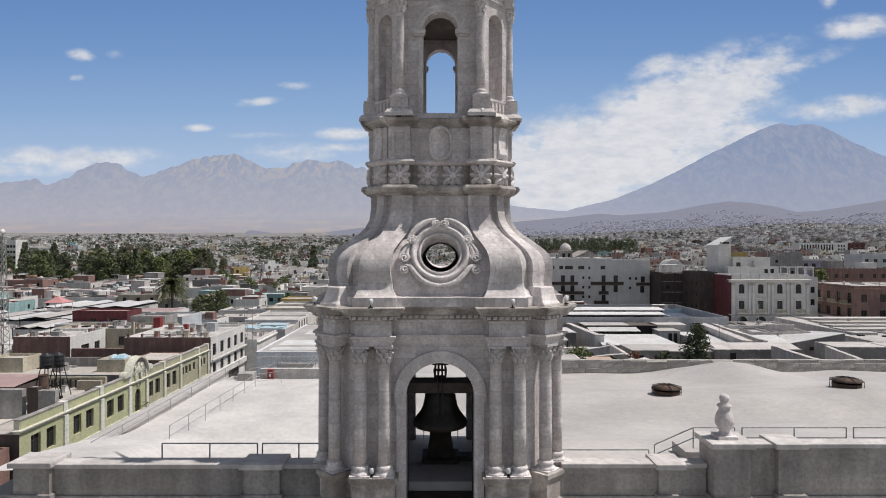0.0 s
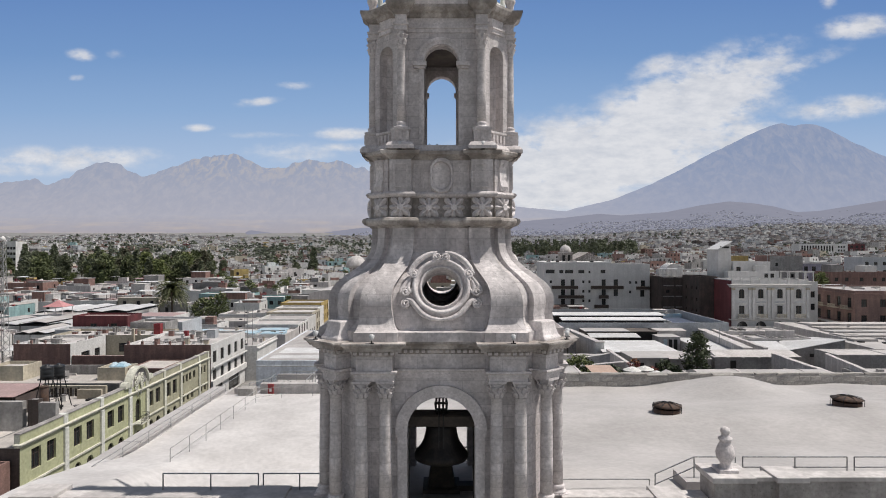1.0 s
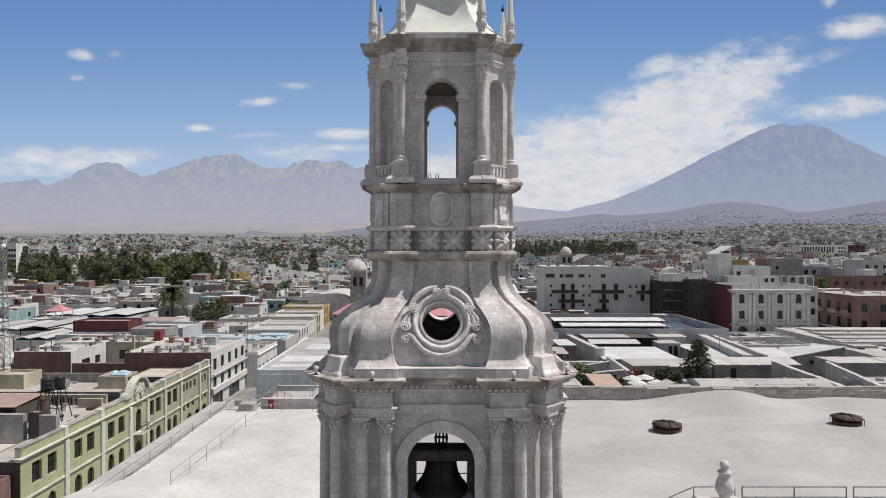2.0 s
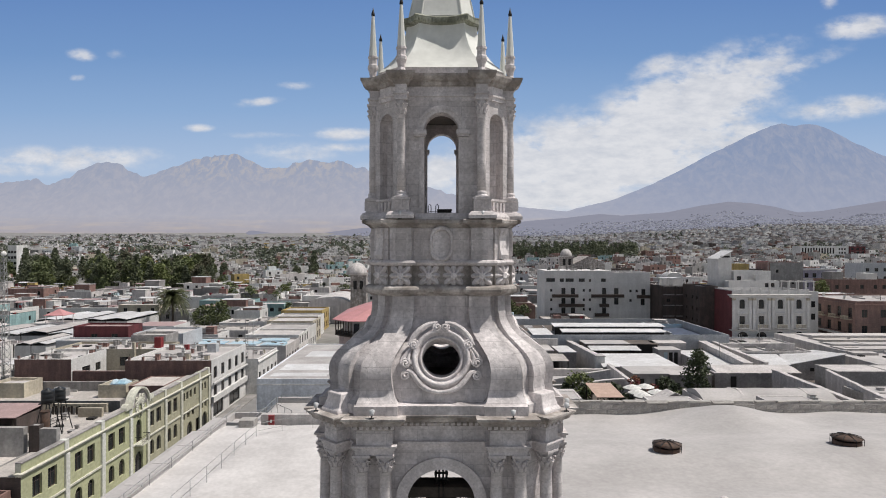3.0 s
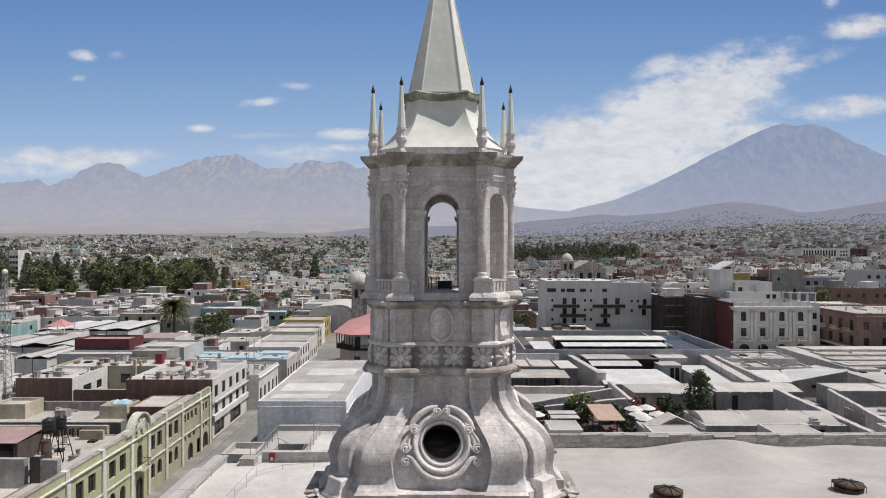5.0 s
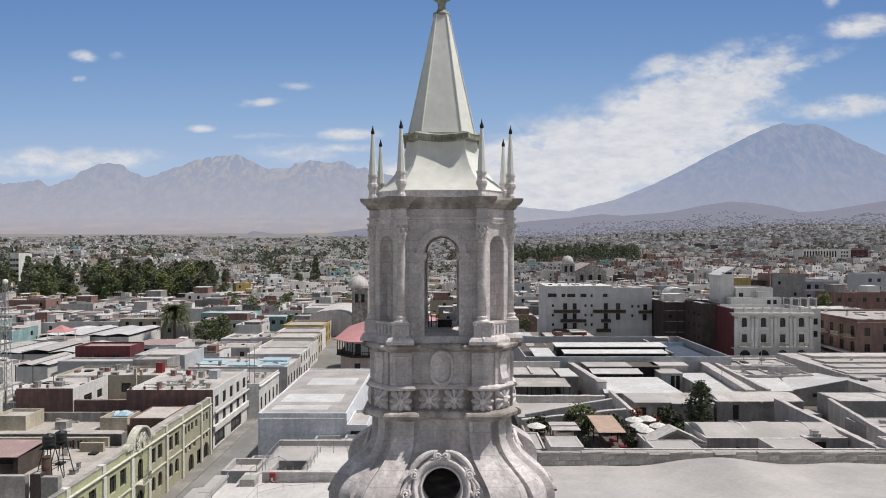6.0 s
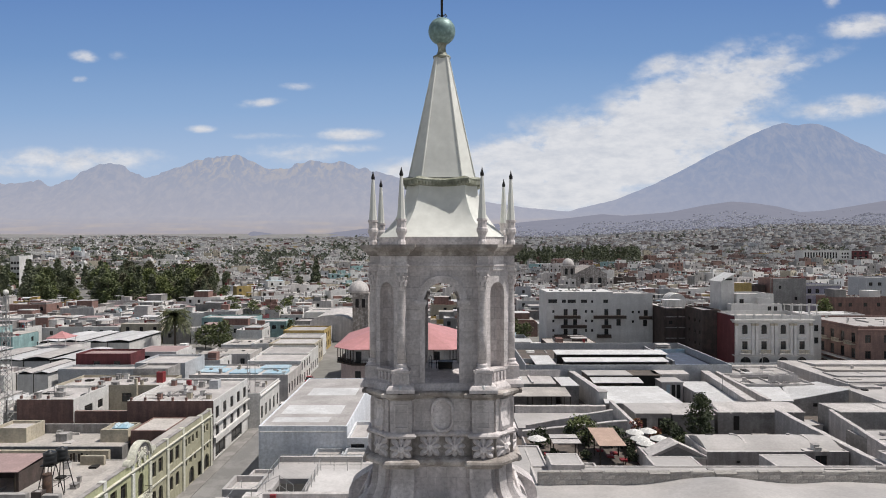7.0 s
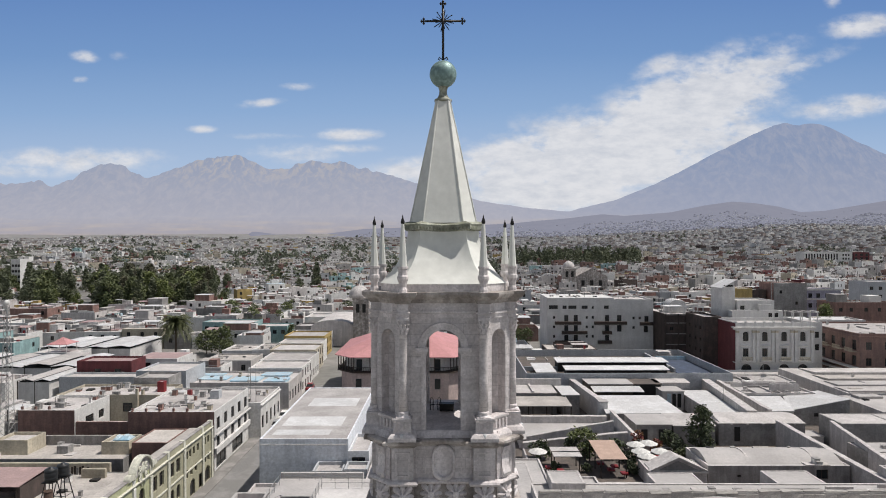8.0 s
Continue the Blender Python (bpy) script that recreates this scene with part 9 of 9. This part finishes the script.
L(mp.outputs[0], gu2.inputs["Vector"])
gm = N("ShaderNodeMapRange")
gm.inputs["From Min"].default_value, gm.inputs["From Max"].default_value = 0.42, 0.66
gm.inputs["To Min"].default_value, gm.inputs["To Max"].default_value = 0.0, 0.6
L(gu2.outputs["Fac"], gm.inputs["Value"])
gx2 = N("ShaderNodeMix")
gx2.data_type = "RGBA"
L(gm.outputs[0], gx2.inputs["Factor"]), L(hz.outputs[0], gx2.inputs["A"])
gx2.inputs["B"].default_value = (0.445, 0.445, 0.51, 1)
# pale ash and snow streaks near the peaks of the northern range
def span(source, lo, hi):
    n = N("ShaderNodeMapRange")
    n.inputs["From Min"].default_value, n.inputs["From Max"].default_value = lo, hi
    L(source, n.inputs["Value"])
    return n.outputs[0]


ash = None
for f in (span(sp.outputs[2], 470, 700), span(sp.outputs[0], -350, -900), span(sp.outputs[0], -2250, -1900), span(gu2.outputs["Fac"], 0.47, 0.6)):
    if ash is None:
        ash = f
    else:
        n = N("ShaderNodeMath")
        n.operation = "MULTIPLY"
        L(ash, n.inputs[0]), L(f, n.inputs[1])
        ash = n.outputs[0]
ax = N("ShaderNodeMix")
ax.data_type = "RGBA"
L(ash, ax.inputs["Factor"]), L(gx2.outputs["Result"], ax.inputs["A"])
ax.inputs["B"].default_value = (0.45, 0.44, 0.47, 1)
vx = N("ShaderNodeMix")  # less haze painted over the volcano's bare slopes: its glow is darker and bluer
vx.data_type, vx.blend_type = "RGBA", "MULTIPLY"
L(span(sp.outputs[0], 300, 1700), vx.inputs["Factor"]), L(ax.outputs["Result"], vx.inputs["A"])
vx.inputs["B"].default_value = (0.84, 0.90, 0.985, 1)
# tan washes and pale tracks along the foot of the range
fm = N("ShaderNodeMapping")
fm.inputs["Scale"].default_value = (0.0045, 0.0045, 0.035)
L(co.outputs["Object"], fm.inputs["Vector"])
fn = N("ShaderNodeTexNoise")
fn.inputs["Scale"].default_value, fn.inputs["Detail"].default_value = 1.0, 8
L(fm.outputs[0], fn.inputs["Vector"])
foot = N("ShaderNodeMath")
foot.operation = "MULTIPLY"
L(span(sp.outputs[2], 300, 150), foot.inputs[0]), L(span(fn.outputs["Fac"], 0.46, 0.7), foot.inputs[1])
fx = N("ShaderNodeMix")
fx.data_type = "RGBA"
L(foot.outputs[0], fx.inputs["Factor"]), L(vx.outputs["Result"], fx.inputs["A"])
fx.inputs["B"].default_value = (0.52, 0.48, 0.48, 1)
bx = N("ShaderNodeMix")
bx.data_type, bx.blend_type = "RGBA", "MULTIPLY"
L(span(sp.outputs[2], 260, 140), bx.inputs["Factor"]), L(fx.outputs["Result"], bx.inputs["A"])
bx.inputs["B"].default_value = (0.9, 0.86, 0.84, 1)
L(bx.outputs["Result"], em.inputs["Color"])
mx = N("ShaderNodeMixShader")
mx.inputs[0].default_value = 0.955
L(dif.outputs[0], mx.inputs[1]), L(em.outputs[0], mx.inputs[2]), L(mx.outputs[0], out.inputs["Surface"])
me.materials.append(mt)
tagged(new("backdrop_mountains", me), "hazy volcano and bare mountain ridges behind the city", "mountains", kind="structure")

# bare foothills in front of the range, with the last houses on their slopes
FOOT = ((-300, 428), (0, 424), (300, 424), (425, 418), (442, 408), (480, 413), (560, 414), (640, 404), (700, 402), (790, 400), (900, 395), (950, 390), (1000, 386), (1060, 379), (1100, 382), (1180, 376), (1240, 364), (1290, 357), (1330, 360), (1370, 366), (1410, 376), (1450, 374), (1500, 366), (1568, 355), (1700, 346), (1900, 350))
HILL_Y0, HILL_Y1 = 3150.0, 4180.0


def foothill(x, y):
    """Height of the slope that climbs from the city's edge to the crest line."""
    u = 784 + x * 1110 / y
    f = (y - HILL_Y0) / (HILL_Y1 - HILL_Y0)
    top = 0.0
    for (a, p), (b, q) in zip(FOOT, FOOT[1:]):
        if a <= u <= b:
            k = (u - a) / (b - a)
            top = 26 + (441 - (p + (q - p) * k)) * HILL_Y1 / 1110
    base = land(x * HILL_Y0 / y, HILL_Y0) - 6
    g1 = abs(noise.noise(Vector((x * 0.006, y * 0.004, 5.0))))
    return base + (top - base) * f + (10 * noise.fractal(Vector((x * 0.008, y * 0.006, 2.0)), 1.0, 2.1, 4) - 22 * g1) * math.sin(math.pi * min(1, f))


V, F = [], []
hx, hy = 300, 24
for j in range(hy + 1):
    y = HILL_Y0 + (HILL_Y1 - HILL_Y0) * j / hy
    for i in range(hx + 1):
        x = y * (-0.8 + 1.6 * i / hx)
        V.append((x, y, foothill(x, y)))
for j in range(hy):
    for i in range(hx):
        a = j * (hx + 1) + i
        F.append((a, a + 1, a + hx + 2, a + hx + 1))
me = bpy.data.meshes.new("foothills")
me.from_pydata(V, [], F)
for p in me.polygons:
    p.use_smooth = True


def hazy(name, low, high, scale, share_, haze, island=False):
    """A far surface with haze painted in: matt ground mixed with a flat pale glow for the air."""
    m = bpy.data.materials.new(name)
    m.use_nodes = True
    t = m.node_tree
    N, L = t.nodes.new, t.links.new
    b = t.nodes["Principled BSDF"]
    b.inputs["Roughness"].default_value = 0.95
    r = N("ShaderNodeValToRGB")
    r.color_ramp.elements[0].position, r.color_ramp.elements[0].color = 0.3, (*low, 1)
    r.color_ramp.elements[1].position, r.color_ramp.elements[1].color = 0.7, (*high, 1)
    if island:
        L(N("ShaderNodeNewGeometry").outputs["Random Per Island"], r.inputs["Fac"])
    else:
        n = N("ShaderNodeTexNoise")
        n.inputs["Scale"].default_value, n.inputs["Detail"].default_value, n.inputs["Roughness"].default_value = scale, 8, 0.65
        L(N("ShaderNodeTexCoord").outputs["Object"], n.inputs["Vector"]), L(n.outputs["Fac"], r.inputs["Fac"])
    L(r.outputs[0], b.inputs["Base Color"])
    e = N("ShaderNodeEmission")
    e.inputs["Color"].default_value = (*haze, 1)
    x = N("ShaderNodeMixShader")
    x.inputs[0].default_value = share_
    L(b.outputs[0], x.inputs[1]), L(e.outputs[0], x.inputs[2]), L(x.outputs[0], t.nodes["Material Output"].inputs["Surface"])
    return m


# glow colour of the painted haze
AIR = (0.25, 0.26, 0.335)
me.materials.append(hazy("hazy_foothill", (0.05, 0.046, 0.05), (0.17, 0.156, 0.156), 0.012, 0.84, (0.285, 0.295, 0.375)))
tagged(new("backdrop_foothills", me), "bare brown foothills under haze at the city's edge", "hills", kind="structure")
hr = random.Random(12)
V, F, MI = [], [], []
while len(F) < 26000:
    y = HILL_Y0 + 20 + 900 * hr.random() ** 1.5
    u = hr.uniform(-0.78, 0.78)
    x = y * u
    dens = noise.noise(Vector((u * 14, y * 0.006, 1.0))) + (0.45 if u > 0.08 else -0.1) - 1.2 * ((y - HILL_Y0) / 900) ** 1.6 + 0.12
    if hr.random() > 0.15 + dens:
        continue
    w, h, z, b = hr.uniform(1.8, 4.4), hr.uniform(2.4, 5.5), foothill(x, y), len(V)
    a = hr.uniform(0.2, 0.75)
    c, e = math.cos(a), math.sin(a)
    V += [(x + c * p - e * q, y + e * p + c * q, z + k) for k in (-4, h) for p, q in ((-w, 0), (w, 0), (w, 9), (-w, 9))]
    F += [tuple(b + i for i in q) for q in ((4, 5, 6, 7), (0, 1, 5, 4), (1, 2, 6, 5), (3, 0, 4, 7))]
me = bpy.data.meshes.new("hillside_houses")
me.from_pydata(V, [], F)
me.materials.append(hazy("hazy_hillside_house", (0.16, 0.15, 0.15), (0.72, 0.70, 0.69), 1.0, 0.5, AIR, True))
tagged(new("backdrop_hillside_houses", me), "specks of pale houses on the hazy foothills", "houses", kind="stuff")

# sky sheet with clouds
SKY_Y = 4900.0
SS = SKY_Y / 1110.0
skm = bpy.data.materials.new("sky_with_clouds")
skm.use_nodes = True
t = skm.node_tree
N, L = t.nodes.new, t.links.new
t.nodes.remove(t.nodes["Principled BSDF"])
out = t.nodes["Material Output"]
co = N("ShaderNodeTexCoord")
sp = N("ShaderNodeSeparateXYZ")
L(co.outputs["Object"], sp.inputs[0])
gr = N("ShaderNodeMapRange")
gr.inputs["From Min"].default_value, gr.inputs["From Max"].default_value = 200, 2000
L(sp.outputs[2], gr.inputs["Value"])
cr = N("ShaderNodeValToRGB")
E = cr.color_ramp.elements
E[0].position, E[0].color = 0.0, (0.52, 0.58, 0.68, 1)
E[1].position, E[1].color = 1.0, (0.135, 0.255, 0.525, 1)
for p, c in ((0.25, (0.40, 0.52, 0.71)), (0.5, (0.265, 0.41, 0.65)), (0.75, (0.178, 0.315, 0.575))):
    q = E.new(p)
    q.color = (*c, 1)
L(gr.outputs[0], cr.inputs["Fac"])


def math_node(op, a, b=None):
    n = N("ShaderNodeMath")
    n.operation = op
    for i, s in enumerate((a, b)):
        if s is None:
            continue
        if isinstance(s, (int, float)):
            n.inputs[i].default_value = s
        else:
            L(s, n.inputs[i])
    return n.outputs[0]


def noise_node(scale, sx, sz, detail, seed):
    m = N("ShaderNodeMapping")
    m.inputs["Scale"].default_value = (sx, 1, sz)
    m.inputs["Location"].default_value = (seed, seed * 3, 0)
    L(co.outputs["Object"], m.inputs["Vector"])
    n = N("ShaderNodeTexNoise")
    n.inputs["Scale"].default_value, n.inputs["Detail"].default_value, n.inputs["Roughness"].default_value = scale, detail, 0.6
    L(m.outputs[0], n.inputs["Vector"])
    return n.outputs["Fac"]


# soft areas where clouds gather: centre, half sizes, tilt, strength
AREAS = ((1190, 205, 200, 80, -0.4, 0.92), (1040, 285, 230, 78, -0.12, 1.0), (990, 335, 190, 42, 0, 0.85), (800, 300, 190, 40, -0.1, 0.62), (1290, 250, 120, 45, 0, 0.7), (1150, 320, 170, 30, 0, 0.62), (1400, 120, 120, 22, -0.35, 0.42), (1520, 47, 75, 22, -0.1, 0.62), (1500, 190, 130, 24, -0.1, 0.52), (960, 330, 230, 50, 0, 0.42), (1170, 120, 70, 26, -0.3, 0.5))
SMALL = ((130, 282, 190, 26, 0, 0.52), (610, 237, 62, 13, 0, 0.62), (610, 262, 90, 10, 0, 0.45), (455, 181, 46, 10, -0.1, 0.5), (350, 227, 30, 8, 0, 0.5), (142, 97, 30, 12, 0.1, 0.5), (520, 151, 40, 10, 0, 0.42), (470, 240, 90, 9, 0, 0.36), (520, 270, 120, 26, 0, 0.4), (205, 96, 26, 14, 0, 0.3), (135, 138, 18, 8, 0, 0.4), (1465, 5, 20, 14, 0, 0.4), (30, 300, 120, 18, 0, 0.42))
total = None
for px, py, hx, hy, tilt, st in AREAS + SMALL:
    X = math_node("MULTIPLY", math_node("SUBTRACT", sp.outputs[0], (px - 784) * SS), 1 / (hx * SS))
    Z0 = math_node("SUBTRACT", sp.outputs[2], 26 + (441 - py) * SS)
    Z = math_node("MULTIPLY", math_node("ADD", Z0, math_node("MULTIPLY", math_node("SUBTRACT", sp.outputs[0], (px - 784) * SS), tilt)), 1 / (hy * SS))
    r2 = math_node("ADD", math_node("MULTIPLY", X, X), math_node("MULTIPLY", Z, Z))
    g0 = math_node("MULTIPLY", math_node("POWER", 2.718, math_node("MULTIPLY", r2, -0.9)), st)
    total = g0 if total is None else math_node("MAXIMUM", total, g0)
n1 = noise_node(0.0035, 1.0, 2.0, 10, 3.1)
n2 = noise_node(0.012, 1.0, 1.6, 8, 9.4)
fl = math_node("ADD", math_node("MULTIPLY", math_node("SUBTRACT", n1, 0.5), 1.5), math_node("MULTIPLY", math_node("SUBTRACT", n2, 0.5), 0.5))
dens = math_node("MULTIPLY", math_node("ADD", total, math_node("MULTIPLY", fl, math_node("MULTIPLY", total, 1.35))), 1.0)
mr = N("ShaderNodeMapRange")
mr.interpolation_type = "SMOOTHSTEP"
mr.inputs["From Min"].default_value, mr.inputs["From Max"].default_value = 0.17, 0.62
L(dens, mr.inputs["Value"])
mix = N("ShaderNodeMix")
mix.data_type = "RGBA"
L(math_node("MULTIPLY", mr.outputs[0], 0.88), mix.inputs["Factor"])
L(cr.outputs[0], mix.inputs["A"])
cc = N("ShaderNodeValToRGB")
cc.color_ramp.elements[0].position, cc.color_ramp.elements[0].color = 0.33, (0.62, 0.635, 0.68, 1)
cc.color_ramp.elements[1].position, cc.color_ramp.elements[1].color = 0.62, (0.775, 0.77, 0.785, 1)
L(noise_node(0.006, 1.0, 2.6, 9, 5.7), cc.inputs["Fac"])
L(cc.outputs[0], mix.inputs["B"])
em = N("ShaderNodeEmission")
L(mix.outputs["Result"], em.inputs["Color"])
L(em.outputs[0], out.inputs["Surface"])
bm = bmesh.new()
vs = [bm.verts.new(p) for p in ((-4600, SKY_Y, -200), (4600, SKY_Y, -200), (4600, SKY_Y, 2700), (-4600, SKY_Y, 2700))]
bm.faces.new(vs)
tagged(part("backdrop_sky", bm, skm), "blue sky with thin white clouds over the mountains", "sky", kind="structure")
